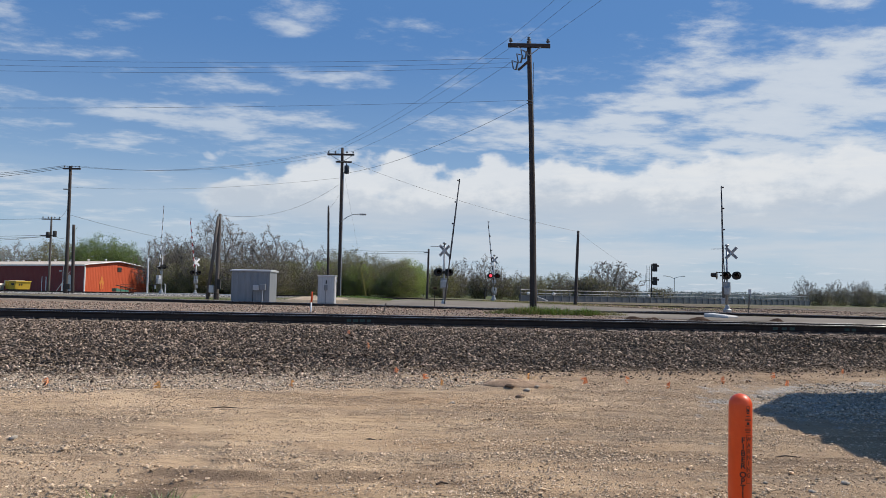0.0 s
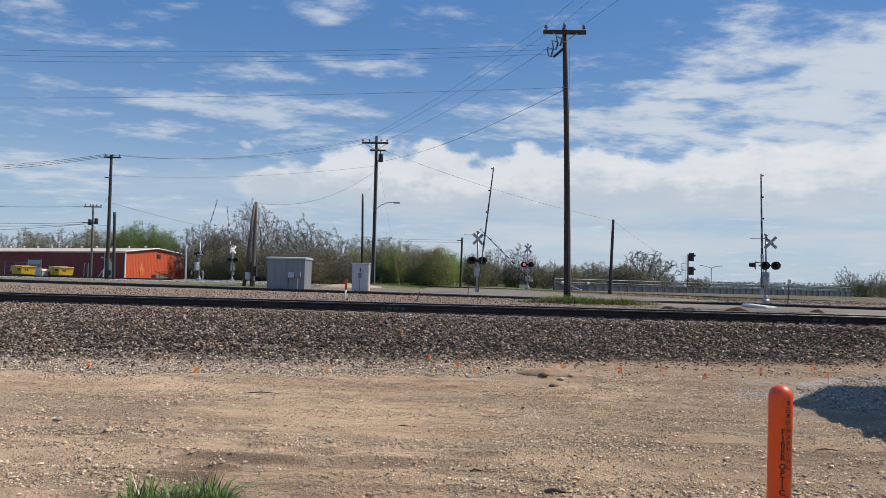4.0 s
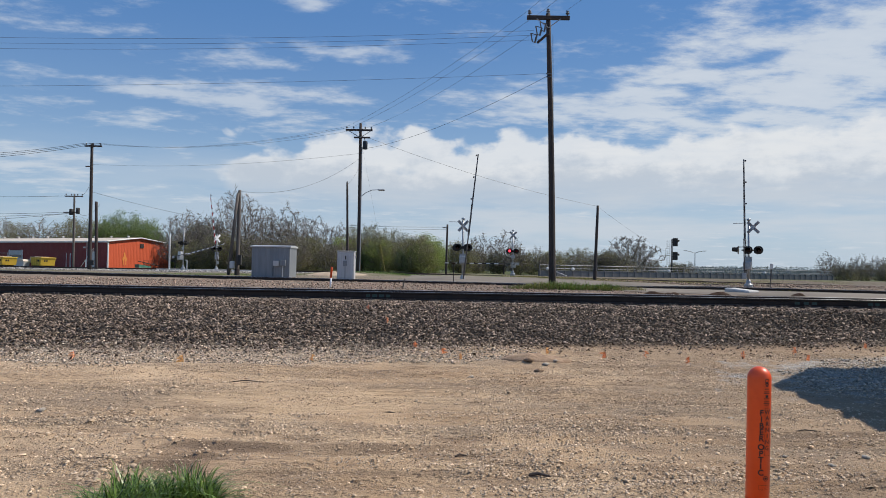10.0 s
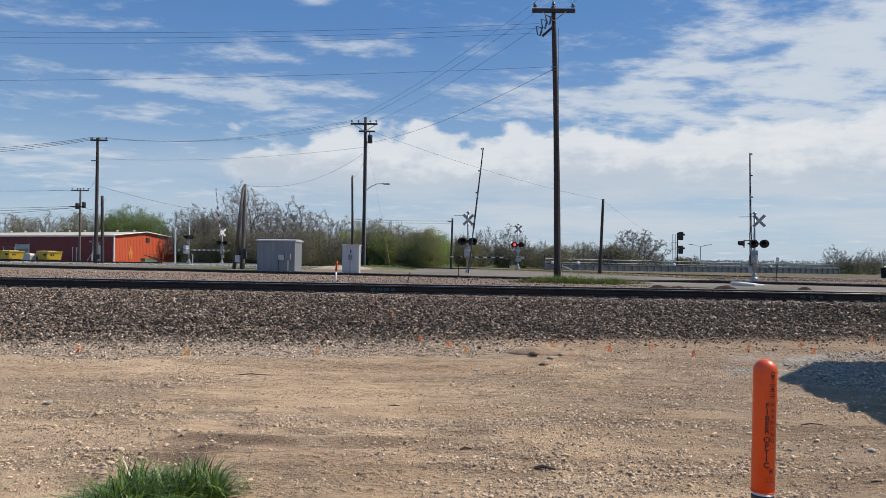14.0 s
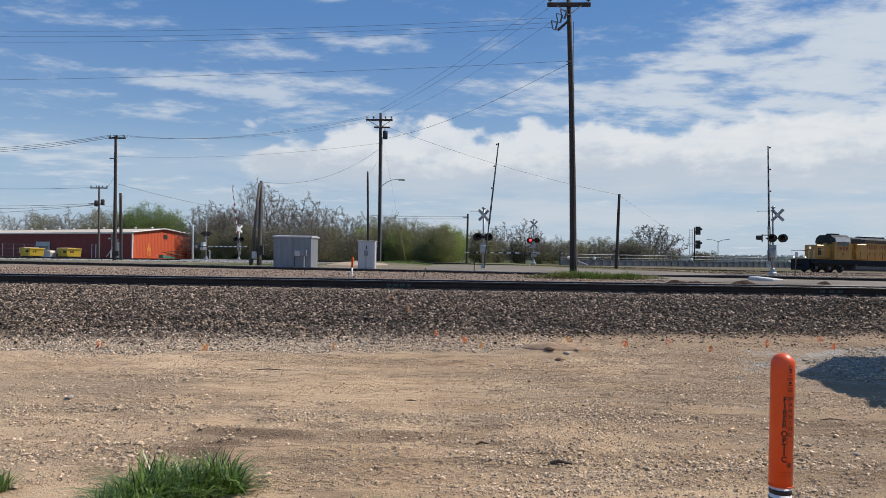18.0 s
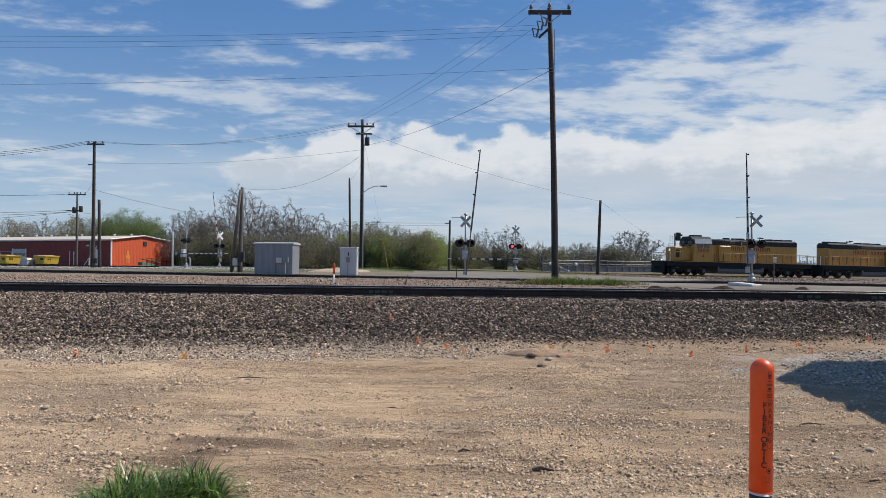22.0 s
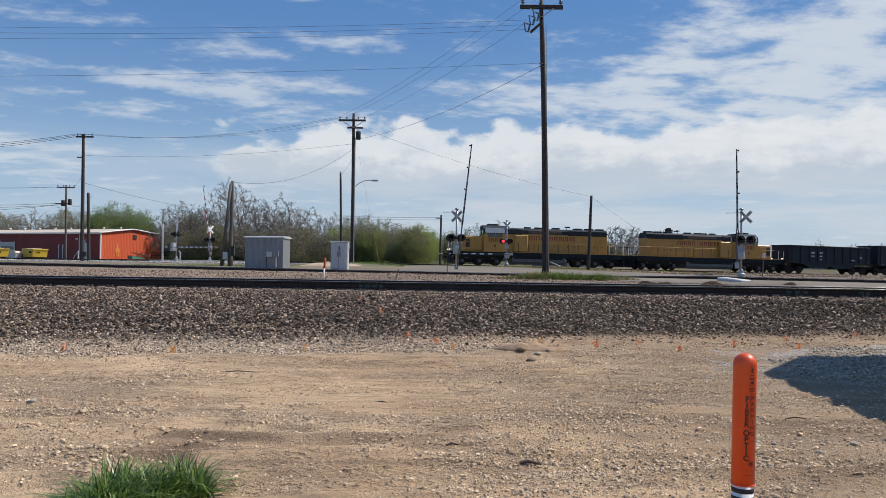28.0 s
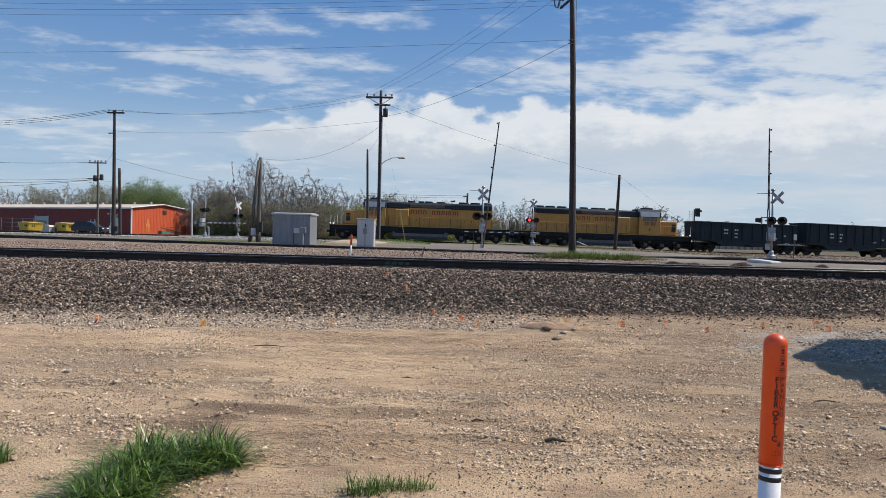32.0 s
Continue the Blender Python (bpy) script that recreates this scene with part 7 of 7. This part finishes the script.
    for x, sg in ((0.55, 1), (20.9, -1)):
        plat = part("end_platform", Shape().box(x - 0.15, x + 1.4, -1.5, 1.5, 1.45, 1.6, 0.02) if sg > 0 else Shape().box(x - 1.1, x + 0.15, -1.5, 1.5, 1.45, 1.6, 0.02), "loco_under", L)
        for y in (-1.38, 1.38):
            st = Shape()
            x0, x1 = (x, x + 0.75) if sg > 0 else (x - 0.75, x)
            for i in range(4):
                st.box(x0, x1, y - 0.14, y + 0.14, 0.38 + i * 0.34, 0.42 + i * 0.34, 0)
            st.box(x0 - 0.03, x0, y - 0.15, y + 0.15, 0.35, 1.6, 0).box(x1, x1 + 0.03, y - 0.15, y + 0.15, 0.35, 1.6, 0)
            part("steps", st, "loco_under", plat)
            for xx in (x0, x1):
                part("grab_rail", Shape().tube([(xx, y, 1.2), (xx, y, 2.72)], 0.028, 6), "trim_white", plat)
        part("end_rail", Shape().tube([(x - 0.1 * sg, -1.4, 2.6), (x - 0.1 * sg, 1.4, 2.6)], 0.028, 6), "loco_grey", plat)
        part("pilot", Shape().box(x - 0.1, x + 0.1, -1.45, 1.45, 0.22, 1.45, 0.03), "loco_under", plat)
        part("coupler", Shape().box(min(x, x - sg * 0.62), max(x, x - sg * 0.62), -0.14, 0.14, 0.72, 1.0, 0.04), "running", plat)
    loco_truck(L, 3.9)
    loco_truck(L, 17.58)
    bars(long_bars, side * 1.0, "loco_red", hood, "letter_bar", "red lettering painted on the hood")
    bars(num_bars, side * 1.53, "loco_red", cab, "number_bar", "red number on the cab")
    part("emblem", Shape().disc((5.6, side * 1.532, 2.30), (0, 1, 0), 0.14, 0.012, 12), "loco_red", cab)
    return L


def word_bars(x, widths, z0, z1, gap=0.13):
    """Letter-sized strokes of a word that stays unlettered."""
    out = []
    for w in widths:
        if w > 0.2:
            out += [(x + 0.02, x + 0.13, z0, z1), (x + w - 0.13, x + w - 0.02, z0, z1), (x + 0.13, x + w - 0.13, z1 - 0.09, z1)]
        elif w:
            out.append((x + 0.02, x + w, z0, z1))
        x += (w or 0.34) + gap
    return out


LONG = word_bars(9.1, (0.46, 0.42, 0.14, 0.46, 0.42, 0, 0.40, 0.42, 0.40, 0.14, 0.36, 0.14, 0.40), 3.08, 3.54)
NUM = word_bars(4.85, (0.14, 0.34, 0.34, 0.34), 2.76, 3.20, 0.12)
loco1 = locomotive("yellow and grey six-axle diesel locomotive leading the train", LONG, NUM, -1)
LONG2 = word_bars(8.95, (0.40, 0.14, 0.36, 0.14, 0.40, 0.42, 0.40, 0, 0.42, 0.46, 0.14, 0.42, 0.46), 3.08, 3.54)
loco2 = locomotive("yellow and grey six-axle diesel locomotive coupled cab-rearward", LONG2, word_bars(4.9, (0.14, 0.34, 0.34, 0.14), 2.76, 3.20, 0.12), 1)


def hopper(label, top, length=14.6):
    H = thing("hopper_car", 0, 0, 0, label, "hopper car", "hopper cars of the train")
    a, b = 0.7, length - 0.7
    body = part("body", Shape().prism([(a, top), (b, top), (b, 1.45), (b - 2.5, 1.15), (b - 3.3, 0.72), (length / 2 + 0.7, 0.72), (length / 2, 1.05), (length / 2 - 0.7, 0.72), (a + 3.3, 0.72), (a + 2.5, 1.15), (a, 1.45)], 1, -1.48, 1.48), "hopper", H, "black riveted hopper body")
    part("top_rim", Shape().box(a - 0.05, b + 0.05, -1.58, -1.46, top - 0.04, top + 0.12, 0.02).box(a - 0.05, b + 0.05, 1.46, 1.58, top - 0.04, top + 0.12, 0.02).box(a - 0.08, a + 0.04, -1.58, 1.58, top - 0.04, top + 0.12, 0.02).box(b - 0.04, b + 0.08, -1.58, 1.58, top - 0.04, top + 0.12, 0.02), "hopper", H)
    for i in range(10):
        x = a + 0.5 + i * (b - a - 1.0) / 9
        for y in (-1.53, 1.53):
            part("rib", Shape().box(x - 0.06, x + 0.06, y - 0.05, y + 0.05, 1.35, top - 0.04, 0.01), "hopper", body)
    for y in (-1.47, 1.47):
        part("side_sill", Shape().box(a, b, y - 0.07, y + 0.07, 1.28, 1.48, 0.02), "hopper", H)
    part("centre_sill", Shape().box(0.1, length - 0.1, -0.3, 0.3, 0.72, 1.05, 0.03), "running", H)
    for x in (2.1, length - 2.1):
        t = part("truck_frame", Shape().box(x - 1.3, x + 1.3, -1.1, -0.9, 0.42, 0.72, 0.05).box(x - 1.3, x + 1.3, 0.9, 1.1, 0.42, 0.72, 0.05).box(x - 0.3, x + 0.3, -1.1, 1.1, 0.3, 0.75, 0.04), "running", H)
        wheelset(t, x - 0.88)
        wheelset(t, x + 0.88)
    for x in (a - 0.15, b + 0.15):
        lad = Shape().tube([(x, -1.45, 0.6), (x, -1.45, top)], 0.025, 5).tube([(x, -1.0, 0.9), (x, -1.0, top)], 0.025, 5)
        for i in range(6):
            lad.tube([(x, -1.45, 0.9 + i * 0.4), (x, -1.0, 0.9 + i * 0.4)], 0.02, 4)
        part("ladder", lad, "hopper", H)
    bars([(4.2, 4.42, 2.55, 2.75), (4.5, 4.72, 2.55, 2.75), (4.2, 4.42, 2.15, 2.3), (4.5, 4.72, 2.15, 2.3), (5.6, 5.8, 2.55, 2.75), (5.9, 6.05, 2.55, 2.75), (5.6, 6.0, 2.15, 2.3), (5.6, 6.0, 1.75, 1.86), (10.6, 11.3, 1.75, 1.87), (12.2, 12.5, 2.1, 2.25)], -1.485, "case_grey", body, "letter_bar", "pale stencilled marks")
    for x in (0.17, length - 0.17):
        part("coupler", Shape().box(x - 0.22, x + 0.22, -0.12, 0.12, 0.75, 0.98, 0.03), "running", H)
    return H


cars = [hopper("black open hopper car with pale stencilled marks", 3.42), hopper("tall black open hopper car", 3.78)]
for src in (cars[1], cars[0]):
    extra = copy_thing(src, Matrix.Identity(4))
    ROLLING += [(o, o.location.x, o.location.y) for o in extra.children_recursive if o.name.startswith("wheel")]
    cars.append(extra)

# arc length along the far track, counted from x = -8
_xs = np.arange(-130.0, 330.0, 0.25)
_ys = np.array([far_y(x) + 0.755 for x in _xs])
_ss = np.concatenate([[0.0], np.cumsum(np.hypot(np.diff(_xs), np.diff(_ys)))])
_ss -= np.interp(-8.0, _xs, _ss)


def on_track(s):
    x = float(np.interp(s, _ss, _xs))
    return Vector((x, far_y(x) + 0.755, far_rail_z(x) + 0.004))


def rail_pose(s0, s1, back=False):
    """Pose of a vehicle whose truck centres ride at s0 (its x = 0 side) and s1."""
    p, q = on_track(s0), on_track(s1)
    d = q - p
    a = math.degrees(math.atan2(d.y, d.x))
    pitch = -math.degrees(math.atan2(d.z, math.hypot(d.x, d.y)))
    return p, d, a, pitch


def front_at(t):
    """The leading coupler's way along the rails: slowing as it comes in, then rolling on evenly."""
    if t < 14.5:
        return 64.27 + 5.08 * (14.5 - t)
    if t < 18.0:
        return 48.70 + 3.82 * (18.0 - t) + 0.18 * (18.0 - t) ** 2
    return 111.868 - 3.3093 * t - 0.0142 * t * t + max(0.0, 0.25 * (22.0 - t))


def vehicle_rows(offset, length, inset, turned=False):
    rows = []
    for i in range(33):
        t = i * 1.0
        s = front_at(t) + offset
        p, d, a, pitch = rail_pose(s + inset, s + length - inset)
        u = d.normalized()
        if not turned:
            o = p - u * inset
            rows.append((t, pose(o.x, o.y, o.z, 0, pitch, a)))
        else:
            o = p + u * (length - inset)
            rows.append((t, pose(o.x, o.y, o.z, 0, -pitch, a + 180)))
    return rows


# ---- the dark car ----
def make_car():
    c = thing("car", 0, 0, 0, "dark blue hatchback car driving past the red building", "car")
    prof = [(0.05, 0.35), (0.0, 0.65), (0.10, 0.90), (0.95, 1.03), (1.6, 1.52), (2.3, 1.66), (3.6, 1.63), (4.1, 1.30), (4.36, 1.06), (4.42, 0.5), (4.35, 0.32)]
    sh = Shape()
    n = len(prof)
    for y, k in ((-0.92, 0), (-0.80, 1), (0.80, 1), (0.92, 0)):
        for x, z in prof:
            if k:
                sh.v.append((x, y, z))
            else:
                sh.v.append((2.2 + (x - 2.2) * 0.985, y, min(z, 0.98) if z > 0.98 else z))
    for j in range(3):
        for i in range(n - 1):
            a, b = j * n + i, j * n + i + 1
            sh.f.append((a, b, b + n, a + n))
    sh.f.append(tuple(range(n))[::-1])
    sh.f.append(tuple(3 * n + i for i in range(n)))
    sh.f.append((0, n, 2 * n, 3 * n, 3 * n + n - 1, 2 * n + n - 1, n + n - 1, n - 1))
    body = part("body", sh, "car_paint", c)
    for y in (-1, 1):
        for pts in (((1.25, 1.06), (1.76, 1.44), (2.36, 1.54), (2.36, 1.06)), ((2.46, 1.06), (2.46, 1.55), (3.45, 1.52), (3.85, 1.2), (3.75, 1.06))):
            g = Shape()
            vs = [(x, y * (0.925 - 0.115 * (z - 0.98) / 0.5), z) for x, z in pts]
            g.add(vs, [tuple(range(len(vs)))])
            part("side_window", g, "glass", body)
    part("windscreen", Shape().add([(1.02, -0.74, 1.03), (1.02, 0.74, 1.03), (1.72, 0.68, 1.455), (1.72, -0.68, 1.455)], [(0, 1, 2, 3)]), "glass", body)
    part("rear_window", Shape().add([(3.58, -0.68, 1.535), (3.58, 0.68, 1.535), (4.16, 0.74, 1.235), (4.16, -0.74, 1.235)], [(0, 1, 2, 3)]), "glass", body)
    for y in (-0.66, 0.66):
        part("headlight", Shape().box(0.0, 0.22, y - 0.2, y + 0.2, 0.66, 0.80, 0.03), "lens_clear", body)
        part("tail_light", Shape().box(4.36, 4.47, y - 0.18, y + 0.18, 0.85, 1.05, 0.02), "lens_dark", body)
        part("mirror", Shape().box(1.35, 1.55, y * 1.42 - 0.08, y * 1.42 + 0.08, 1.0, 1.14, 0.03), "car_paint", body)
    part("bumper", Shape().box(-0.05, 0.15, -0.86, 0.86, 0.32, 0.55, 0.05), "black_mat", body)
    wheels = []
    for x in (0.88, 3.52):
        for y in (-0.80, 0.80):
            w = new("wheel")
            w.parent = c
            w.matrix_basis = Matrix.Translation((x, y, 0.33))
            part("tyre", Shape().tube([(0, -0.11, 0), (0, 0.11, 0)], 0.33, 24), "tyre", w)
            rim = Shape().tube([(0, -0.12, 0), (0, 0.12, 0)], 0.10, 12)
            for i in range(5):
                rim.box(-0.03, 0.03, -0.118, 0.118, 0.05, 0.22, 0.0, Matrix.Rotation(i * 2 * math.pi / 5, 4, "Y"))
            part("rim", rim, "galv", w)
            wheels.append((w, x, y))
    return c, wheels


car, car_wheels = make_car()


def motions():
    """Everything that moves."""
    walk(loco1, vehicle_rows(0.0, 21.48, 3.9))
    walk(loco2, vehicle_rows(21.48, 21.48, 3.9, True))
    o = 42.4
    for c in cars:
        walk(c, vehicle_rows(o, 14.6, 2.1))
        o += 14.6
    back = {o for o in loco2.children_recursive}
    for w, x, y in ROLLING:
        sgn = 1 if w in back else -1
        walk(w, [(i / 8, Matrix.Translation((x, y, 0.51)) @ pose(0, 0, 0, 0, sgn * math.degrees((front_at(0) - front_at(i / 8)) / 0.51), 0)) for i in range(257)])
    # raised and resting gates, then the two that come down
    walk(armA, [(0, Matrix.Translation((0.20, -0.36, 1.66)) @ pose(0, 0, 0, 0, -84, 0)), (32, Matrix.Translation((0.20, -0.36, 1.66)) @ pose(0, 0, 0, 0, -84, 0))])
    walk(armB, [(0, Matrix.Translation((-0.15, -0.36, 1.5)) @ pose(0, 0, 0, 0, 89, 0)), (32, Matrix.Translation((-0.15, -0.36, 1.5)) @ pose(0, 0, 0, 0, 89, 0))])
    walk(armE, [(0, Matrix.Translation((0, -0.36, 1.7)) @ pose(0, 0, 0, 0, 83, 0)), (32, Matrix.Translation((0, -0.36, 1.7)) @ pose(0, 0, 0, 0, 83, 0))])
    for arm, z, sgn, keys in ((armC, 1.15, 1, ((0, 84), (0.5, 79), (1, 74), (1.5, 70), (2, 66), (2.5, 61), (3, 56), (3.5, 50), (5.5, 29), (6, 24), (6.5, 18), (7, 13), (7.5, 7), (8, 3), (8.5, 1), (9, 0), (32, 0))),
                              (armD, 1.5, -1, ((0, 87), (1, 85), (2, 80), (3, 72), (3.5, 68), (5.5, 50), (6, 45), (7, 36), (8, 27), (9, 18), (10, 9), (11, 3), (12, 0), (32, 0)))):
        walk(arm, [(t, Matrix.Translation((0, -0.36, z)) @ pose(0, 0, 0, 0, sgn * a, 0)) for t, a in keys])
    # the car comes along in front of the building
    rows = []
    for i in range(17):
        t = i * 2.0
        x = -62.6 + 6.2 * (t - 30.0)
        rows.append((t, pose(x, 100.0, land(-55, 100) + 0.01, 0, 0, 180)))
    walk(car, rows)
    for w, x, y in car_wheels:
        walk(w, [(i / 15, Matrix.Translation((x, y, 0.33)) @ pose(0, 0, 0, 0, -math.degrees(6.2 * i / 15 / 0.33), 0)) for i in range(481)])


motions()
